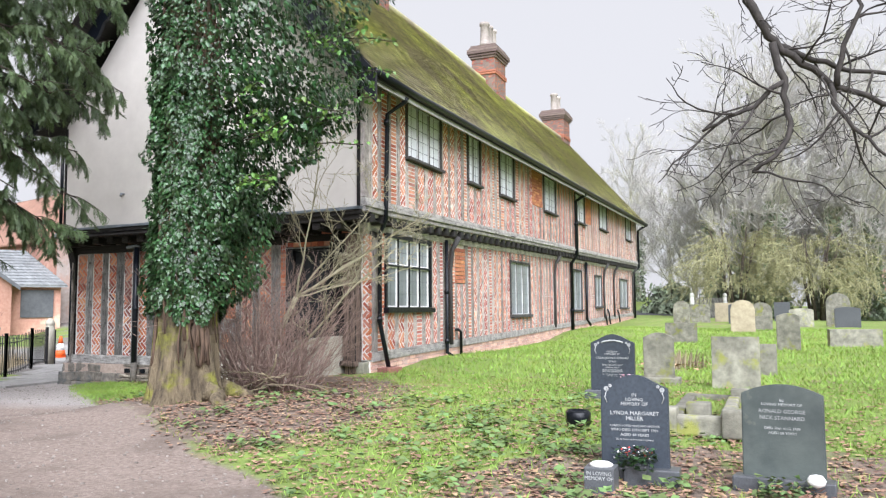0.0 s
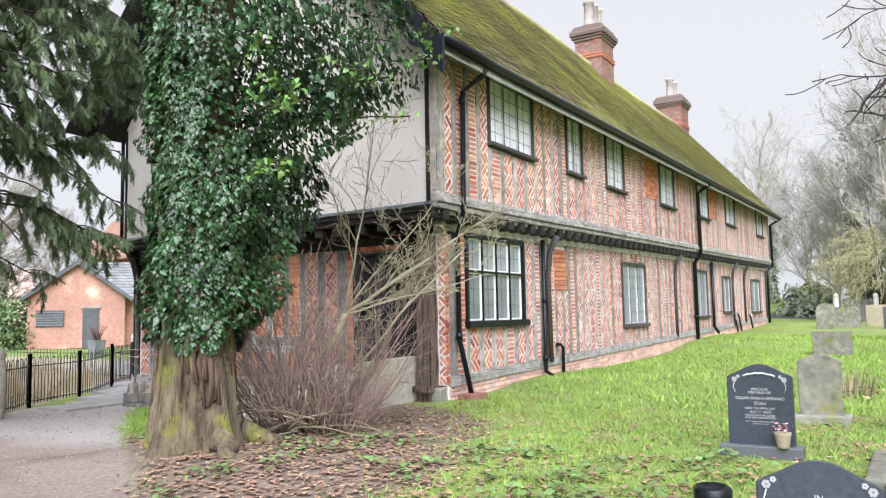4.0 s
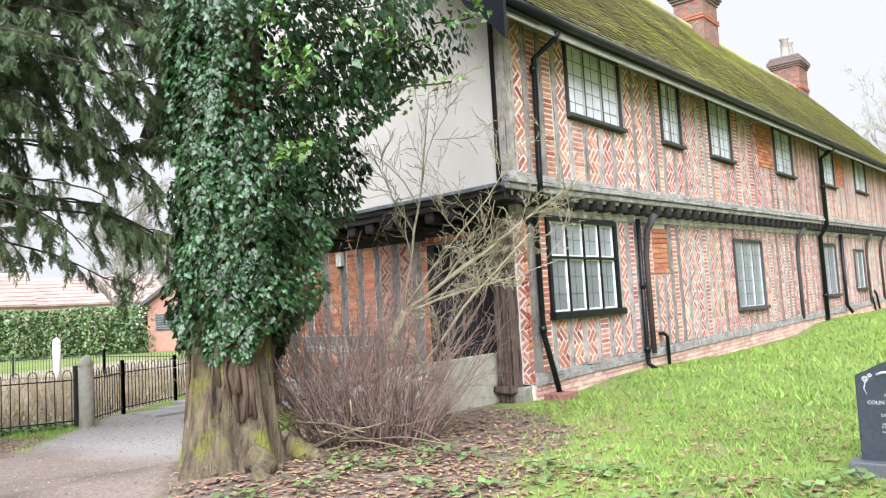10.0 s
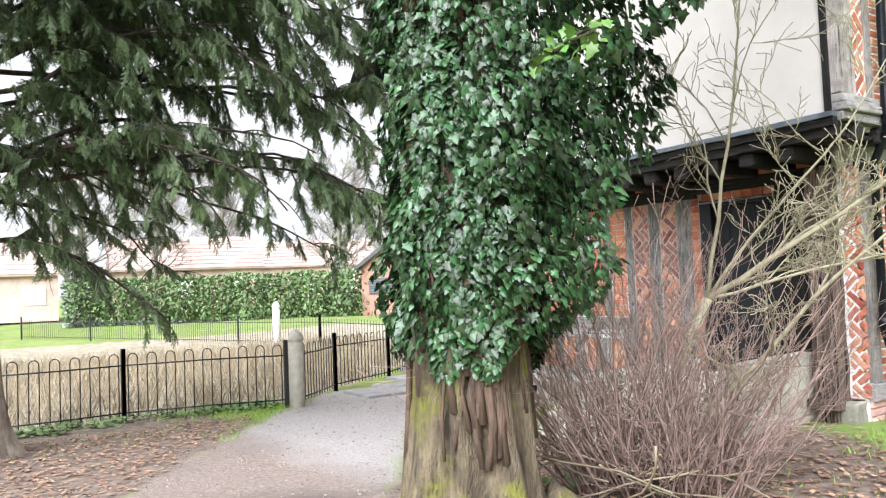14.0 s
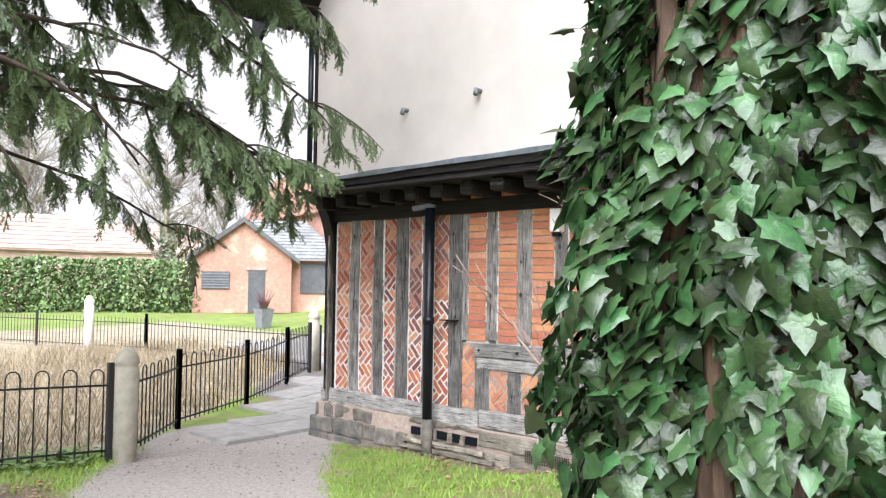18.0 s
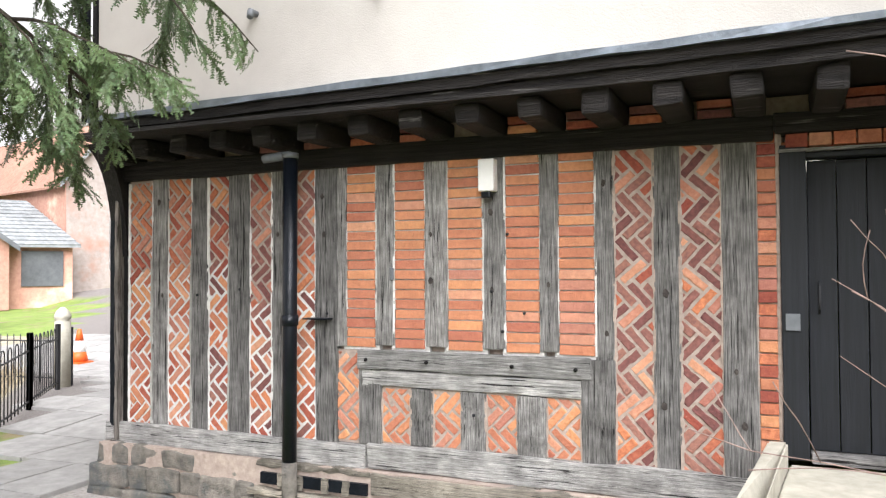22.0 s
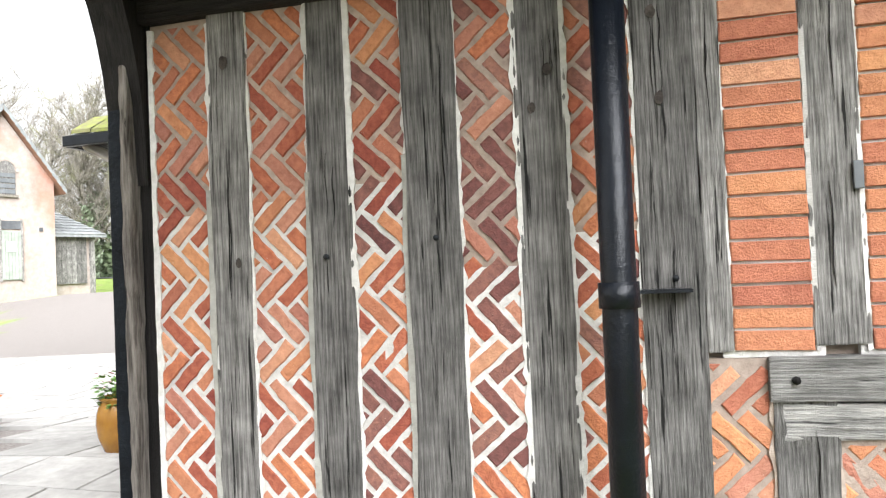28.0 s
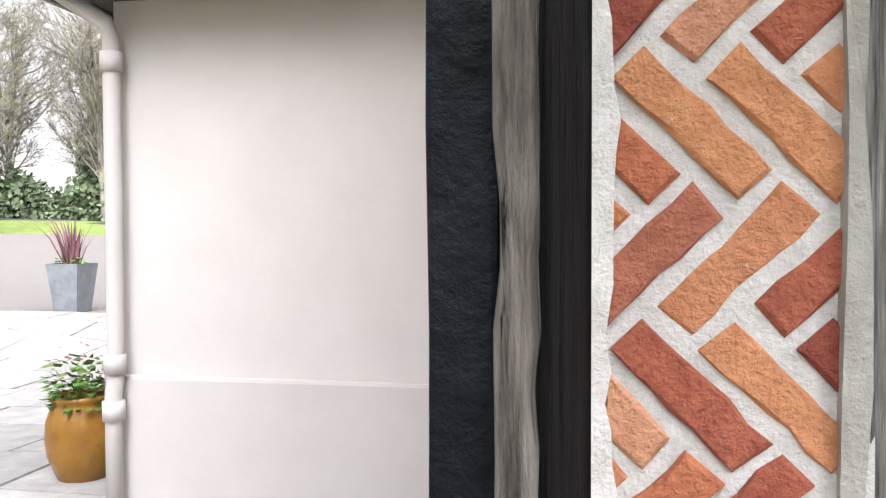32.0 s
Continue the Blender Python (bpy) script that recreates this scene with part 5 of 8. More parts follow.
downpipe([(-16.08, CY - 0.3, 2.94), (-16.08, CY - 0.28, 2.95), (-15.88, CY - 0.1, 2.8), (-15.86, CY - 0.09, 2.72), (-15.86, CY - 0.09, 1.0), (-15.86, CY - 0.12, 0.85), (-15.86, CY - 0.12, 0.12)], 0.045, "cream-painted downpipe on the extension", cream_paint, clips=((-15.86, CY - 0.09, 2.6), (-15.86, CY - 0.1, 1.02), (-15.86, CY - 0.12, 0.78)))
gully = thing("gully", "concrete and brick drain gully under the cream downpipe", "drain")
block("slab", -15.88, -15.62, CY - 0.38, CY - 0.06, 0.06, 0.15, concrete, gully, bevel=0.01)
block("brick", -15.6, -15.4, CY - 0.3, CY - 0.19, 0.06, 0.14, brick_red, gully, bevel=0.008)

# -- pots, planters, cone --
pot = thing("stoneware_pot", "round brown glazed pot with pink and white flowers on the paving", "plant pot", at=(0, 0, 0))
PX, PY, PZ = -16.34, 15.25, low(-16.34, 15.25) + 0.02
lathe("pot", [(0.13, 0), (0.14, 0.01), (0.195, 0.15), (0.208, 0.26), (0.2, 0.36), (0.17, 0.45), (0.165, 0.47), (0.18, 0.485), (0.18, 0.505), (0.155, 0.51), (0.15, 0.45), (0.05, 0.44)], clay, pot, at=(PX, PY, PZ))


def tuft(name, mat, parent, cx, cy, cz, count, spread, height, width, seed, lean=0.5, leaf=False):
    """Many narrow blades or small leaves rising from one place."""
    r = random.Random(seed)
    vs, fs = [], []
    for _ in range(count):
        a = r.uniform(0, 2 * math.pi)
        d = spread * math.sqrt(r.random())
        x, y = cx + d * math.cos(a), cy + d * math.sin(a)
        h = height * r.uniform(0.5, 1.1)
        ox, oy = lean * h * r.uniform(0, 1) * math.cos(a), lean * h * r.uniform(0, 1) * math.sin(a)
        w = width * r.uniform(0.6, 1.3)
        px, py = -math.sin(a + r.uniform(-1, 1)) * w / 2, math.cos(a + r.uniform(-1, 1)) * w / 2
        n0 = len(vs)
        if leaf:
            z = cz + h * r.random()
            x, y = x + ox, y + oy
            tz = r.uniform(-0.4, 0.6) * w
            vs += [(x - px, y - py, z), (x + 0.6 * ox, y + 0.6 * oy - w * 0.4, z + tz), (x + px, y + py, z + tz * 0.5), (x, y + w * 0.5, z - tz * 0.3)]
            fs += [(n0, n0 + 1, n0 + 2, n0 + 3)]
        else:
            vs += [(x - px, y - py, cz), (x + px, y + py, cz), (x + ox * 0.45 + px * 0.8, y + oy * 0.45 + py * 0.8, cz + h * 0.6), (x + ox * 0.45 - px * 0.8, y + oy * 0.45 - py * 0.8, cz + h * 0.6), (x + ox, y + oy, cz + h)]
            fs += [(n0, n0 + 1, n0 + 2, n0 + 3), (n0 + 3, n0 + 2, n0 + 4)]
    return tagged(link_mesh(name, vs, fs, mat, parent), kind="stuff")


leaf_green = island_vary(material("fresh_green_leaf", (0.15, 0.27, 0.05), (0.07, 0.15, 0.03), scale=10, rough=0.6, bump=0.0), 0.3, 0.02)
petal = island_vary(material("pink_and_white_petals", (0.75, 0.25, 0.36), (0.8, 0.62, 0.66), scale=14, rough=0.7, bump=0.0), 0.25)
red_blade = island_vary(material("dark_red_blades", (0.16, 0.07, 0.075), (0.09, 0.04, 0.045), scale=6, rough=0.6, bump=0.0), 0.3)
tuft("foliage", leaf_green, pot, PX, PY, PZ + 0.44, 420, 0.15, 0.28, 0.05, 1, 0.35, True)
tuft("flowers", petal, pot, PX, PY, PZ + 0.58, 60, 0.18, 0.22, 0.035, 2, 0.3, True)


def square_planter(x, y, size, height, seed, label):
    p = thing("planter", label, "planter", group="grey planters")
    z = low(x, y)
    lathe("tub", [(size * 0.5, 0), (size * 0.52, 0.02), (size * 0.72, height - 0.04), (size * 0.74, height), (size * 0.68, height), (size * 0.66, height - 0.06), (0.02, height - 0.07)], zinc, p, at=(x, y, z), square=True)
    tuft("spiky_leaves", red_blade, p, x, y, z + height - 0.06, 60, 0.1, 0.75, 0.035, seed, 0.75)
    tuft("low_foliage", leaf_green, p, x, y, z + height - 0.06, 220, size * 0.45, 0.16, 0.045, seed + 1, 0.4, True)


square_planter(-20.9, 21.7, 0.5, 0.74, 5, "tapered grey planter with red spiky leaves on gravel")
square_planter(-29.0, 21.6, 0.5, 0.7, 11, "tapered grey planter near the railings")
cone = thing("traffic_cone", "orange and white plastic traffic cone on the paving", "traffic cone")
orange = material("orange_plastic", (0.75, 0.13, 0.02), (0.65, 0.1, 0.015), scale=5, rough=0.5, bump=0.0)
KX, KY, KZ = -21.3, 18.35, low(-21.3, 18.35) + 0.02
lathe("base", [(0.26, 0), (0.27, 0.02), (0.26, 0.05), (0.2, 0.055)], orange, cone, at=(KX, KY, KZ), square=True)
lathe("body", [(0.17, 0.05), (0.13, 0.25)], orange, cone, at=(KX, KY, KZ))
lathe("band", [(0.131, 0.25), (0.085, 0.47)], white_paint, cone, at=(KX, KY, KZ))
lathe("tip", [(0.085, 0.47), (0.04, 0.7), (0.02, 0.71)], orange, cone, at=(KX, KY, KZ))


# -- railings --
def stone_post(x, y, h, label):
    p = thing("gate_post", label, "post", group="pale stone posts")
    z = low(x, y)
    lathe("post", [(0.125, -0.1), (0.125, h * 0.82), (0.105, h * 0.84), (0.13, h * 0.86), (0.13, h * 0.9), (0.09, h * 0.96), (0.03, h)], white_paint if h > 1.35 else concrete, p, at=(x, y, z), sides=8)


stone_post(-13.9, 9.49, 1.2, "pale grey stone post with a domed top by the path")
stone_post(-18.95, 15.95, 1.3, "white-painted post with a pointed top")
stone_post(-26.0, 14.2, 1.4, "white-painted gate post with a pointed top")
stone_post(-3.9, 45.0, 1.4, "white-painted post beyond the far corner")
stone_post(-2.2, 45.6, 1.4, "white-painted post beyond the far corner")


def railing(points, post_every, bow, label, high=0.92):
    """Iron railings along a line: posts, level rails, and bars, hooped or straight."""
    f = thing("railing", label, "fence", group="iron railings")
    for (ax, ay), (bx, by) in zip(points[:-1], points[1:]):
        length = math.hypot(bx - ax, by - ay)
        ux, uy = (bx - ax) / length, (by - ay) / length
        n = max(1, round(length / post_every))
        for k in range(n + 1):
            x, y = ax + ux * length * k / n, ay + uy * length * k / n
            z = low(x, y)
            block("post", x - 0.03, x + 0.03, y - 0.03, y + 0.03, z - 0.1, z + high + 0.12, iron, f, bevel=0.006)
        za, zb = low(ax, ay), low(bx, by)
        for o in (0.12, high - 0.12):
            pipe("rail", [(ax, ay, za + o), ((ax + bx) / 2, (ay + by) / 2, low((ax + bx) / 2, (ay + by) / 2) + o), (bx, by, zb + o)], 0.014, iron, f, sides=4)
        m = int(length / 0.125)
        for k in range(m):
            d = (k + 0.5) * length / m
            x, y = ax + ux * d, ay + uy * d
            z = low(x, y)
            if bow and k % 2 == 0 and k + 1 < m:
                e = length / m
                arc = [(x + ux * e * (0.5 - 0.5 * math.cos(t)), y + uy * e * (0.5 - 0.5 * math.cos(t)), z + high - 0.02 + 0.07 * math.sin(t)) for t in (0, 0.6, 1.2, 1.9, 2.5, math.pi)]
                pipe("hoop", [(x, y, z + 0.06)] + arc + [(x + ux * e, y + uy * e, z + 0.06)], 0.0085, iron, f, sides=5)
            elif not bow:
                pipe("bar", [(x, y, z + 0.06), (x, y, z + high)], 0.0085, iron, f, sides=5)
    return f


railing([(-13.98, 9.35), (-14.57, 7.1), (-14.45, 5.3), (-14.2, 3.2), (-13.9, 1.0)], 2.2, True, "black hoop-topped iron railings above ground ivy")
railing([(-14.05, 9.62), (-15.25, 10.83), (-16.36, 12.6), (-17.5, 14.2), (-18.7, 15.65)], 2.0, True, "black hoop-topped iron railings beside the flagged path")
railing([(-19.0, 16.15), (-24.5, 15.0), (-32, 12.5), (-40, 8.5)], 4.0, False, "thin dark railings round the dry grass plot", 0.85)

# -- headstones --
def text_mesh(body, size, name, mat, parent, at, align="CENTER"):
    cu = bpy.data.curves.new(name, "FONT")
    cu.body, cu.size, cu.align_x, cu.align_y, cu.extrude, cu.space_line = body, size, align, "TOP", 0.0015, 0.95
    cu.resolution_u = 2
    tmp = bpy.data.objects.new(name, cu)
    scene.collection.objects.link(tmp)
    dg = bpy.context.evaluated_depsgraph_get()
    me = bpy.data.meshes.new_from_object(tmp.evaluated_get(dg))
    bpy.data.objects.remove(tmp)
    me.materials.clear()
    me.materials.append(mat)
    ob = new(name, me)
    ob.parent = parent
    ob.matrix_basis = Matrix.Translation(at) @ Matrix.Rotation(radians(90), 4, "X")
    return ob


def headstone(x, y, w, h, thick, top, mat, label, turn=0.0, lean=0.0, plinth=None, lines=(), crack=False, sink=0.04):
    """top: shoulder shapes 'ogee', 'round', 'flat', 'curve'."""
    s = thing("headstone", label, "headstone", group="churchyard headstones")
    z = low(x, y)
    s.matrix_basis = pose(x, y, z, lean, 0, turn)
    prof = [(-w / 2, -sink), (w / 2, -sink)]
    n = 16
    for k in range(n + 1):
        u = 1 - 2 * k / n
        if top == "ogee":
            zz = h - 0.09 + 0.09 * (math.cos(u * math.pi) * 0.5 + 0.5) ** 0.8 if abs(u) < 0.98 else h - 0.1
        elif top == "round":
            zz = h - w * 0.42 + w * 0.42 * math.sqrt(max(0, 1 - u * u))
        elif top == "curve":
            zz = h - 0.07 * u * u
        else:
            zz = h
        prof.append((u * w / 2, zz))
    bm = bmesh.new()
    f = [bm.verts.new((a, -thick / 2, b)) for a, b in prof]
    bk = [bm.verts.new((a, thick / 2, b)) for a, b in prof]
    bm.faces.new(f)
    bm.faces.new(bk[::-1])
    for i in range(len(prof)):
        j = (i + 1) % len(prof)
        bm.faces.new((f[j], f[i], bk[i], bk[j]))
    bmesh.ops.recalc_face_normals(bm, faces=bm.faces)
    rim = [e for e in bm.edges if len(e.link_faces) == 2 and any(len(q.verts) > 4 for q in e.link_faces)]
    bmesh.ops.bevel(bm, geom=rim, offset=0.008, segments=2, affect="EDGES")
    part("slab", bm, mat, s)
    if plinth:
        block("plinth", -w / 2 - plinth, w / 2 + plinth, -thick / 2 - plinth - 0.03, thick / 2 + plinth, -0.05, 0.09, grey_stone if mat is not lichen_stone else lichen_stone, s, bevel=0.012)
    at = h - (0.13 if top == "ogee" else 0.1)
    for body, size in lines:
        if body:
            text_mesh(body, size * 0.8, "inscription", gilt, s, (0, -thick / 2 - 0.002, at))
        at -= size * 1.0
    return s


colin = headstone(-1.69, 8.88, 0.49, 0.72, 0.08, "ogee", dark_stone, "polished dark slate headstone with pale lettering and a flower pot", 2, -2, 0.06,
                  [("", 0.055), ("PRECIOUS\nMEMORIES OF", 0.034), ("", 0.034), ("COLIN JOHN STANNARD", 0.04), ("'STAN'", 0.042), ("DIED 12th APRIL 2007", 0.03), ("AGED 57 YEARS", 0.028), ("MUCH LOVED HUSBAND,\nDAD, SON AND BROTHER", 0.024), ("", 0.026), ("Alive in the hearts of all who loved him", 0.018), ("'Still sadly in Heaven'", 0.018)])
lynda = headstone(-0.98, 5.86, 0.485, 0.75, 0.085, "ogee", dark_stone, "cracked dark grey headstone with pale lettering and rose carvings", 3, -3, 0.07,
                  [("IN\nLOVING\nMEMORY OF", 0.043), ("", 0.043), ("", 0.043), ("LYNDA MARGARET\nMILLER", 0.05), ("", 0.05), ("A MUCH LOVED WIFE AND MOTHER", 0.027), ("WHO DIED 10TH SEPT 1991", 0.034), ("AGED 44 YEARS", 0.036), ("Gone from us but not forgotten", 0.026)])
headstone(0.013, 5.9, 0.525, 0.72, 0.08, "curve", green_slate, "green-grey slate headstone with worn lettering", -6, -4, 0.06,
                   [("IN\nLOVING MEMORY OF", 0.034), ("", 0.034), ("RONALD GEORGE", 0.045), ("NICK STANNARD", 0.045), ("", 0.03), ("DIED 10th AUG 1989", 0.032), ("AGED 58 YEARS", 0.032)])


def carve(slab, x, z, size, y, petals=6):
    """A small pale rose cut into a headstone."""
    vs, fs = [], []
    for k in range(petals):
        a = 2 * math.pi * k / petals
        n0 = len(vs)
        c, q = (x + 0.55 * size * math.cos(a), z + 0.55 * size * math.sin(a)), 0.42 * size
        vs += [(c[0] + q * math.cos(b), y, c[1] + q * math.sin(b)) for b in [j * 1.0472 for j in range(6)]]
        fs.append(tuple(n0 + j for j in range(6)))
    return link_mesh("carved_rose", vs, fs, gilt, slab, "pale carved rose")


for slab, side, tops, y, sz in ((colin, 0.185, 0.60, -0.0425, 0.022), (lynda, 0.2, 0.645, -0.045, 0.02)):
    for sg in (-1, 1):
        carve(slab, sg * side, tops, sz, y)
        carve(slab, sg * (side - 0.028), tops + 0.022, sz * 0.7, y, 5)
        pipe("carved_stem", [(sg * side, y, tops - 0.02), (sg * (side + 0.012), y, tops - 0.06), (sg * (side - 0.004), y, tops - 0.1)], 0.0035, gilt, slab, sides=5)
pipe("carved_ribbon", [(-0.12 + 0.03 * k, -0.0425, 0.625 + 0.022 * math.sin(math.pi * k / 8) + 0.004 * (k % 2)) for k in range(9)], 0.009, gilt, colin, "pale carved ribbon", sides=6)
headstone(-1.5, 11.4, 0.42, 0.72, 0.1, "curve", lichen_stone, "weathered grey headstone with yellow lichen", 0, 2, 0.08)
headstone(-0.46, 10.85, 0.59, 0.68, 0.11, "flat", lichen_stone, "plain pale square-topped headstone", -3, -4)
headstone(-0.3, 13.6, 0.72, 0.5, 0.16, "flat", lichen_stone, "low thick mossy stone slab", 2, 0)
headstone(0.38, 19.5, 0.5, 0.85, 0.12, "curve", lichen_stone, "dark mottled upright headstone", -4, 3)
headstone(-0.8, 27.0, 0.75, 1.05, 0.12, "round", sand_stone, "sandy round-topped old headstone", 4, 2)
headstone(-0.25, 28.5, 0.7, 0.95, 0.12, "round", lichen_stone, "grey round-topped headstone behind a sandy one", 2, -2)
headstone(-2.3, 22.6, 0.85, 0.55, 0.5, "flat", lichen_stone, "low chest tomb thick with moss", 4, 0)
headstone(1.9, 21.4, 1.15, 0.42, 0.5, "flat", lichen_stone, "long low chest tomb mottled with lichen", 3, 0)
headstone(3.4, 20.0, 0.8, 0.5, 0.2, "flat", lichen_stone, "low grey stone at the edge of the plot", 3, 0)
for gx_, gy_, w, h, top, mt in ((-3.6, 36, .7, 1.0, "round", lichen_stone), (-2.9, 37, .9, .8, "flat", lichen_stone), (-1.9, 38, .8, .85, "flat", sand_stone), (-1.3, 36.5, .7, .9, "curve", grey_stone),
                                (1.2, 34, .9, .75, "curve", lichen_stone), (2.6, 35, .9, 1.35, "round", lichen_stone), (2.8, 33.5, .9, .8, "curve", grey_stone), (4.6, 34, .8, 1.1, "flat", sand_stone),
                                (5.2, 30, .7, .9, "flat", lichen_stone), (5.9, 31.5, .75, 1.0, "round", sand_stone), (0.6, 40, .7, .9, "flat", grey_stone)):
    headstone(gx_, gy_, w, h, 0.13, top, mt, "old weathered headstone leaning in the grass" if h > 0.85 else "low weathered headstone in the grass", (gx_ * 37) % 9 - 4, (gy_ * 13) % 7 - 3)
# kerbed grave behind the nearest stones
grave = thing("grave_kerb", "low mossy stone kerb around a grave with an old vase block", "grave")
gx0, gx1, gy0, gy1 = -0.94, -0.36, 7.35, 9.2
gz = low(-0.5, 8)
for a in ((gx0, gx1, gy0, gy0 + 0.13), (gx0, gx1, gy1, gy1 + 0.13), (gx0, gx0 + 0.13, gy0 + 0.14, gy1 - 0.01), (gx1 - 0.13, gx1, gy0 + 0.14, gy1 - 0.01)):
    block("kerb", *a, gz - 0.05, gz + 0.13, lichen_stone, grave, bevel=0.02, wear=0.008)
for q in ((gx0, gy0), (gx1, gy0), (gx1, gy1)):
    block("corner_stone", q[0] - 0.1, q[0] + 0.1, q[1] - 0.06, q[1] + 0.16, gz - 0.05, gz + 0.2, lichen_stone, grave, bevel=0.02)
block("vase_block", -0.8, -0.58, 7.75, 7.95, gz, gz + 0.2, lichen_stone, grave, bevel=0.015)
# grave ornaments
wreath = thing("wreath", "small evergreen wreath with red berries and white flowers", "wreath")
wz = low(-0.95, 5.66) + 0.2
tuft("foliage", ivy_green, wreath, -0.95, 5.68, wz - 0.08, 260, 0.13, 0.14, 0.045, 21, 0.3, True)
tuft("berries", island_vary(material("red_berry", (0.5, 0.03, 0.03), (0.6, 0.06, 0.05), scale=20, rough=0.4, bump=0.0), 0.2), wreath, -0.95, 5.67, wz - 0.02, 26, 0.11, 0.1, 0.03, 22, 0.3, True)
tuft("flowers", white_paint, wreath, -0.95, 5.67, wz - 0.02, 30, 0.12, 0.1, 0.028, 23, 0.3, True)
block("vase", -1.03, -0.87, 5.62, 5.74, low(-0.95, 5.7) - 0.02, wz - 0.06, grey_stone, wreath, bevel=0.01)
vase = thing("memorial_vase", "small lettered grey memorial vase block with a pale lid", "vase")
vz = low(-1.12, 5.3)
block("block", -1.22, -1.02, 5.21, 5.39, vz - 0.02, vz + 0.17, grey_stone, vase, bevel=0.01)
lathe("lid", [(0.075, 0), (0.08, 0.012), (0.06, 0.025), (0.0, 0.03)], white_paint, vase, at=(-1.12, 5.3, vz + 0.168))
text_mesh("IN LOVING\nMEMORY OF", 0.034, "inscription", gilt, vase, (-1.12, 5.208, vz + 0.15))
flower_pot = thing("flower_pot", "small terracotta pot of red and white flowers on a plinth", "flower pot")
fx, fy, fz = -1.52, 8.76, low(-1.52, 8.8) + 0.09
lathe("pot", [(0.04, 0), (0.045, 0.01), (0.06, 0.1), (0.065, 0.12), (0.05, 0.12)], sand_stone, flower_pot, at=(fx, fy, fz), sides=14)
tuft("flowers", petal, flower_pot, fx, fy, fz + 0.1, 40, 0.05, 0.1, 0.035, 31, 0.3, True)
bowl = thing("flower_bowl", "black octagonal flower holder in the grass", "flower holder")
lathe("bowl", [(0.1, 0), (0.12, 0.02), (0.125, 0.13), (0.1, 0.15), (0.09, 0.13), (0.0, 0.12)], black_paint, bowl, at=(-1.78, 7.5, low(-1.78, 7.5)), sides=8)
spray = thing("flower_spray", "faded wreath of leaves with a white ball at a plinth", "wreath")
sz = low(0.05, 5.65)
tuft("foliage", hedge_green, spray, 0.0, 5.66, sz, 200, 0.14, 0.13, 0.05, 41, 0.5, True)
tuft("dry_flower", dead_leaf, spray, 0.08, 5.64, sz, 90, 0.16, 0.12, 0.05, 42, 0.5, True)
lathe("ball", [(0.0, 0.0), (0.05, 0.02), (0.06, 0.05), (0.04, 0.08), (0.0, 0.09)], white_paint, spray, at=(0.2, 5.66, sz + 0.08), sides=14)
weeds = thing("dead_grave_flowers", "brown dead stems and flowers on an old plot", "plant")
tuft("dead_growth", dry_grass, weeds, -1.6, 14.6, low(-1.6, 14.6), 160, 0.5, 0.35, 0.02, 51, 0.4)
tuft("dead_leaves", dead_leaf, weeds, -1.7, 14.4, low(-1.7, 14.4), 160, 0.7, 0.15, 0.07, 52, 0.4, True)


# -- far buildings --
def local(origin, heading):
    """u to the right, d away, z up, seen along a heading in degrees."""
    a = radians(heading)
    f, r_ = Vector((math.cos(a), math.sin(a), 0)), Vector((math.sin(a), -math.cos(a), 0))
    return lambda u, d, z: Vector(origin) + r_ * u + f * d + Vector((0, 0, z))


def slabby(name, P, u0, u1, d0, d1, z0, z1, mat, parent, label=""):
    c = [P(u, d, z) for z in (z0, z1) for u, d in ((u0, d0), (u1, d0), (u1, d1), (u0, d1))]
    return link_mesh(name, c, [(3, 2, 1, 0), (4, 5, 6, 7), (0, 1, 5, 4), (1, 2, 6, 5), (2, 3, 7, 6), (3, 0, 4, 7)], mat, parent, label)


def gable_block(name, P, u0, u1, d0, d1, z0, z1, top, mat, parent):
    m = (u0 + u1) / 2
    o = [(u0, z0), (u1, z0), (u1, z1), (m, top), (u0, z1)]
    c = [P(u, d0, z) for u, z in o] + [P(u, d1, z) for u, z in o]
    return link_mesh(name, c, [(0, 1, 2, 3, 4), (9, 8, 7, 6, 5)] + [(i, (i + 1) % 5 + 0, (i + 1) % 5 + 5, i + 5) for i in range(5)], mat, parent)


def roof_sheet(name, P, a, b, c, d, mat, parent, rows=10, cols=18, thick=0.05):
    """A tiled slope between corners a-b (eave) and c-d (ridge), in (u, d, z)."""
    A, B, C, D = (P(*q) for q in (a, b, c, d))
    vs, fs = [], []
    nrm = (B - A).cross(C - B).normalized()
    for i in range(rows):
        for j in range(cols):
            p = [(A.lerp(D, s)).lerp(B.lerp(C, s), t) for s, t in ((i / rows, j / cols), (i / rows, (j + .95) / cols), ((i + 1.15) / rows, (j + .95) / cols), ((i + 1.15) / rows, j / cols))]
            n0 = len(vs)
            vs += [p[0] + nrm * thick, p[1] + nrm * thick, p[2], p[3], p[0], p[1]]
            fs += [(n0, n0 + 1, n0 + 2, n0 + 3), (n0 + 4, n0 + 5, n0 + 1, n0)]
    tagged(link_mesh(name, vs, fs, mat, parent), kind="stuff")
    return link_mesh("roof_deck", [A, B, C, D, A - Vector((0, 0, .1)), B - Vector((0, 0, .1)), C - Vector((0, 0, .1)), D - Vector((0, 0, .1))], [(0, 1, 2, 3), (7, 6, 5, 4), (0, 4, 5, 1), (1, 5, 6, 2), (2, 6, 7, 3), (3, 7, 4, 0)], mat, parent)


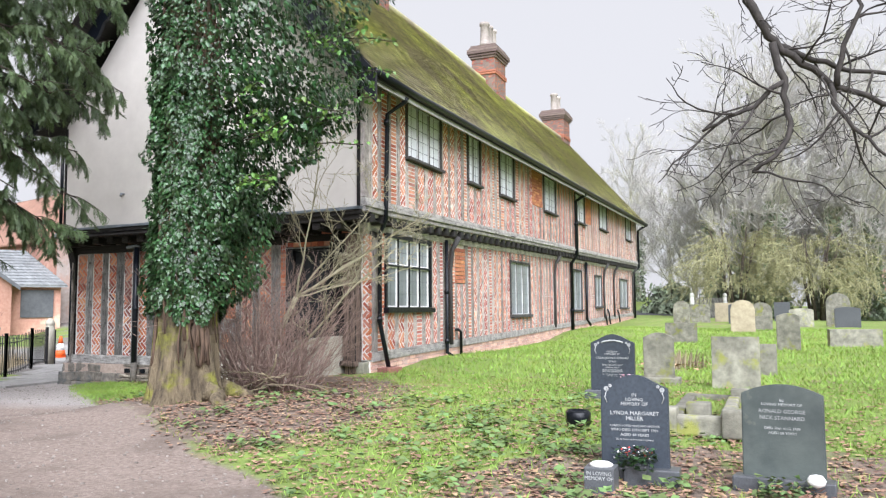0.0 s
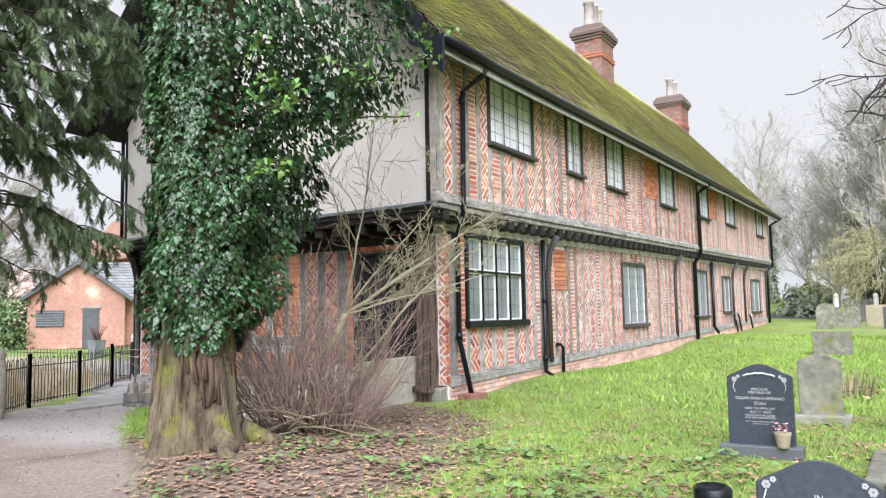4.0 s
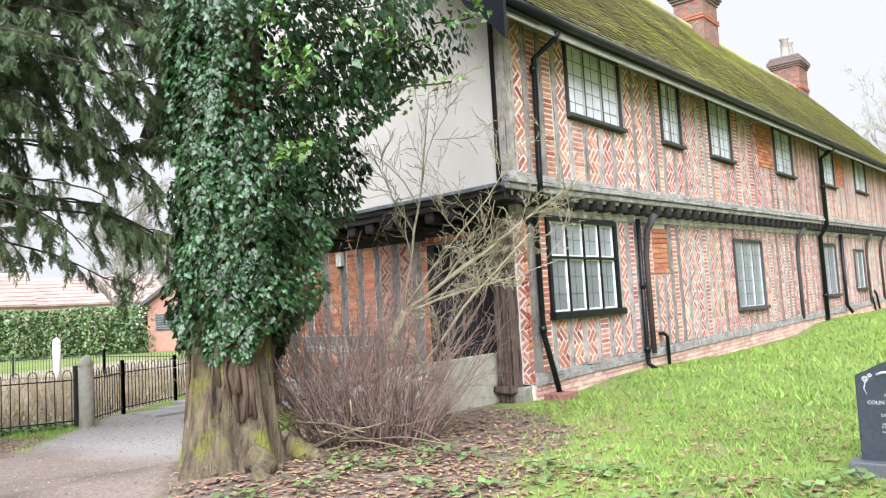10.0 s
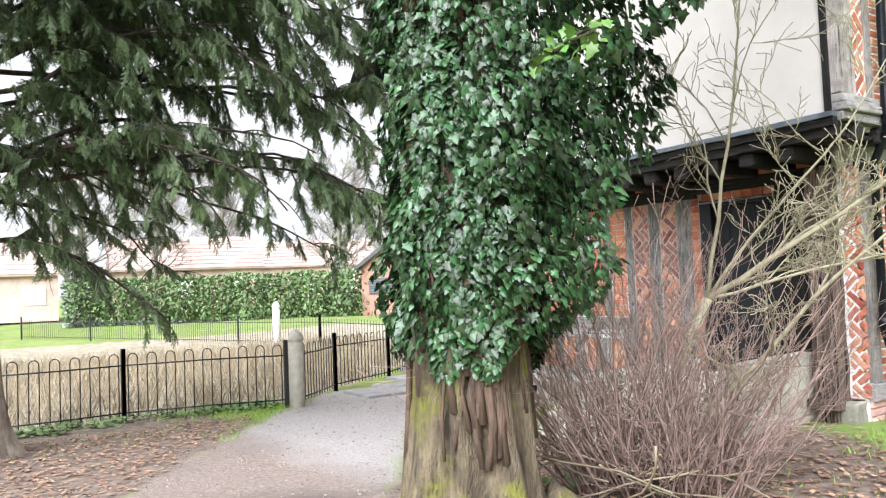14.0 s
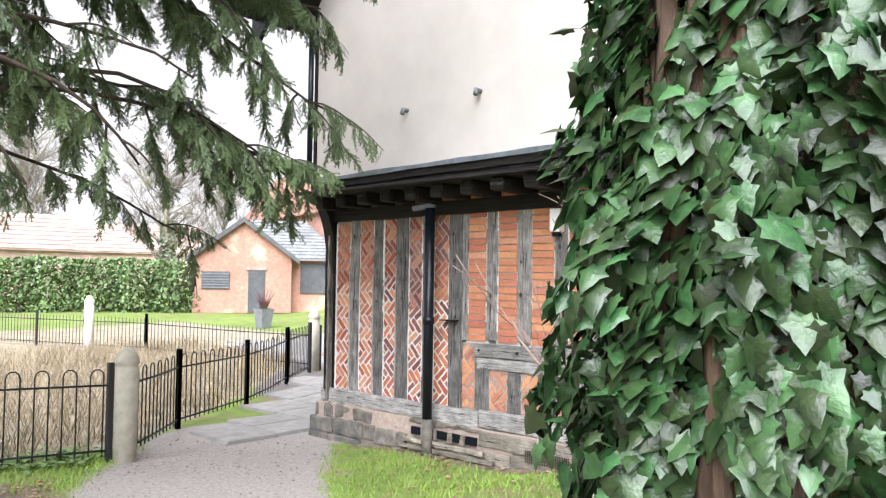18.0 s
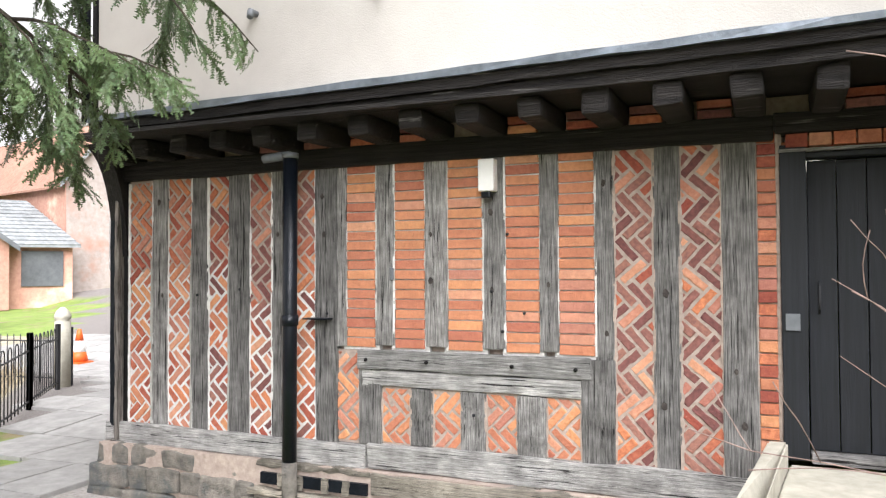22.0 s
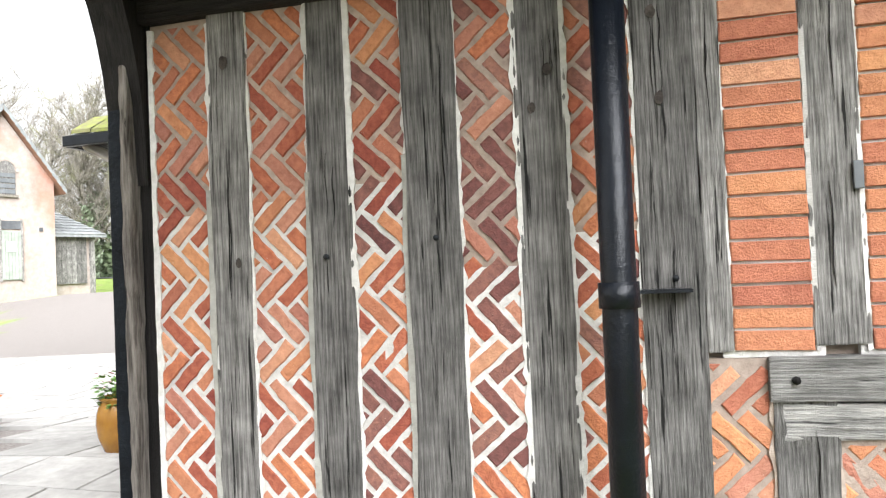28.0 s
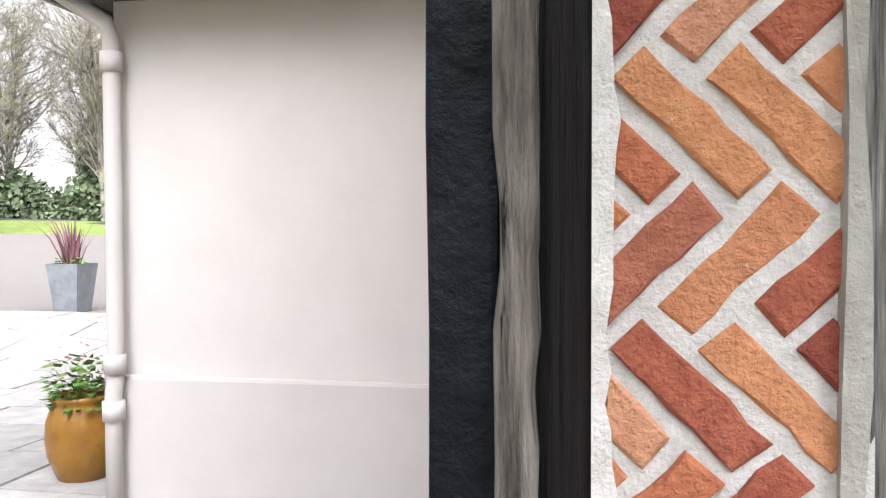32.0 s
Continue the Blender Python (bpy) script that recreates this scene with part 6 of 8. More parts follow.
wall_orange = material("distant_orange_brick", (0.46, 0.265, 0.20), (0.36, 0.19, 0.14), scale=6, rough=0.95, bump=0.4, fine=30, patch=0.2, patch_scale=0.5, third=(0.60, 0.42, 0.32), third_scale=0.5, third_from=0.58)
wall_pale = material("limewashed_brick", (0.40, 0.35, 0.315), (0.32, 0.265, 0.23), scale=5, rough=0.95, bump=0.4, fine=30, patch=0.15, patch_scale=0.6, third=(0.38, 0.215, 0.16), third_scale=0.35, third_from=0.56)
dark_panel = material("grey_louvre", (0.10, 0.105, 0.11), (0.07, 0.073, 0.078), scale=5, rough=0.7, bump=0.2)
H = local((-38.2, 26.9, 0.42), 146.8)
house = thing("brick_outbuilding", "orange brick single-storey outbuilding with a grey slate roof", "building")
gable_block("wall", H, -2.5, 2.15, 0, 7, 0, 2.75, 4.5, wall_orange, house)
slabby("door", H, 0.08, 0.88, -0.05, 0.05, 0.05, 2.05, dark_panel, house)
for k in range(5):
    slabby("arch_brick", H, -0.02 + 0.2 * k, 0.16 + 0.2 * k, -0.06, 0.05, 2.08, 2.25, wall_pale, house)
slabby("window", H, -2.1, -0.8, -0.05, 0.05, 1.15, 2.0, dark_panel, house)
for k in range(6):
    slabby("louvre", H, -2.08, -0.82, -0.08, -0.05, 1.2 + 0.13 * k, 1.26 + 0.13 * k, zinc, house)
for s in (-1, 1):
    m = -0.175
    e = m + s * 2.7
    roof_sheet("slate_covering", H, (e, -0.3, 2.6), (e, 7, 2.6), (m, 7, 4.65), (m, -0.3, 4.65), slate, house, 12, 24) if s < 0 else roof_sheet("slate_covering", H, (e, 7, 2.6), (e, -0.3, 2.6), (m, -0.3, 4.65), (m, 7, 4.65), slate, house, 12, 24)
    vs = [H(e, -0.32, 2.62), H(m, -0.32, 4.67), H(m, -0.32, 4.42), H(e, -0.32, 2.4)]
    link_mesh("barge_board", vs, [(0, 1, 2, 3)], dark_panel, house)
slabby("wing_wall", H, 2.16, 4.62, 0.8, 6.5, 0, 2.75, wall_orange, house)
slabby("wing_window", H, 2.65, 4.25, 0.72, 0.82, 0.95, 2.45, dark_panel, house)
roof_sheet("slate_covering", H, (1.7, 0.4, 2.7), (4.9, 0.4, 2.7), (3.2, 5.0, 4.9), (0.2, 5.0, 4.9), slate, house, 12, 24)
G = local(tuple(H(4.5, 2, 0.1)), 165)
barn = thing("brick_barn", "tall brick barn with limewashed gable, arched window and pantile roof", "building")
gable_block("wall", G, 0, 4.4, 0, 15, 0.3, 5.7, 8.4, wall_pale, barn)
slabby("side_wall", G, -0.06, 0.0, -0.02, 15, 0.3, 5.68, wall_orange, barn)
for s in (-1, 1):
    m, e = 2.2, 2.2 + s * 2.6
    (roof_sheet("pantile_covering", G, (e, -0.25, 5.3), (e, 15, 5.3), (m, 15, 8.6), (m, -0.25, 8.6), pantile, barn, 22, 50) if s < 0 else roof_sheet("pantile_covering", G, (e, 15, 5.3), (e, -0.25, 5.3), (m, -0.25, 8.6), (m, 15, 8.6), pantile, barn, 22, 50))
    for k in range(12):
        a, c = k / 12, (k + 0.96) / 12
        pa, pc = (e + (m - e) * a, 5.3 + 3.3 * a), (e + (m - e) * c, 5.3 + 3.3 * c)
        link_mesh("verge_tile", [G(pa[0], -0.3, pa[1] + 0.1), G(pc[0], -0.3, pc[1] + 0.1), G(pc[0], -0.3, pc[1] - 0.16), G(pa[0], -0.3, pa[1] - 0.1), G(pa[0], -0.2, pa[1] + 0.1), G(pc[0], -0.2, pc[1] + 0.1)], [(0, 1, 2, 3), (0, 4, 5, 1)], slate, barn)
window = slabby("window", G, 2.0, 2.75, -0.03, 0.05, 5.05, 6.0, oak_up, barn)
for k in range(4):
    slabby("slat", G, 2.04, 2.71, -0.05, -0.03, 5.1 + 0.22 * k, 5.26 + 0.22 * k, zinc, window)
arch = []
for k in range(9):
    a = math.pi * k / 8
    arch.append((2.375 + 0.375 * math.cos(a), 6.0 + 0.42 * math.sin(a)))
link_mesh("window_arch", [G(u, -0.03, z) for u, z in arch] + [G(u, 0.05, z) for u, z in arch], [tuple(range(9)), tuple(range(17, 8, -1))] + [(k, k + 9, k + 10, k + 1) for k in range(8)], oak_up, barn)
for k in range(9):
    a0, a1 = math.pi * k / 9, math.pi * (k + 0.9) / 9
    link_mesh("arch_brick", [G(2.375 + q * math.cos(a), -0.04, 6.0 + q * 1.1 * math.sin(a)) for q, a in ((0.39, a0), (0.52, a0), (0.52, a1), (0.39, a1))], [(0, 1, 2, 3)], wall_pale, barn)
slabby("sill", G, 1.92, 2.83, -0.1, 0.05, 4.95, 5.05, stone, barn)
sage = material("sage_paint", (0.30, 0.33, 0.28), (0.22, 0.25, 0.21), scale=5, rough=0.8, bump=0.2)
door = slabby("door", G, 2.1, 2.9, -0.05, 0.05, 1.6, 3.6, sage, barn)
for k in range(6):
    slabby("board", G, 2.11 + 0.132 * k, 2.23 + 0.132 * k, -0.07, -0.05, 1.62, 3.55, sage, door)
slabby("transom", G, 2.1, 2.9, -0.04, 0.05, 3.66, 4.0, dark_panel, barn)
slabby("frame", G, 2.03, 2.1, -0.07, 0.05, 1.55, 4.07, oak_up, barn)
slabby("frame", G, 2.9, 2.97, -0.07, 0.05, 1.55, 4.07, oak_up, barn)
slabby("notice", G, 2.3, 2.68, -0.09, -0.07, 2.75, 3.15, white_paint, barn, "small white notice with green print")
slabby("wall_vent", G, 3.7, 3.85, -0.03, 0.05, 3.6, 3.75, dark_panel, barn)
shed = thing("open_shed", "low lean-to shed with dark plank doors and a slate roof", "shed")
slabby("wall", G, 4.42, 6.6, 0.6, 5.0, 0.5, 3.6, wall_pale, shed)
for k in range(6):
    slabby("plank", G, 4.75 + 0.24 * k, 4.97 + 0.24 * k, 0.5, 0.58, 1.35, 3.45, oak_up, shed)
for u in (4.5, 6.35):
    slabby("post", G, u, u + 0.18, 0.42, 0.58, 0.8, 3.55, oak_up, shed)
roof_sheet("slate_covering", G, (4.3, 0.2, 3.5), (7.0, 0.2, 3.5), (6.4, 3.0, 4.7), (4.4, 3.0, 4.8), slate, shed, 8, 14)
# haze painted into the base colours: brick and roof paled for distance
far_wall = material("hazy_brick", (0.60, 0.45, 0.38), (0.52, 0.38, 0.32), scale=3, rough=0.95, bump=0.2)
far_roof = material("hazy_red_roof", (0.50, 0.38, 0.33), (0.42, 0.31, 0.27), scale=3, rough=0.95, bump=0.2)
for (ox, oy), hd, w, hgt in (((-62, 22), 165, 11, 3.3), ((-58, 8), 172, 9, 3.0), ((-70, 36), 155, 12, 3.6)):
    P = local((ox, oy, 0.6), hd)
    v = thing("distant_house", "hazy red brick house with a tiled roof behind the hedge", "house", group="houses behind the hedge")
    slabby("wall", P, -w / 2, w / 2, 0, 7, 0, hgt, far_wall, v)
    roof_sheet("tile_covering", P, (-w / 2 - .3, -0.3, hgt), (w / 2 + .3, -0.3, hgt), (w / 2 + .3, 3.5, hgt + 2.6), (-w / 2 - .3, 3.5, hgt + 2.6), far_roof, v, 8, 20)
    for k in range(3):
        slabby("window", P, -w / 2 + 1 + k * w / 3, -w / 2 + 2.3 + k * w / 3, -0.05, 0.05, hgt * 0.35, hgt * 0.75, white_paint, v)
P = local((11, 78, 1.2), 80)
v = thing("distant_house", "hazy brick house beyond the churchyard trees", "house")
slabby("wall", P, -2, 5, 0, 6, 0, 5, wall_orange, v)
roof_sheet("tile_covering", P, (-2.3, -0.3, 5), (5.3, -0.3, 5), (5.3, 3, 7.6), (-2.3, 3, 7.6), far_roof, v, 8, 16)
slabby("extension", P, 5, 13, -1, 4, 0, 2.6, wall_orange, v)
roof_sheet("tile_covering", P, (4.8, -1.3, 2.5), (13.2, -1.3, 2.5), (13.2, 1.5, 3.6), (4.8, 1.5, 3.6), slate, v, 6, 16)
fence_far = thing("board_fence", "dark board fence between the white posts", "fence")
for k in range(14):
    block("board", -3.7 + 0.115 * k, -3.6 + 0.115 * k, 45.1 + 0.04 * k, 45.13 + 0.04 * k, low(-3, 45), low(-3, 45) + 1.1, oak_up, fence_far)


# ---- plants ----
def raw_mesh(name, verts, faces, mat, parent=None, smooth=False):
    """A large joined mesh from arrays of vertices and equal-sided faces."""
    verts, faces = np.asarray(verts, np.float32), np.asarray(faces, np.int32)
    me = bpy.data.meshes.new(name)
    n, k = faces.shape
    me.vertices.add(len(verts))
    me.vertices.foreach_set("co", verts.ravel())
    me.loops.add(n * k)
    me.loops.foreach_set("vertex_index", faces.ravel())
    me.polygons.add(n)
    me.polygons.foreach_set("loop_start", np.arange(0, n * k, k, dtype=np.int32))
    me.polygons.foreach_set("loop_total", np.full(n, k, np.int32))
    if smooth:
        me.polygons.foreach_set("use_smooth", np.ones(n, bool))
    me.update(calc_edges=True)
    me.validate()
    me.materials.append(mat)
    ob = new(name, me)
    if parent:
        ob.parent = parent
    return ob


class Wood:
    """Collects tapered limbs into one mesh."""

    def __init__(self):
        self.v, self.f = [], []

    def limb(self, pts, radii, sides=5):
        v, f = tube(pts, radii, sides)
        n = len(self.v)
        self.v += v
        self.f += [tuple(i + n for i in q) for q in f]

    def link(self, name, mat, parent, label=""):
        return link_mesh(name, self.v, self.f, mat, parent, label, smooth=True)


def wander(start, heading, length, steps, r, bend=0.25, pull=(0, 0, 0)):
    """A crooked run of points from start along heading; pull bends it on the way."""
    p, d = Vector(start), Vector(heading).normalized()
    out = [p.copy()]
    for _ in range(steps):
        d = (d + Vector((r.uniform(-bend, bend), r.uniform(-bend, bend), r.uniform(-bend, bend))) + Vector(pull)).normalized()
        p = p + d * (length / steps)
        out.append(p.copy())
    return out


def sprout(wood, pts, radius, depth, r, spread=0.9, per=4, shrink=0.55, bend=0.22, pull=(0, 0, 0.03), thin=0.004, sides=(6, 5, 4, 3, 3)):
    """A limb with forking twigs, down to depth."""
    n = len(pts)
    wood.limb(pts, [max(thin, radius * (1 - 0.75 * i / (n - 1))) for i in range(n)], sides[0])
    if depth == 0:
        return
    length = sum((pts[i + 1] - pts[i]).length for i in range(n - 1))
    for k in range(per):
        i = min(n - 2, 1 + int((n - 2) * (k + r.random()) / per))
        base, d = pts[i], (pts[i + 1] - pts[i]).normalized()
        side = Vector((r.uniform(-1, 1), r.uniform(-1, 1), r.uniform(-0.6, 0.9))).normalized()
        go = (d + side * spread).normalized()
        sub = length * shrink * r.uniform(0.6, 1.2)
        rad = max(thin, radius * (1 - 0.75 * i / (n - 1)) * 0.6)
        sprout(wood, wander(base, go, sub, max(3, n - 2), r, bend, pull), rad, depth - 1, r, spread, per, shrink, bend, pull, thin, sides[1:])


# -- ivy-clad tree --
TX, TY = -6.36, 7.22
tz = low(TX, TY) - 0.12
tree = thing("ivy_clad_tree", "old tree with a flared mossy trunk wrapped in dark glossy ivy", "tree", at=(0, 0, 0))
r = random.Random(21)
verts, faces = [], []
SIDES, RINGS = 48, 46
for i in range(RINGS):
    h = 9.0 * (i / (RINGS - 1)) ** 1.6
    for k in range(SIDES):
        th = 2 * math.pi * k / SIDES
        flare = math.exp(-h / 0.42)
        lobes = 0.5 + 0.5 * math.cos(5 * th + 0.7) * 0.75 + 0.25 * math.cos(3 * th - 1.1)
        rad = 0.315 * (1 - 0.04 * h) + flare * (0.09 + 0.18 * max(0, lobes)) + 0.028 * math.cos(9 * th + 1.3 * math.sin(h)) + 0.02 * math.sin(14 * th + h)
        rad *= 1 + 0.05 * noise.noise(Vector((3 * math.cos(th), 3 * math.sin(th), h * 1.5)))
        verts.append((TX + rad * math.cos(th), TY + rad * math.sin(th), tz + h))
for i in range(RINGS - 1):
    for k in range(SIDES):
        k2 = (k + 1) % SIDES
        faces.append((i * SIDES + k, i * SIDES + k2, (i + 1) * SIDES + k2, (i + 1) * SIDES + k))
link_mesh("trunk", verts, faces, bark, tree, "mossy fluted trunk", smooth=True)
for th0, reach in ((-0.25, 0.45), (0.9, 0.5), (2.6, 0.3)):
    pts = []
    for k in range(7):
        d = 0.42 + reach * k / 6
        a = th0 + 0.12 * math.sin(k * 1.3 + th0)
        x, y = TX + d * math.cos(a), TY + d * math.sin(a)
        pts.append((x, y, low(x, y) + 0.13 * (1 - k / 6) ** 1.5 - 0.01))
    pipe("root", pts, [0.12 * (1 - k / 8) for k in range(7)], bark, tree, sides=9)
vines = Wood()
for k in range(70):
    th = r.uniform(0, 2 * math.pi) if k < 40 else r.gauss(-0.28, 0.22)
    h, pts = r.uniform(0.5, 1.3), []
    while h < r.uniform(3.5, 7.0):
        th += r.uniform(-0.14, 0.14)
        rad = 0.325 + 0.17 * math.exp(-h / 0.42)
        pts.append(Vector((TX + rad * math.cos(th), TY + rad * math.sin(th), tz + h)))
        h += 0.22
    if len(pts) > 3:
        vines.limb(pts, [0.018 * r.uniform(0.5, 1.5)] * len(pts), 5)
tagged(vines.link("ivy_growth", material("brown_ivy_stems", (0.16, 0.105, 0.07), (0.06, 0.04, 0.028), scale=9, stretch=(3, 3, 0.6), rough=0.95, bump=0.8, fine=30), tree), kind="stuff")

LEAF = [(0.0, 0.0), (0.24, -0.17), (0.30, 0.08), (0.5, 0.20), (0.30, 0.40), (0.24, 0.62), (0.0, 1.0), (-0.24, 0.62), (-0.30, 0.40), (-0.5, 0.20), (-0.30, 0.08), (-0.24, -0.17)]


def leaf_arrays(places, normals, downs, sizes, r_):
    """Lobed ivy leaves, a little cupped: place, facing, tip direction and size for each."""
    base = np.array(LEAF)
    nb = len(base)
    out_v, out_f = [], []
    for p, nrm, dn, s in zip(places, normals, downs, sizes):
        ax = dn.cross(nrm).normalized()
        ay = nrm.cross(ax).normalized()
        cup = r_.uniform(0.05, 0.2)
        n0 = len(out_v)
        out_v.append(p + ay * (0.36 * s) + nrm * (cup * 0.5 * s))
        for u, v in base:
            out_v.append(p + ax * (u * s) + ay * (v * s) - nrm * (cup * s * (abs(u) * 1.2 + (v - 0.36) ** 2)))
        for k in range(nb):
            out_f.append((n0, n0 + 1 + k, n0 + 1 + (k + 1) % nb))
    return out_v, out_f


THETA = radians(36)


def ivy_radius(h, th):
    near = max(0.0, math.cos(th - THETA))
    grow = float(np.interp(h, (0.9, 1.7, 2.3, 3.1, 3.9, 4.8, 7.0), (0.08, 0.36, 0.62, 0.95, 1.5, 1.62, 1.4)))
    c, s_ = math.cos(th), math.sin(th)
    side = near ** 1.6 * grow * (1 + 0.45 * noise.noise(Vector((th * 2.4, h * 1.5, 2.0))))
    clumps = 0.2 * noise.noise(Vector((c * 2.1, s_ * 2.1, h * 1.7))) + 0.14 * noise.noise(Vector((c * 4.6, s_ * 4.6, h * 3.9)))
    return max(0.345, 0.36 + clumps * (0.8 + side) + side + 0.10 * min(1, h / 6))


r = random.Random(33)
places, normals, downs, sizes = [], [], [], []
for k in range(68000):
    h = r.uniform(0.9, 7.2) if k % 3 else r.uniform(1.0, 4.0)
    th = r.uniform(0, 2 * math.pi)
    if h < 1.12 + 0.16 * math.sin(th * 3 + 0.5) + 0.1 * math.sin(7 * th):
        continue
    R = ivy_radius(h, th)
    if r.random() > (0.62 + 0.38 * min(1.0, (R / 1.6) ** 1.5)):
        continue
    rad = R * (1 - (0.28 if R < 0.8 else 0.55) * r.random() ** 2.2)
    hole = noise.noise(Vector((math.cos(th) * 2.6, math.sin(th) * 2.6, h * 1.3 + 7)))
    seam = math.exp(-((th - (2 * math.pi if th > math.pi else 0) + 0.28 - 0.16 * math.sin(1.4 * h)) / 0.17) ** 2) * (1.2 < h < 6)
    if hole + 0.3 * seam > 0.36 and r.random() < 0.9:
        rad = R * r.uniform(0.5, 0.75) if R > 0.7 else 0.37
        if r.random() < 0.55:
            continue
    out = Vector((math.cos(th), math.sin(th), 0))
    tuft_n = Vector([noise.noise(Vector((math.cos(th) * 5 + q, math.sin(th) * 5, h * 4))) for q in (0, 9, 18)])
    places.append(Vector((TX, TY, tz + h)) + out * (rad + 0.05 * noise.noise(Vector((math.cos(th) * 9, math.sin(th) * 9, h * 8)))))
    normals.append((out + 0.9 * tuft_n + Vector((r.uniform(-0.7, 0.7), r.uniform(-0.7, 0.7), r.uniform(-0.3, 1.0)))).normalized())
    downs.append((Vector((r.uniform(-0.7, 0.7), r.uniform(-0.7, 0.7), -0.9)) + 0.3 * out).normalized())
    sizes.append(r.uniform(0.03, 0.062) * (1.35 if R > 0.95 else 1.0) * (1.2 if r.random() < 0.2 else 1.0))
near_band = [i for i, p in enumerate(places) if p.z < 2.75 and p.y < TY - 0.25][:290]
pick = set(near_band)
rest = [i for i in range(len(places)) if i not in pick]
v, f = leaf_arrays([places[i] for i in rest], [normals[i] for i in rest], [downs[i] for i in rest], [sizes[i] for i in rest], r)
tagged(raw_mesh("ivy_leaves", v, f, ivy_green, tree), "dense glossy ivy foliage", kind="stuff")
lv, lf = leaf_arrays([Vector((0, 0, 0))], [Vector((0, 0, 1))], [Vector((0, 1, 0))], [1.0], r)
leaf_mesh = raw_mesh("leaf", lv, lf, ivy_green, tree)
for q, i in enumerate(near_band):
    ob = leaf_mesh if q == 0 else new("leaf", leaf_mesh.data)
    ob.parent = tree
    ax = downs[i].cross(normals[i]).normalized()
    ay = normals[i].cross(ax).normalized()
    m = Matrix((ax, ay, normals[i])).transposed().to_4x4()
    ob.matrix_basis = Matrix.Translation(places[i]) @ m @ Matrix.Scale(sizes[i], 4)
# ivy shoots reaching out
shoots = Wood()
places, normals, downs, sizes = [], [], [], []
for k in range(46):
    h, th = r.uniform(2.4, 6.0), THETA + r.uniform(-1.2, 1.2)
    R = ivy_radius(h, th) * 0.9
    a = Vector((TX + R * math.cos(th), TY + R * math.sin(th), tz + h))
    pts = wander(a, (math.cos(th), math.sin(th), r.uniform(-0.1, 0.5)), r.uniform(0.35, 0.9), 6, r, 0.25, (0, 0, -0.03))
    shoots.limb(pts, [0.008] * len(pts), 4)
    for p in pts[1:]:
        for _ in range(5):
            places.append(p + Vector((r.uniform(-.07, .07), r.uniform(-.07, .07), r.uniform(-.07, .07))))
            normals.append(Vector((r.uniform(-1, 1), r.uniform(-1, 0.6), r.uniform(0, 1))).normalized())
            downs.append(Vector((r.uniform(-0.6, 0.6), r.uniform(-0.6, 0.6), -0.8)).normalized())
            sizes.append(r.uniform(0.035, 0.075))
tagged(shoots.link("ivy_growth", dark_bark, tree), kind="stuff")
v, f = leaf_arrays(places, normals, downs, sizes, r)
shoot_leaf = island_vary(material("young_ivy_leaf", (0.14, 0.26, 0.05), (0.07, 0.15, 0.035), scale=14, rough=0.35, bump=0.15, fine=60), 0.35, 0.02)
tagged(raw_mesh("young_ivy_leaves", v, f, shoot_leaf, tree), "light green young ivy leaves", kind="stuff")

# -- bare elder and thicket between the tree and the ramp --
elder = thing("bare_elder", "bare winter elder with green-brown stems and pale twigs", "shrub")
r = random.Random(5)
w = Wood()
fork = Vector((-6.12, 9.15, 1.8))
main = [Vector((-6.5, 8.82, 0.45)), Vector((-6.42, 8.92, 0.9)), Vector((-6.27, 9.04, 1.4)), fork]
pipe("stem", main, [0.05, 0.044, 0.04, 0.036], twig_bark, elder, sides=9)
for go, length, rad in (((0.02, 0.12, 1), 2.5, 0.017), ((0.8, 0.5, 0.55), 2.3, 0.024), ((0.9, 0.3, 0.25), 1.7, 0.013), ((0.45, 0.3, 0.85), 2.2, 0.013), ((0.6, 0.9, 0.45), 1.6, 0.011)):
    w = Wood()
    sprout(w, wander(fork, go, length, 9, r, 0.13, (0, 0, 0.02)), rad, 3, r, 0.95, 6, 0.42, 0.3, (0, 0, 0.03), 0.0032, (7, 4, 3, 3))
    w.link("branch", twig_bark, elder)
w = Wood()
sprout(w, wander((-6.43, 8.88, 0.8), (0.75, 0.45, 0.75), 2.5, 10, r, 0.1), 0.024, 3, r, 0.95, 6, 0.4, 0.3, (0, 0, 0.03), 0.0032, (7, 4, 3, 3))
w.link("branch", twig_bark, elder)
thicket = thing("bare_thicket", "thicket of thin brown bare stems at the foot of the gable", "shrub")
w = Wood()
for k in range(210):
    a, d = r.uniform(0, 2 * math.pi), 0.75 * math.sqrt(r.random())
    x, y = -6.3 + 0.75 * d * math.cos(a), 8.75 + 0.85 * d * math.sin(a)
    go = (0.5 * math.cos(a) * d + r.uniform(-.35, .45), 0.6 * math.sin(a) * d + r.uniform(-.35, .25), 0.9)
    L = 0.55 + 1.45 * r.random() ** 1.3
    pts = wander((x, y, low(x, y) - 0.03), go, L, 6, r, 0.15, (0, 0, -0.01))
    sprout(w, pts, r.uniform(0.005, 0.011), 2, r, 0.8, 4, 0.42, 0.2, (0, 0, 0.02), 0.002, (4, 3, 3))
tagged(w.link("stem_mass", twig_brown, thicket), kind="stuff")
w = Wood()
for k in range(40):
    x, y = -6.3 + r.uniform(-0.8, 0.8), 8.35 + r.uniform(-0.5, 0.5)
    w.limb(wander((x, y, low(x, y) + r.uniform(0.02, 0.3)), (r.uniform(-1, 1), r.uniform(-1, 0.6), r.uniform(-0.1, 0.25)), r.uniform(0.4, 1.0), 5, r, 0.2), [0.007] * 6, 4)
tagged(w.link("stick_litter", dry_grass, thicket, "pale fallen sticks"), kind="stuff")

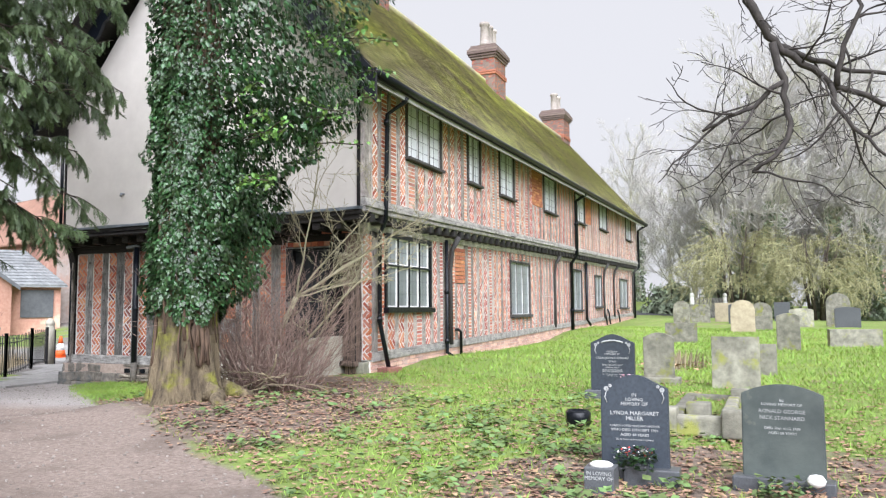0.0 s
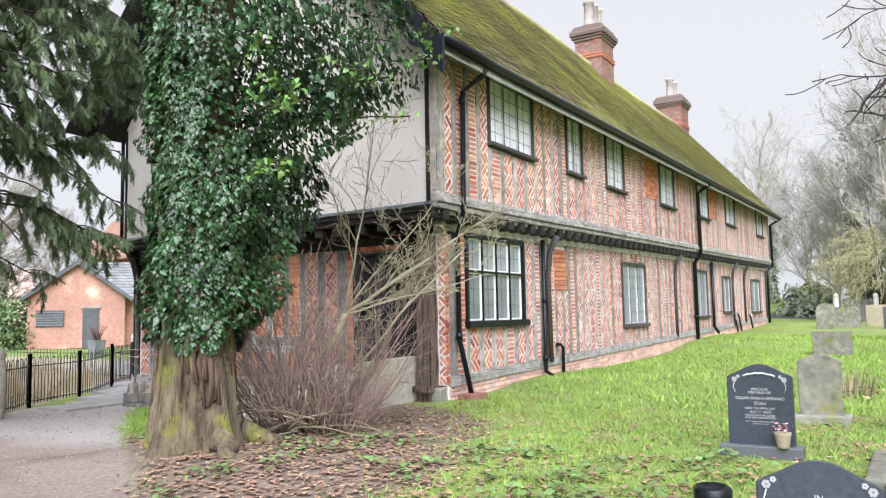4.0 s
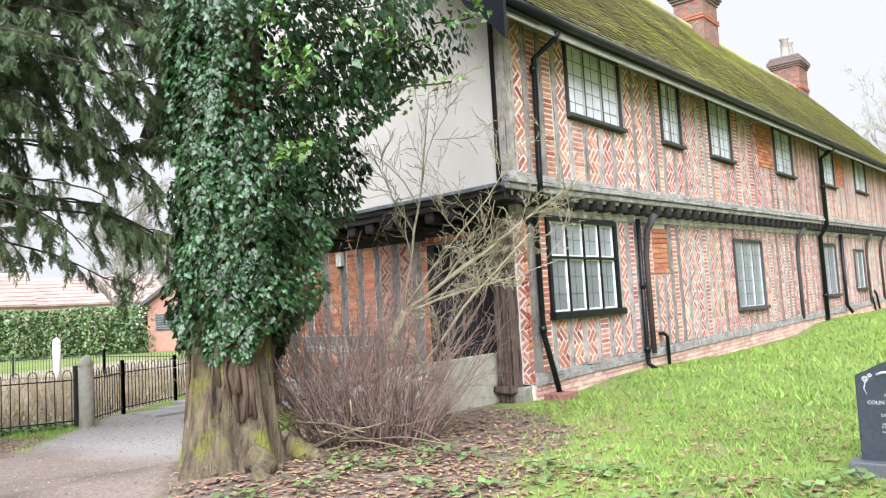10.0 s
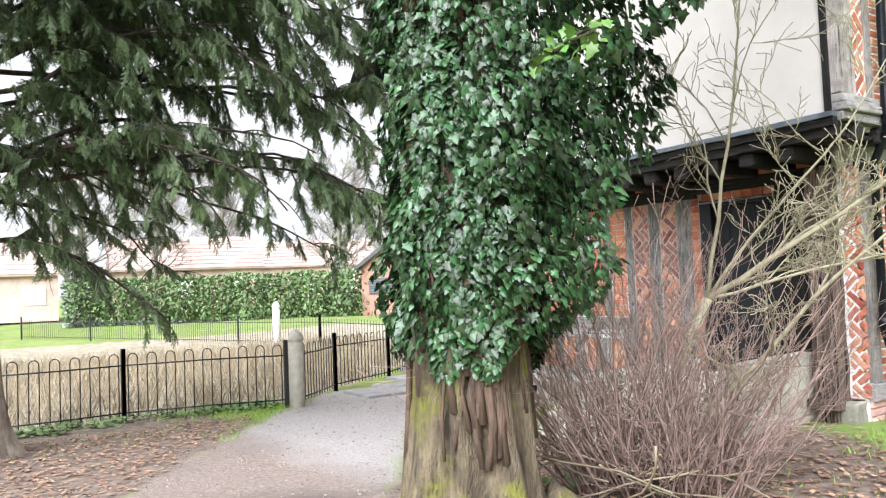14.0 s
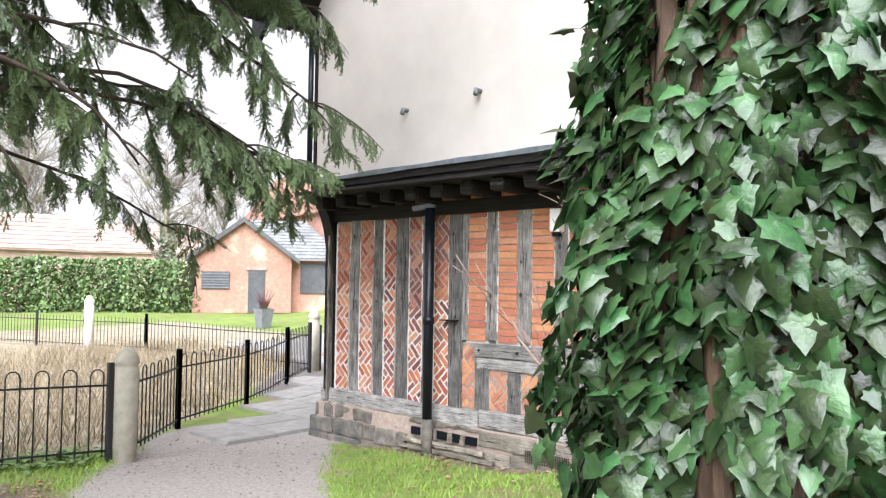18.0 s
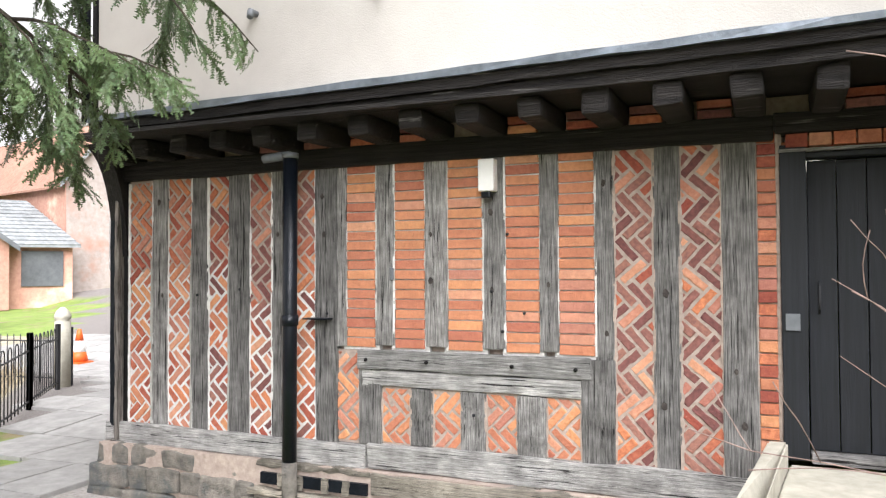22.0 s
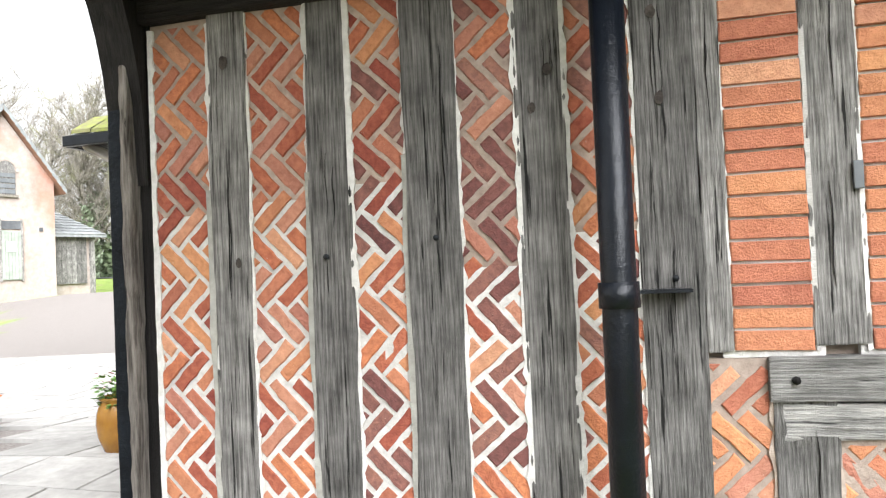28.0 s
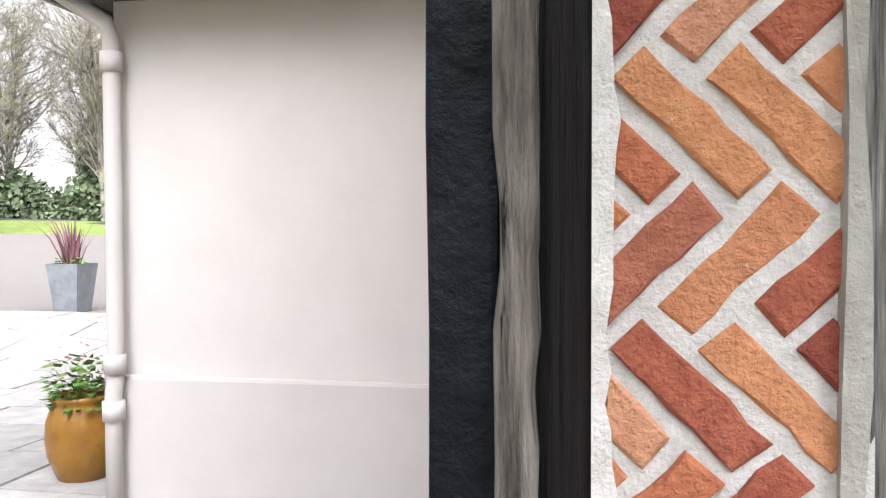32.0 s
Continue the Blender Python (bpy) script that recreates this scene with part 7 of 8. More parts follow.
# -- yew --
YX, YY = -12.7, 5.0
yew = thing("yew_tree", "dark drooping yew with long hanging sprays over the path", "tree")
yz = low(YX, YY) - 0.1
verts, faces = [], []
for i in range(30):
    h = 8.5 * (i / 29) ** 1.3
    for k in range(28):
        th = 2 * math.pi * k / 28
        rad = (0.36 * (1 - 0.07 * h) + 0.3 * math.exp(-h / 0.35)) * (1 + 0.14 * math.cos(4 * th + 0.6 * h) + 0.06 * math.cos(9 * th))
        verts.append((YX + rad * math.cos(th) + 0.03 * h, YY + rad * math.sin(th), yz + h))
for i in range(29):
    for k in range(28):
        k2 = (k + 1) % 28
        faces.append((i * 28 + k, i * 28 + k2, (i + 1) * 28 + k2, (i + 1) * 28 + k))
link_mesh("trunk", verts, faces, material("flaking_yew_bark", (0.42, 0.37, 0.30), (0.17, 0.125, 0.095), scale=3, stretch=(4, 4, 1.3), rough=0.95, bump=0.9, fine=18, third=(0.34, 0.36, 0.28), third_scale=2.5, third_from=0.6, depth=0.03), yew, smooth=True)
r = random.Random(77)


def needle_spray(seed):
    """One flat yew spray along x: a twig with side twigs, all set with needles in two ranks."""
    r_ = random.Random(seed)
    twigs = [((0.0, 0.0), 0.0, 0.30)]
    for k in range(6):
        s = 0.03 + 0.038 * k
        twigs.append(((s, 0.0), (0.5 + r_.uniform(-.15, .2)) * (1 if k % 2 else -1), 0.12 - 0.2 * s + r_.uniform(-.03, .03)))
    vs, fs = [], []
    for (x, y), a, length in twigs:
        c, n = Vector((math.cos(a), math.sin(a), 0)), int(length / 0.014)
        side = Vector((-c.y, c.x, 0))
        for k in range(n):
            u = length * k / n
            q = Vector((x, y, 0)) + c * u + Vector((0, 0, -0.6 * (u + x) ** 2 + 0.02 * math.sin(9 * u + a)))
            for sg in (-1, 1):
                L = 0.023 * r_.uniform(0.6, 1.3) * (1 - 0.4 * k / n)
                tip = q + side * (sg * L) + c * (L * 0.55) + Vector((0, 0, r_.uniform(-.008, .005)))
                n0 = len(vs)
                vs += [q - c * 0.008, q + c * 0.008, tip]
                fs.append((n0, n0 + 1, n0 + 2))
    return np.array([tuple(v) for v in vs]), np.array(fs)


SPRAYS = [needle_spray(k) for k in range(5)]
hang = [[] for _ in SPRAYS]
LINE_A, LINE_B = np.array((-7.0, 6.0)), np.array((-13.6, 11.2))


def yew_room(p):
    """True where the yew's foliage hangs: clear of the path, lower towards its trunk."""
    if p.x > -10.9 + 0.6 * max(0.0, p.z - 3.6) or p.x > -9.2:
        return False
    base = 1.9 + 0.95 * max(0.0, p.x + 13.0)
    if p.y < 8.8:
        if p.x > -11.0 + 0.9 * max(0.0, p.z - 3.8):
            return False
        base = 2.15 + 0.5 * max(0.0, p.x + 11.4)
    if math.hypot(p.x + 12.3, p.y - 6.9) < 0.7:
        base = 1.15
    if math.hypot(p.x + 11.75, p.y - 10.3) < 0.16:
        base = 2.42
    t = np.clip(np.dot(np.array((p.x, p.y)) - LINE_A, LINE_B - LINE_A) / np.dot(LINE_B - LINE_A, LINE_B - LINE_A), 0, 1)
    if np.hypot(*(np.array((p.x, p.y)) - LINE_A - t * (LINE_B - LINE_A))) < 0.6:
        base = max(base, 2.35)
    tip = math.hypot(p.x + 11.7, p.y - 9.7)
    if tip < 1.0:
        base = min(base, 2.2 + 0.25 * max(0.0, p.x + 11.6))
    if p.z < 4.4 and tip > 1.2 and noise.noise(p * 1.15) + 0.5 * noise.noise(p * 3.1) > 0.12:
        return False
    return p.z > base and p.y < 11.0


def yew_limb(azim, z0, length, rise_, droop, subs, aim=None):
    a = radians(azim)
    p = Vector((YX + 0.03 * z0, YY, yz + z0))
    pts, d = [p], Vector((math.cos(a), math.sin(a), rise_))
    for k in range(12):
        d = (d + Vector((r.uniform(-.26, .26), r.uniform(-.26, .26), -droop + r.uniform(-.16, .16)))).normalized()
        pts.append(pts[-1] + d * (length / 12))
    if aim:
        gap = Vector(aim) - pts[-1]
        pts = [q + gap * (k / 12) for k, q in enumerate(pts)]
    w = Wood()
    last = max([k for k in range(13) if yew_room(pts[k] + Vector((0, 0, 0.1)))] + [4])
    w.limb(pts[:last + 1], [0.03 * (1 - 0.85 * k / last) + 0.004 for k in range(last + 1)], 7)
    subs = int(subs * (1.0 if z0 < 4.5 else 1.75))
    for k in range(subs):
        t = 1.6 + 10.3 * (k + r.random()) / subs
        i = min(11, int(t))
        base = pts[i].lerp(pts[i + 1], t - i)
        d0 = (pts[i + 1] - pts[i]).normalized()
        side = Vector((-d0.y, d0.x, 0)) * (1 if k % 2 else -1)
        go = (d0 * r.uniform(0.4, 1.0) + side * r.uniform(0.3, 1.7) + Vector((0, 0, r.uniform(-0.9, 0.7)))).normalized()
        L = r.uniform(0.5, 1.35) * (1 - 0.035 * t)
        sub = wander(base, go, L, 7, r, 0.14, (0, 0, -0.11))
        if not yew_room(sub[3]):
            continue
        w.limb(sub, [0.011 - 0.0011 * q for q in range(8)], 4)
        for j in range(int(L * 44)):
            u = 7 * (0.12 + 0.88 * (j + r.random()) / (L * 44))
            q = min(6, int(u))
            at = sub[q].lerp(sub[q + 1], u - q)
            along = (sub[q + 1] - sub[q]).normalized()
            d1 = (along * r.uniform(0.1, 0.8) + Vector((r.uniform(-.7, .7), r.uniform(-.7, .7), r.uniform(-2.3, -0.2)))).normalized()
            size = r.uniform(0.4, 0.95)
            if yew_room(at + d1 * (0.28 * size)):
                up = Vector((r.uniform(-1, 1), r.uniform(-1, 1), r.uniform(-.3, 1)))
                ay = up.cross(d1).normalized()
                az = d1.cross(ay)
                hang[r.randrange(5)].append((tuple(at), tuple(d1 * size), tuple(ay * size), tuple(az * size)))
    w.link("limb", dark_bark, yew)


for azim, z0, length, rs, dr, subs, aim in (
        (72, 3.9, 5.6, 0.15, 0.05, 26, (-11.2, 10.2, 3.55)), (80, 3.0, 5.2, 0.35, 0.07, 24, (-12.0, 10.3, 3.0)), (78, 3.2, 5.0, 0.35, 0.07, 30, (-11.5, 9.8, 3.0)), (84, 3.4, 4.9, 0.3, 0.07, 30, (-11.9, 9.6, 3.3)), (92, 3.3, 5.0, 0.3, 0.07, 22, (-13.2, 9.9, 2.5)), (62, 3.2, 4.2, 0.35, 0.07, 20, (-11.1, 8.6, 3.6)),
        (78, 2.5, 2.4, 0.3, 0.1, 14, (-12.25, 7.1, 1.7)), (60, 3.1, 3.6, 0.35, 0.08, 22, (-11.1, 8.2, 2.9)), (58, 3.6, 3.4, 0.35, 0.08, 22, (-11.2, 7.5, 2.7)), (55, 4.2, 3.8, 0.3, 0.06, 22, (-10.7, 8.0, 4.3)), (62, 4.8, 4.4, 0.3, 0.06, 16, (-10.3, 8.7, 5.0)), (40, 4.0, 3.4, 0.3, 0.07, 20, (-11.0, 7.0, 3.6)), (68, 4.6, 4.4, 0.3, 0.06, 14, (-11.3, 9.0, 4.6)), (50, 2.8, 3.4, 0.4, 0.07, 18, None), (35, 3.3, 3.6, 0.5, 0.075, 16, None), (15, 3.0, 3.0, 0.4, 0.07, 14, None), (-5, 3.6, 3.4, 0.4, 0.07, 14, None),
        (-25, 3.2, 3.4, 0.4, 0.08, 12, None), (-50, 3.8, 3.8, 0.4, 0.08, 10, None), (108, 3.4, 4.6, 0.35, 0.07, 18, None), (125, 2.9, 4.2, 0.4, 0.08, 16, None), (145, 3.5, 4.2, 0.4, 0.08, 12, None), (175, 3.0, 3.6, 0.4, 0.08, 8, None),
        (210, 3.6, 4.0, 0.4, 0.08, 7, None), (255, 3.2, 4.0, 0.4, 0.08, 7, None), (300, 3.4, 4.0, 0.4, 0.08, 8, None),
        (64, 5.0, 5.6, 0.3, 0.05, 26, (-10.2, 9.9, 5.4)), (76, 5.4, 5.6, 0.3, 0.05, 26, (-11.4, 10.4, 5.4)), (54, 5.4, 5.0, 0.3, 0.05, 24, (-9.9, 9.0, 5.7)), (40, 5.0, 4.6, 0.3, 0.05, 20, None), (22, 5.4, 4.4, 0.3, 0.06, 18, None), (0, 5.2, 4.0, 0.3, 0.06, 14, None),
        (92, 5.6, 5.2, 0.3, 0.06, 20, None), (115, 5.2, 4.8, 0.3, 0.06, 14, None), (66, 6.6, 5.4, 0.25, 0.04, 24, (-10.1, 9.8, 7.0)), (48, 6.8, 5.0, 0.3, 0.05, 22, None), (28, 6.9, 4.6, 0.3, 0.05, 16, None), (84, 7.0, 5.2, 0.3, 0.05, 22, None),
        (64, 3.6, 4.6, 0.3, 0.06, 26, (-11.0, 9.0, 4.1)), (58, 4.2, 4.8, 0.3, 0.06, 26, (-10.7, 8.6, 4.9)), (66, 4.4, 5.0, 0.3, 0.06, 26, (-11.0, 9.7, 4.4)), (58, 5.8, 5.0, 0.3, 0.05, 26, (-10.3, 8.8, 6.3)), (70, 6.0, 5.2, 0.3, 0.05, 24, (-10.8, 9.8, 6.2)),
        (105, 7.2, 4.0, 0.3, 0.06, 12, None), (60, 8.0, 4.8, 0.25, 0.04, 20, None), (78, 8.2, 4.6, 0.25, 0.04, 18, None), (10, 7.4, 4.0, 0.3, 0.06, 10, None), (150, 6.0, 4.0, 0.3, 0.06, 8, None), (225, 6, 4, 0.3, 0.06, 7, None)):
    yew_limb(azim, z0, length, rs, dr, subs, aim)
for k in range(9):
    yew_limb(r.uniform(-35, 60), r.uniform(2.5, 5.6), r.uniform(2.4, 4.6), r.uniform(0.2, 0.6), r.uniform(0.04, 0.1), 15)
all_v, all_f, n0 = [], [], 0
for (tv, tf), spots_ in zip(SPRAYS, hang):
    h = np.array(spots_)
    v = h[:, None, 0] + tv[None, :, 0:1] * h[:, None, 1] + tv[None, :, 1:2] * h[:, None, 2] + tv[None, :, 2:3] * h[:, None, 3]
    f = tf[None] + (np.arange(len(h)) * len(tv))[:, None, None] + n0
    all_v.append(v.reshape(-1, 3))
    all_f.append(f.reshape(-1, 3))
    n0 += len(h) * len(tv)
tagged(raw_mesh("yew_needles", np.concatenate(all_v), np.concatenate(all_f), yew_green, yew), "dull dark green needles", kind="stuff")

# -- bare tree overhanging from the east --
over = thing("overhanging_tree", "bare winter tree reaching dark branches over the graves", "tree")
r = random.Random(15)
w = Wood()
trunk = [Vector((6.0, 9.5, 0.3)), Vector((5.9, 9.4, 2.5)), Vector((5.6, 9.3, 4.6)), Vector((5.0, 9.2, 6.6)), Vector((4.6, 9.0, 9))]
w.limb(trunk, [0.42, 0.34, 0.3, 0.24, 0.15], 12)
for base, go, length, rad in ((trunk[2], (-1, -0.05, 0.25), 2.0, 0.11), (trunk[3], (-1, -0.1, 0.25), 2.6, 0.09), (trunk[3], (-0.5, 0.8, 0.3), 4.0, 0.08), (trunk[2], (0.2, -1, 0.3), 4.0, 0.08), (trunk[4], (-0.6, 0.3, 0.6), 3.0, 0.06)):
    sprout(w, wander(base, go, length, 10, r, 0.16, (0, 0, 0.004)), rad, 3, r, 0.85, 5, 0.45, 0.24, (0, 0, -0.02), 0.004)
OVERHANG = (
    (((4.8, 9.2, 7.2), (2.6, 8.4, 7.6), (0.6, 7.5, 6.6), (-0.2, 7.1, 5.2), (-0.12, 7.0, 4.26), (-0.02, 7.0, 4.04), (0.08, 7.02, 3.86), (0.3, 7.05, 3.65), (0.5, 7.1, 3.46), (0.9, 7.15, 3.28), (1.5, 7.2, 3.1)), 0.05),
    (((0.08, 7.02, 3.86), (0.14, 6.95, 3.5), (0.15, 6.9, 3.28), (0.19, 6.85, 3.08), (0.05, 6.8, 2.85), (-0.12, 6.8, 2.72)), 0.028),
    (((0.14, 6.95, 3.5), (-0.1, 6.9, 3.3), (-0.3, 6.85, 3.2), (-0.5, 6.8, 3.1)), 0.018),
    (((0.5, 7.1, 3.46), (0.55, 7.0, 3.2), (0.7, 6.95, 3.0), (0.85, 6.9, 2.8)), 0.018),
    (((0.1, 7.02, 3.85), (0.4, 7.2, 3.72), (0.7, 7.3, 3.62), (1.2, 7.4, 3.55)), 0.026),
    (((0.55, 7.1, 3.45), (0.62, 7.1, 3.8), (0.75, 7.1, 4.1), (0.7, 7.1, 4.5)), 0.02),
    (((1.6, 8.0, 6.9), (1.2, 7.6, 5.2), (0.95, 7.3, 4.25), (1.2, 7.2, 4.1), (1.7, 7.1, 4.0)), 0.035))
for line, rad in OVERHANG:
    pts = []
    for (a, c) in zip(line[:-1], line[1:]):
        pts += [Vector(a).lerp(Vector(c), t / 3) + Vector((r.uniform(-.02, .02), r.uniform(-.02, .02), r.uniform(-.02, .02))) for t in range(3)]
    pts.append(Vector(line[-1]))
    n = len(pts)
    w.limb(pts, [rad * (1 - 0.75 * k / n) + 0.006 for k in range(n)], 8)
    for k in range(n // 3, n):
        if k % 2:
            go = Vector((r.uniform(-1, 1), r.uniform(-0.7, 0.7), r.uniform(-1, 0.6)))
            sprout(w, wander(pts[k], go, r.uniform(0.4, 1.1), 7, r, 0.3), 0.012, 2, r, 0.9, 4, 0.5, 0.3, (0, 0, 0), 0.0032, (5, 4, 3))
tagged(w.link("crown", material("wet_dark_bark", (0.055, 0.047, 0.042), (0.022, 0.019, 0.017), scale=6, stretch=(4, 4, 1.5), rough=0.9, bump=0.6, fine=20), over), kind="stuff")


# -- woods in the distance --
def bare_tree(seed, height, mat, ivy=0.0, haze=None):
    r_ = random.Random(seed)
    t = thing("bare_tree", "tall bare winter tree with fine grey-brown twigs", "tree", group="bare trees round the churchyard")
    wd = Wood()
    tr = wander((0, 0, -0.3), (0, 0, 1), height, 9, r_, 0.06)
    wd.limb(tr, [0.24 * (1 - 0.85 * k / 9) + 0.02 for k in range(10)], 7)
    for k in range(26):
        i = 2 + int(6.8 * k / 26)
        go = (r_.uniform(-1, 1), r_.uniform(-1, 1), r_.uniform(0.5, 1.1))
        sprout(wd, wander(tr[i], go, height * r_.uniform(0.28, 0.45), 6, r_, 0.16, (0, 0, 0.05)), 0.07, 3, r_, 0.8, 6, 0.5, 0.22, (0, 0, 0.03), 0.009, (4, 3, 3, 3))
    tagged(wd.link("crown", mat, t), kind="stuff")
    if ivy:
        vs, fs = [], []
        for k in range(int(1500 * ivy)):
            h = r_.random() ** 1.3 * height * 0.5
            a = r_.uniform(0, 2 * math.pi)
            rad = (0.45 + 0.35 * noise.noise(Vector((a, h, seed)))) * (1 - 0.5 * h / height) + 0.2 * r_.random()
            p = Vector((rad * math.cos(a), rad * math.sin(a), h))
            s = r_.uniform(0.1, 0.22)
            u = Vector((r_.uniform(-1, 1), r_.uniform(-1, 1), r_.uniform(-1, 1))).normalized() * s
            q = u.orthogonal().normalized() * s * 0.7
            n0 = len(vs)
            vs += [p - u, p - q, p + u, p + q]
            fs.append((n0, n0 + 1, n0 + 2, n0 + 3))
        tagged(raw_mesh("ivy", vs, fs, far_ivy, t), kind="stuff")
    return t


# leaf colour lightened to carry the distance haze
far_ivy = island_vary(material("hazed_evergreen", (0.26, 0.30, 0.20), (0.17, 0.205, 0.14), scale=1, rough=0.8, bump=0.0), 0.3, 0.02)
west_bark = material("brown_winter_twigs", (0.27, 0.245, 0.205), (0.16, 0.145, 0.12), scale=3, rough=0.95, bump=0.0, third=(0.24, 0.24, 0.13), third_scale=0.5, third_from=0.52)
west_ivy = island_vary(material("dark_evergreen", (0.13, 0.165, 0.085), (0.07, 0.095, 0.05), scale=1, rough=0.8, bump=0.0), 0.3, 0.02)
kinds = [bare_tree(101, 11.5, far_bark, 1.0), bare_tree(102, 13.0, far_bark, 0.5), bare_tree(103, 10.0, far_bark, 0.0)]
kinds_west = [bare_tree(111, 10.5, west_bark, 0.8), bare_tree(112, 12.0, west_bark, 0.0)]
spots = [(-3.0, 50, 0), (0.5, 47, 1), (2.6, 50, 2), (-1.2, 48.5, 0), (3.6, 46.5, 1), (-4.6, 54, 2), (6.2, 48.5, 2), (5.0, 46, 0), (7.2, 52, 1), (9.5, 48, 2), (12, 55, 0), (-6.5, 60, 2), (-10, 66, 1), (15, 50, 1), (3.5, 62, 2), (-14, 70, 2),
         (-1, 70, 1), (8, 68, 2), (19, 60, 2), (-52, 30, 2), (-56, 18, 1), (-50, 44, 1), (-60, 6, 2), (-48, 12, 2), (-44, 62, 0), (-38, 66, 1), (-33, 68, 2), (-29, 72, 0), (-25, 70, 1), (-41, 58, 2), (-21, 74, 2), (-55, 55, 1), (-62, 40, 0), (-46, 50, 2), (-66, 26, 1),
         (-38, 49, 1), (-41, 52, 0), (-44, 47, 2), (-36, 54, 2), (-47, 53, 1), (-40, 57, 1), (-34, 50, 2), (-50, 48, 2), (-37, 60, 0), (-43, 61, 2)]
r = random.Random(3)
placed = set()
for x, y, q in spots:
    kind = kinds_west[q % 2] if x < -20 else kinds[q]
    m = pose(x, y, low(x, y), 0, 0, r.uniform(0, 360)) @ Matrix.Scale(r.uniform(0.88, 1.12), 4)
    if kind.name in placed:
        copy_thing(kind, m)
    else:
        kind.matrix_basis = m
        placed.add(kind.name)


def clump(name, label, cx, cy, rx, ry, h, count, mat, seed, size=0.12, square=False):
    """A mass of small leaves with an uneven outline, over a few stems."""
    r_ = random.Random(seed)
    t = thing(name, label, "hedge" if square else "bush")
    vs, fs = [], []
    for _ in range(count):
        if square:
            x, y = cx + rx * r_.uniform(-1, 1), cy + ry * r_.uniform(-1, 1)
            z = low(x, y) + h * r_.random() * (1 + 0.06 * noise.noise(Vector((x * .7, y * .7, 0))))
        else:
            a, d = r_.uniform(0, 2 * math.pi), r_.random() ** 0.45
            e = r_.uniform(0, math.pi / 2)
            wob = 0.75 + 0.45 * noise.noise(Vector((2 * math.cos(a), 2 * math.sin(a), e * 2 + seed)))
            x, y = cx + rx * d * math.cos(a) * math.cos(e) * wob, cy + ry * d * math.sin(a) * math.cos(e) * wob
            z = low(x, y) + h * d * math.sin(e) * wob
        u = Vector((r_.uniform(-1, 1), r_.uniform(-1, 1), r_.uniform(-1, 1))).normalized() * size * r_.uniform(0.6, 1.3)
        q = u.orthogonal().normalized() * size * 0.6
        p = Vector((x, y, z))
        n0 = len(vs)
        vs += [p - u, p - q, p + u, p + q]
        fs.append((n0, n0 + 1, n0 + 2, n0 + 3))
    tagged(raw_mesh("foliage", vs, fs, mat, t), kind="stuff")
    wd = Wood()
    for _ in range(7):
        x, y = cx + rx * r_.uniform(-.6, .6), cy + ry * r_.uniform(-.6, .6)
        wd.limb(wander((x, y, low(x, y) - 0.1), (r_.uniform(-.4, .4), r_.uniform(-.4, .4), 1), h * 0.8, 5, r_, 0.15), [0.04, 0.035, 0.03, 0.025, 0.02, 0.012], 5)
    tagged(wd.link("stem_mass", dark_bark, t), kind="stuff")
    return t


for k, (x, y, rx, ry, h, c) in enumerate(((-1, 50, 3, 2, 3.0, 2600), (4.5, 49, 3.5, 2, 3.6, 3000), (10, 51, 4, 2, 3.2, 2600), (16, 54, 4, 3, 3.5, 2400), (-6, 55, 3, 2, 2.5, 1800), (-46, 60, 7, 3, 3.0, 2600), (-32, 68, 7, 3, 3.4, 3000), (-22, 72, 6, 3, 3.4, 2600), (-1.5, 47.5, 1.2, 0.8, 1.0, 700), (21, 48, 4, 3, 3.0, 1800), (-38, 50, 4, 2, 3.2, 3000), (-44, 50, 4, 2, 3.0, 2600), (-33, 54, 4, 2, 3.2, 2600), (-50, 47, 4, 2, 2.8, 2000))):
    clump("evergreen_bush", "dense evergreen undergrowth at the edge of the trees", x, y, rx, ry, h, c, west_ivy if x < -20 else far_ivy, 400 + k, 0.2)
# yellow-green moss colour, with distance haze mixed in as paleness
mossy = island_vary(material("hazed_mossy_willow_twigs", (0.40, 0.385, 0.20), (0.28, 0.27, 0.14), scale=2, rough=0.9, bump=0.0), 0.25)
for cx, cy, wide, high, seed in ((-1.6, 45.8, 3.0, 6.2, 8), (2.4, 44.6, 3.0, 5.6, 9)):
    mw = thing("weeping_shrub", "tangled yellow-green mossy shrub among the bare trees", "shrub", group="mossy shrubs by the trees")
    r = random.Random(seed)
    w = Wood()
    base = low(cx, cy)
    for k in range(150):
        a, d = r.uniform(0, 6.283), math.sqrt(r.random())
        go = (math.cos(a), math.sin(a), r.uniform(0.1, 1.3))
        pts = wander((cx + 0.45 * wide * d * math.cos(a), cy + 0.4 * wide * d * math.sin(a), base + r.uniform(0.25, 0.75) * high), go, r.uniform(1.4, 3.0), 8, r, 0.22, (0, 0, -0.17))
        sprout(w, pts, 0.02, 2, r, 0.8, 5, 0.45, 0.24, (0, 0, -0.1), 0.008, (3, 3, 3))
    tagged(w.link("twig_mass", mossy, mw), kind="stuff")
    for k in range(6):
        a = k * 1.05
        pipe("stem", [(cx + 0.3 * math.cos(a), cy + 0.3 * math.sin(a), base - 0.1), (cx + 0.6 * math.cos(a), cy + 0.6 * math.sin(a), base + 0.4 * high), (cx + 1.3 * math.cos(a), cy + 1.2 * math.sin(a), base + 0.8 * high)], [0.1, 0.075, 0.035], dark_bark, mw)
for seg in range(9):
    p = H(-3.4 - 1.75 * seg, 0.6 - 0.05 * seg, 0)
    clump("hedge", "clipped green hedge behind the dry grass plot", p.x, p.y, 1.25, 1.1, 2.5, 1500, hedge_green, 500 + seg, 0.11, True)

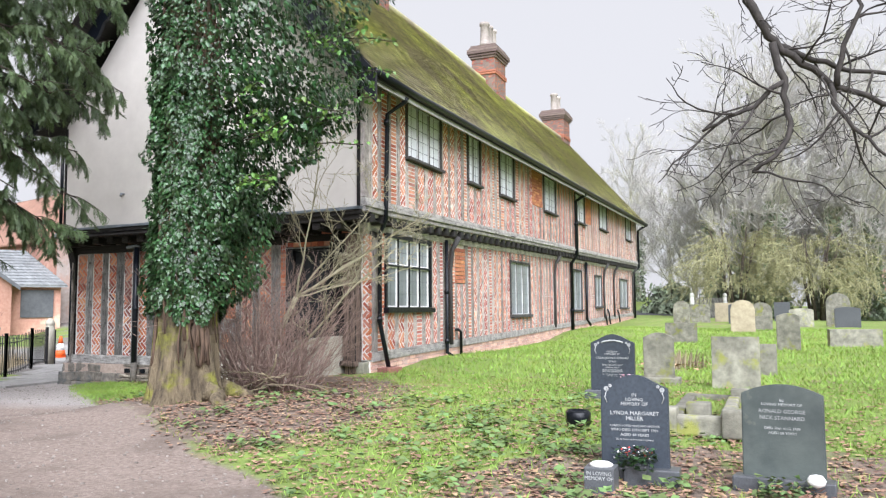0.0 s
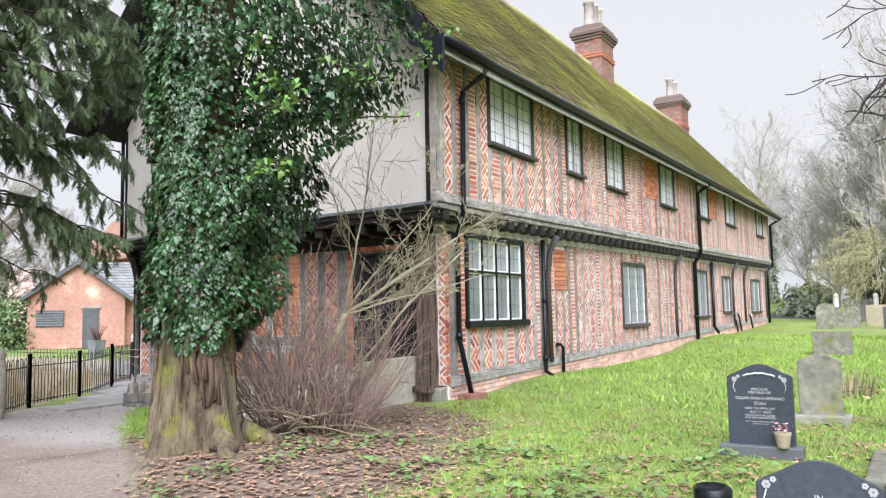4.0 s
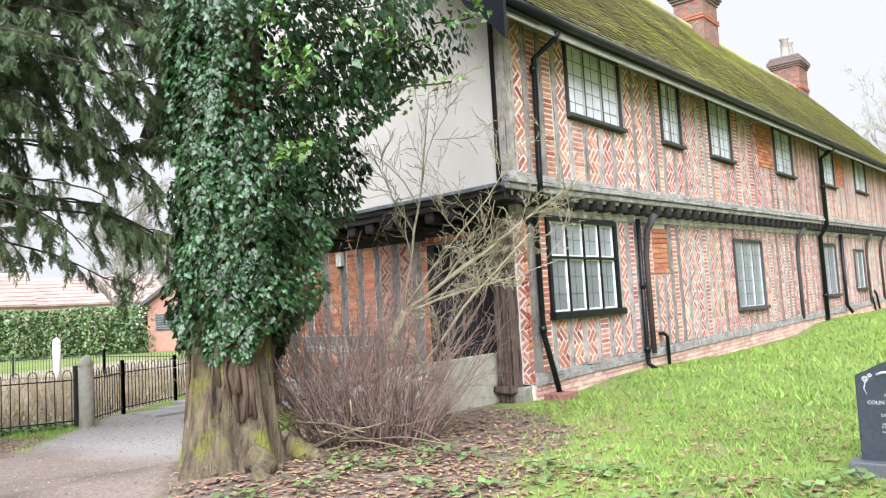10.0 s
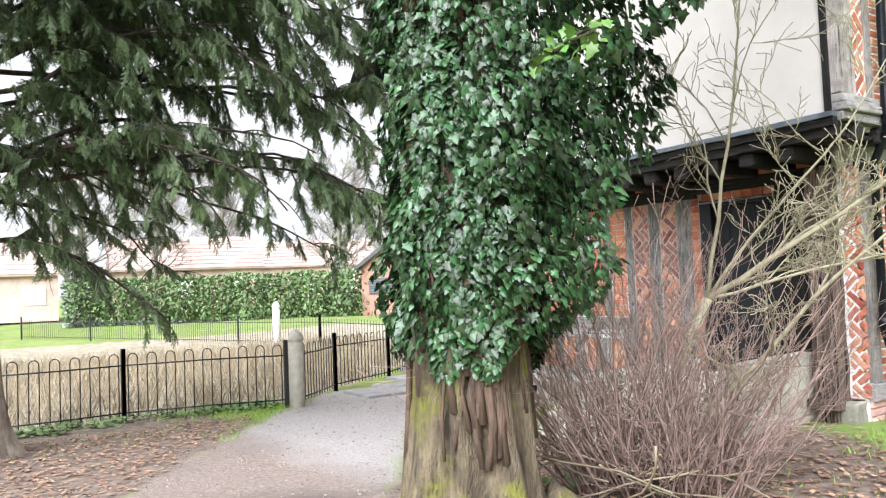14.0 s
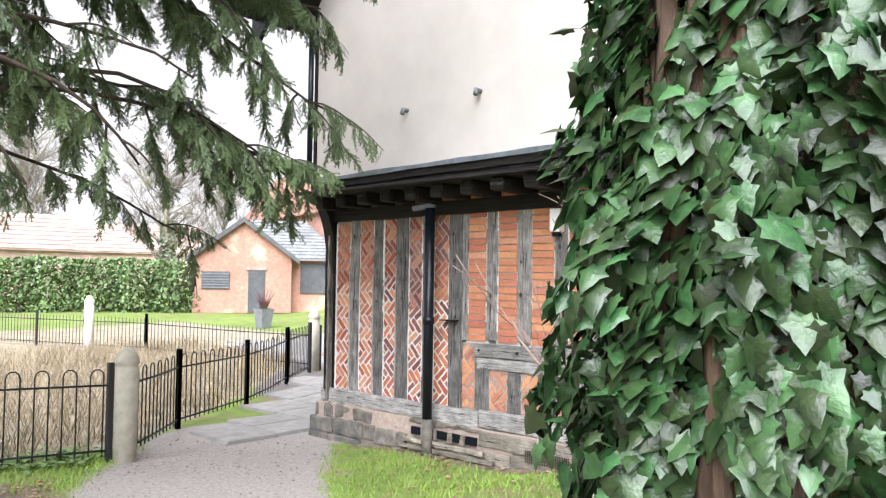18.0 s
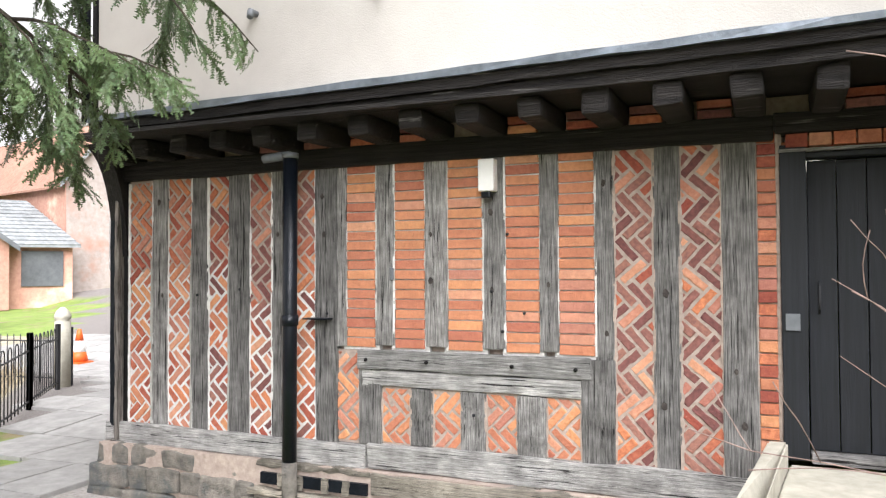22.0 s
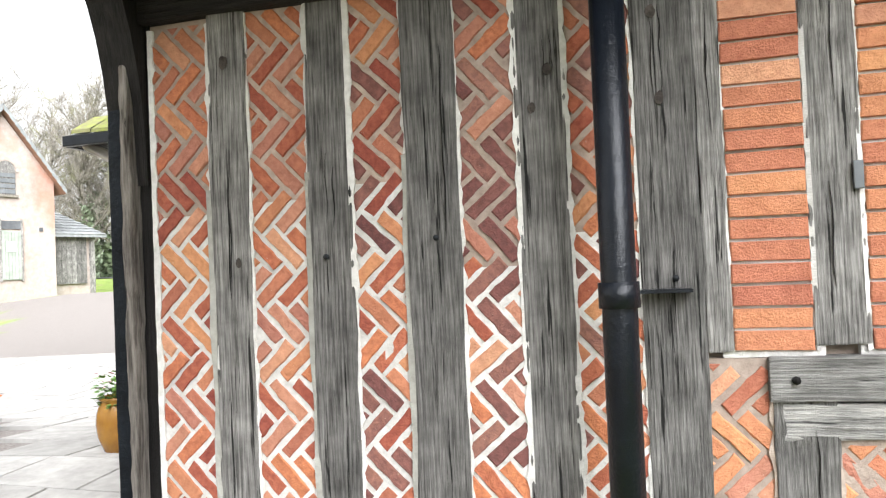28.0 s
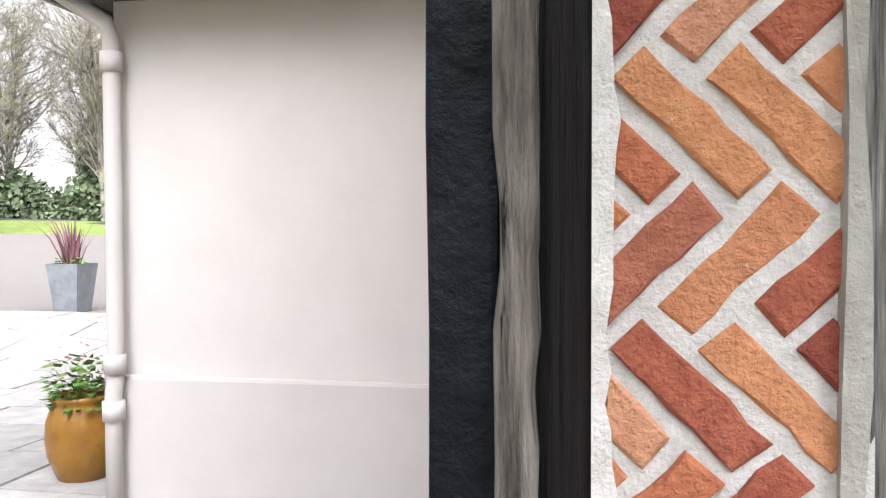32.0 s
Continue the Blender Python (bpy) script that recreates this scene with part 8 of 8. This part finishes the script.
# -- lawn, litter and field --
rs = np.random.RandomState(4)


def sown(count, x0, x1, y0, y1, keep):
    x, y = rs.uniform(x0, x1, count), rs.uniform(y0, y1, count)
    ok = keep(x, y) > rs.uniform(0, 1, count)
    ok &= ~((x < -6.3) & (x > -13.85) & (y > 11.75)) & ~((x < -6.95) & (x > -8.35) & (y > 9.6) & (y < 12))
    return x[ok], y[ok]


def blades(name, x, y, h, wdt, mat, lean, parent):
    z = land(x, y) - 0.005
    a = rs.uniform(0, 2 * np.pi, len(x))
    b = rs.uniform(0, 2 * np.pi, len(x))
    hh = h * rs.uniform(0.5, 1.3, len(x))
    ww = wdt * rs.uniform(0.6, 1.3, len(x))
    v = np.stack([np.stack([x - ww * np.cos(a), y - ww * np.sin(a), z], -1), np.stack([x + ww * np.cos(a), y + ww * np.sin(a), z], -1),
                  np.stack([x + lean * hh * np.cos(b), y + lean * hh * np.sin(b), z + hh], -1)], 1).reshape(-1, 3)
    f = np.arange(len(v)).reshape(-1, 3)
    return tagged(raw_mesh(name, v, f, mat, parent), kind="stuff")


def lawn_share(x, y):
    p, l_, g, d = zones(x, y)
    patchy = np.array([0.6 + 0.9 * noise.noise(Vector((float(a) * 0.9, float(b) * 0.9, 3.0))) for a, b in zip(x, y)])
    return np.clip(1 - p * 1.3, 0, 1) * (1 - 0.93 * l_) * (1 - g) * (1 - d) * np.clip(0.35 + patchy, 0.2, 1) * np.where((y < 7.5) & (x > -6.2), 0.72, 1.0)


lawn = thing("lawn_grass", "short bright green lawn grass, thin in patches", "grass", kind="stuff")
x1, y1 = sown(70000, -6.2, 3.5, 2.0, 12.0, lawn_share)
x2, y2 = sown(60000, -6.2, 8.0, 12.0, 30.0, lawn_share)
x3, y3 = sown(26000, -14.4, -8.3, 7.5, 11.7, lawn_share)
x4, y4 = sown(14000, -14.5, -12.0, 3.0, 10.0, lawn_share)
blades("grass_blades", np.r_[x1, x3, x4], np.r_[y1, y3, y4], 0.055, 0.006, grass_green, 0.8, lawn)
blades("far_grass_blades", x2, y2, 0.075, 0.011, grass_green, 0.7, lawn)
field = thing("dry_field_grass", "tall pale dry grass behind the railings", "grass", kind="stuff")
x5, y5 = sown(26000, -26, -14.6, 1.0, 17.0, lambda x, y: zones(x, y)[3])
blades("dry_blades", x5, y5, 0.34, 0.008, dry_grass, 0.5, field)
litter = thing("fallen_leaves", "brown fallen leaves scattered over soil and grass", "leaves", kind="stuff")


def leaf_share(x, y):
    p, l_, g, d = zones(x, y)
    return np.clip(0.05 + 0.55 * l_ + 0.36 * ((y < 8.5) & (x > -6)) + 0.10 * (y < 14) * (x > -6) - 0.66 * p - g, 0.0, 1) * (1 - d)


xl, yl = sown(70000, -13.5, 4.0, 1.5, 11.9, leaf_share)
zl = land(xl, yl) + 0.006 + 0.02 * rs.uniform(0, 1, len(xl))
s = rs.uniform(0.012, 0.033, len(xl))
a = rs.uniform(0, 2 * np.pi, len(xl))
ca, sa = np.cos(a) * s, np.sin(a) * s
curl = rs.uniform(-0.1, 0.55, len(xl)) * s
tip = rs.uniform(-0.2, 0.6, len(xl)) * s
v = np.stack([np.stack([xl - 1.3 * ca, yl - 1.3 * sa, zl + tip], -1), np.stack([xl - 0.8 * sa, yl + 0.8 * ca, zl + curl], -1), np.stack([xl + 1.4 * ca, yl + 1.4 * sa, zl + 0.3 * tip], -1), np.stack([xl + 0.8 * sa, yl - 0.8 * ca, zl + curl], -1)], 1).reshape(-1, 3)
q = np.arange(len(v)).reshape(-1, 4)
f = np.concatenate([q[:, [0, 1, 2]], q[:, [0, 2, 3]]])
tagged(raw_mesh("leaves", v, f, dead_leaf, litter), kind="stuff")
weed = thing("ground_weeds", "low green weeds and ground ivy in the leaf litter", "weeds", kind="stuff")
r = random.Random(6)
vs, fs = [], []
for k in range(350):
    if k < 260:
        x, y = r.uniform(-9.0, -0.5), r.uniform(3.0, 8.6)
        if from_path(x, y) < 1.3 or math.hypot(x - TX, y - TY) < 0.75:
            continue
    else:
        t = r.random()
        x, y = -14.25 + r.uniform(-0.35, 0.35) - 0.2 * t, 9.3 - 6 * t
    for _ in range(16 if k < 260 else 26):
        dx, dy = r.gauss(0, 0.09), r.gauss(0, 0.09)
        s_ = r.uniform(0.016, 0.042)
        z = low(x + dx, y + dy) + r.uniform(0.01, 0.09)
        a = r.uniform(0, 6.28)
        n0 = len(vs)
        vs += [(x + dx - s_ * math.cos(a), y + dy - s_ * math.sin(a), z), (x + dx - s_ * math.sin(a), y + dy + s_ * math.cos(a), z + s_ * 0.5), (x + dx + s_ * math.cos(a), y + dy + s_ * math.sin(a), z + s_ * 0.3), (x + dx + s_ * math.sin(a), y + dy - s_ * math.cos(a), z - s_ * 0.2)]
        fs.append((n0, n0 + 1, n0 + 2, n0 + 3))
tagged(raw_mesh("weed_leaves", vs, fs, island_vary(material("dull_weed_leaf", (0.17, 0.25, 0.08), (0.09, 0.15, 0.05), scale=10, rough=0.7, bump=0.0), 0.3, 0.02), weed), kind="stuff")

# -- flagstones, pebbles --
pavement = thing("pavement", "pale uneven flagstones with dark joints west of the house", "pavement", kind="structure")
r = random.Random(12)


def east_of_rail(x, y):
    return x > -14.0 - (y - 9.6) * 0.72 - (0 if y < 16.8 else 6)


y = 10.75
while y < 21.0:
    hgt = r.choice((0.6, 0.75, 0.9))
    x = -13.85 - r.uniform(0, 0.3)
    if y > 15.3:
        x = -16.15
    while x > -24.5:
        wd_ = r.choice((0.6, 0.75, 0.9, 1.05))
        cx, cy = x - wd_ / 2, y + hgt / 2
        if east_of_rail(cx - 0.2, cy) and not (cx > -15.75 and 14.7 < cy < 15.4):
            zz = low(cx, cy)
            foot = [(x - wd_ + 0.008, y + 0.008), (x - 0.008, y + 0.008), (x - 0.008, y + hgt - 0.008), (x - wd_ + 0.008, y + hgt - 0.008)]
            wedge("flagstone", foot, [low(*q) + 0.045 + r.uniform(-0.004, 0.004) for q in foot], zz - 0.12, flag, pavement, 0.006)
        x -= wd_
    y += hgt
pebbles = thing("pebbles", "mixed brown and white pebbles along the wall foot", "pebbles", kind="stuff")
vs, fs = [], []
ico = bmesh.new()
bmesh.ops.create_icosphere(ico, subdivisions=1, radius=1)
iv, if_ = [v_.co.copy() for v_ in ico.verts], [tuple(q_.index for q_ in f_.verts) for f_ in ico.faces]
ico.free()
for k in range(1100):
    x, y = r.uniform(-15.7, -13.75), r.uniform(14.6, 14.9)
    s_ = r.uniform(0.012, 0.03)
    z = low(x, y) + s_ * 0.4 + 0.01
    n0 = len(vs)
    vs += [(x + c.x * s_ * 1.2, y + c.y * s_, z + c.z * s_ * 0.7) for c in iv]
    fs += [tuple(i + n0 for i in q_) for q_ in if_]
pebble_mat = island_vary(material("pebble_stone", (0.5, 0.42, 0.33), (0.34, 0.28, 0.22), scale=20, rough=0.8, bump=0.0), 0.45, 0.02)
tagged(raw_mesh("pebble_heap", vs, fs, pebble_mat, pebbles, True), kind="stuff")
grit = thing("path_grit", "small grey stones and grit trodden into the earth path", "grit", kind="stuff")
vs, fs = [], []
for k in range(5200):
    t = r.random() * (len(PATH_LINE) - 2)
    i, t = int(t) + 1 if t >= 1 else 1, t % 1
    a, b = PATH_LINE[i], PATH_LINE[min(i + 1, len(PATH_LINE) - 1)]
    o = r.uniform(-1.5, 1.5)
    d = (b - a) / max(1e-6, math.hypot(*(b - a)))
    x, y = a[0] + (b[0] - a[0]) * t - d[1] * o, a[1] + (b[1] - a[1]) * t + d[0] * o
    s_ = 0.004 + 0.012 * r.random() ** 3
    z = low(x, y) + s_ * 0.2 + 0.018 * noise.noise(Vector((x * 1.7, y * 1.7, 0.0)))
    n0 = len(vs)
    vs += [(x + c.x * s_ * 1.3, y + c.y * s_, z + c.z * s_ * 0.6) for c in iv]
    fs += [tuple(q + n0 for q in q_) for q_ in if_]
tagged(raw_mesh("grit_stones", vs, fs, island_vary(material("path_grit_stone", (0.27, 0.24, 0.21), (0.17, 0.145, 0.125), scale=20, rough=0.9, bump=0.0), 0.35), grit, True), kind="stuff")
road = thing("road", "grey tarmac road beyond the gravel yard", "road", kind="structure")
asphalt = material("asphalt", (0.075, 0.075, 0.08), (0.05, 0.05, 0.053), scale=20, rough=0.9, bump=0.2)
pts = [(-60 + 8 * k, 44 + 1.2 * k) for k in range(8)]
vs = []
for x, y in pts:
    vs += [(x, y, low(x, y) + 0.03), (x - 0.6, y + 4.5, low(x - 0.6, y + 4.5) + 0.03)]
link_mesh("tarmac", vs, [(2 * k, 2 * k + 2, 2 * k + 3, 2 * k + 1) for k in range(7)], asphalt, road)
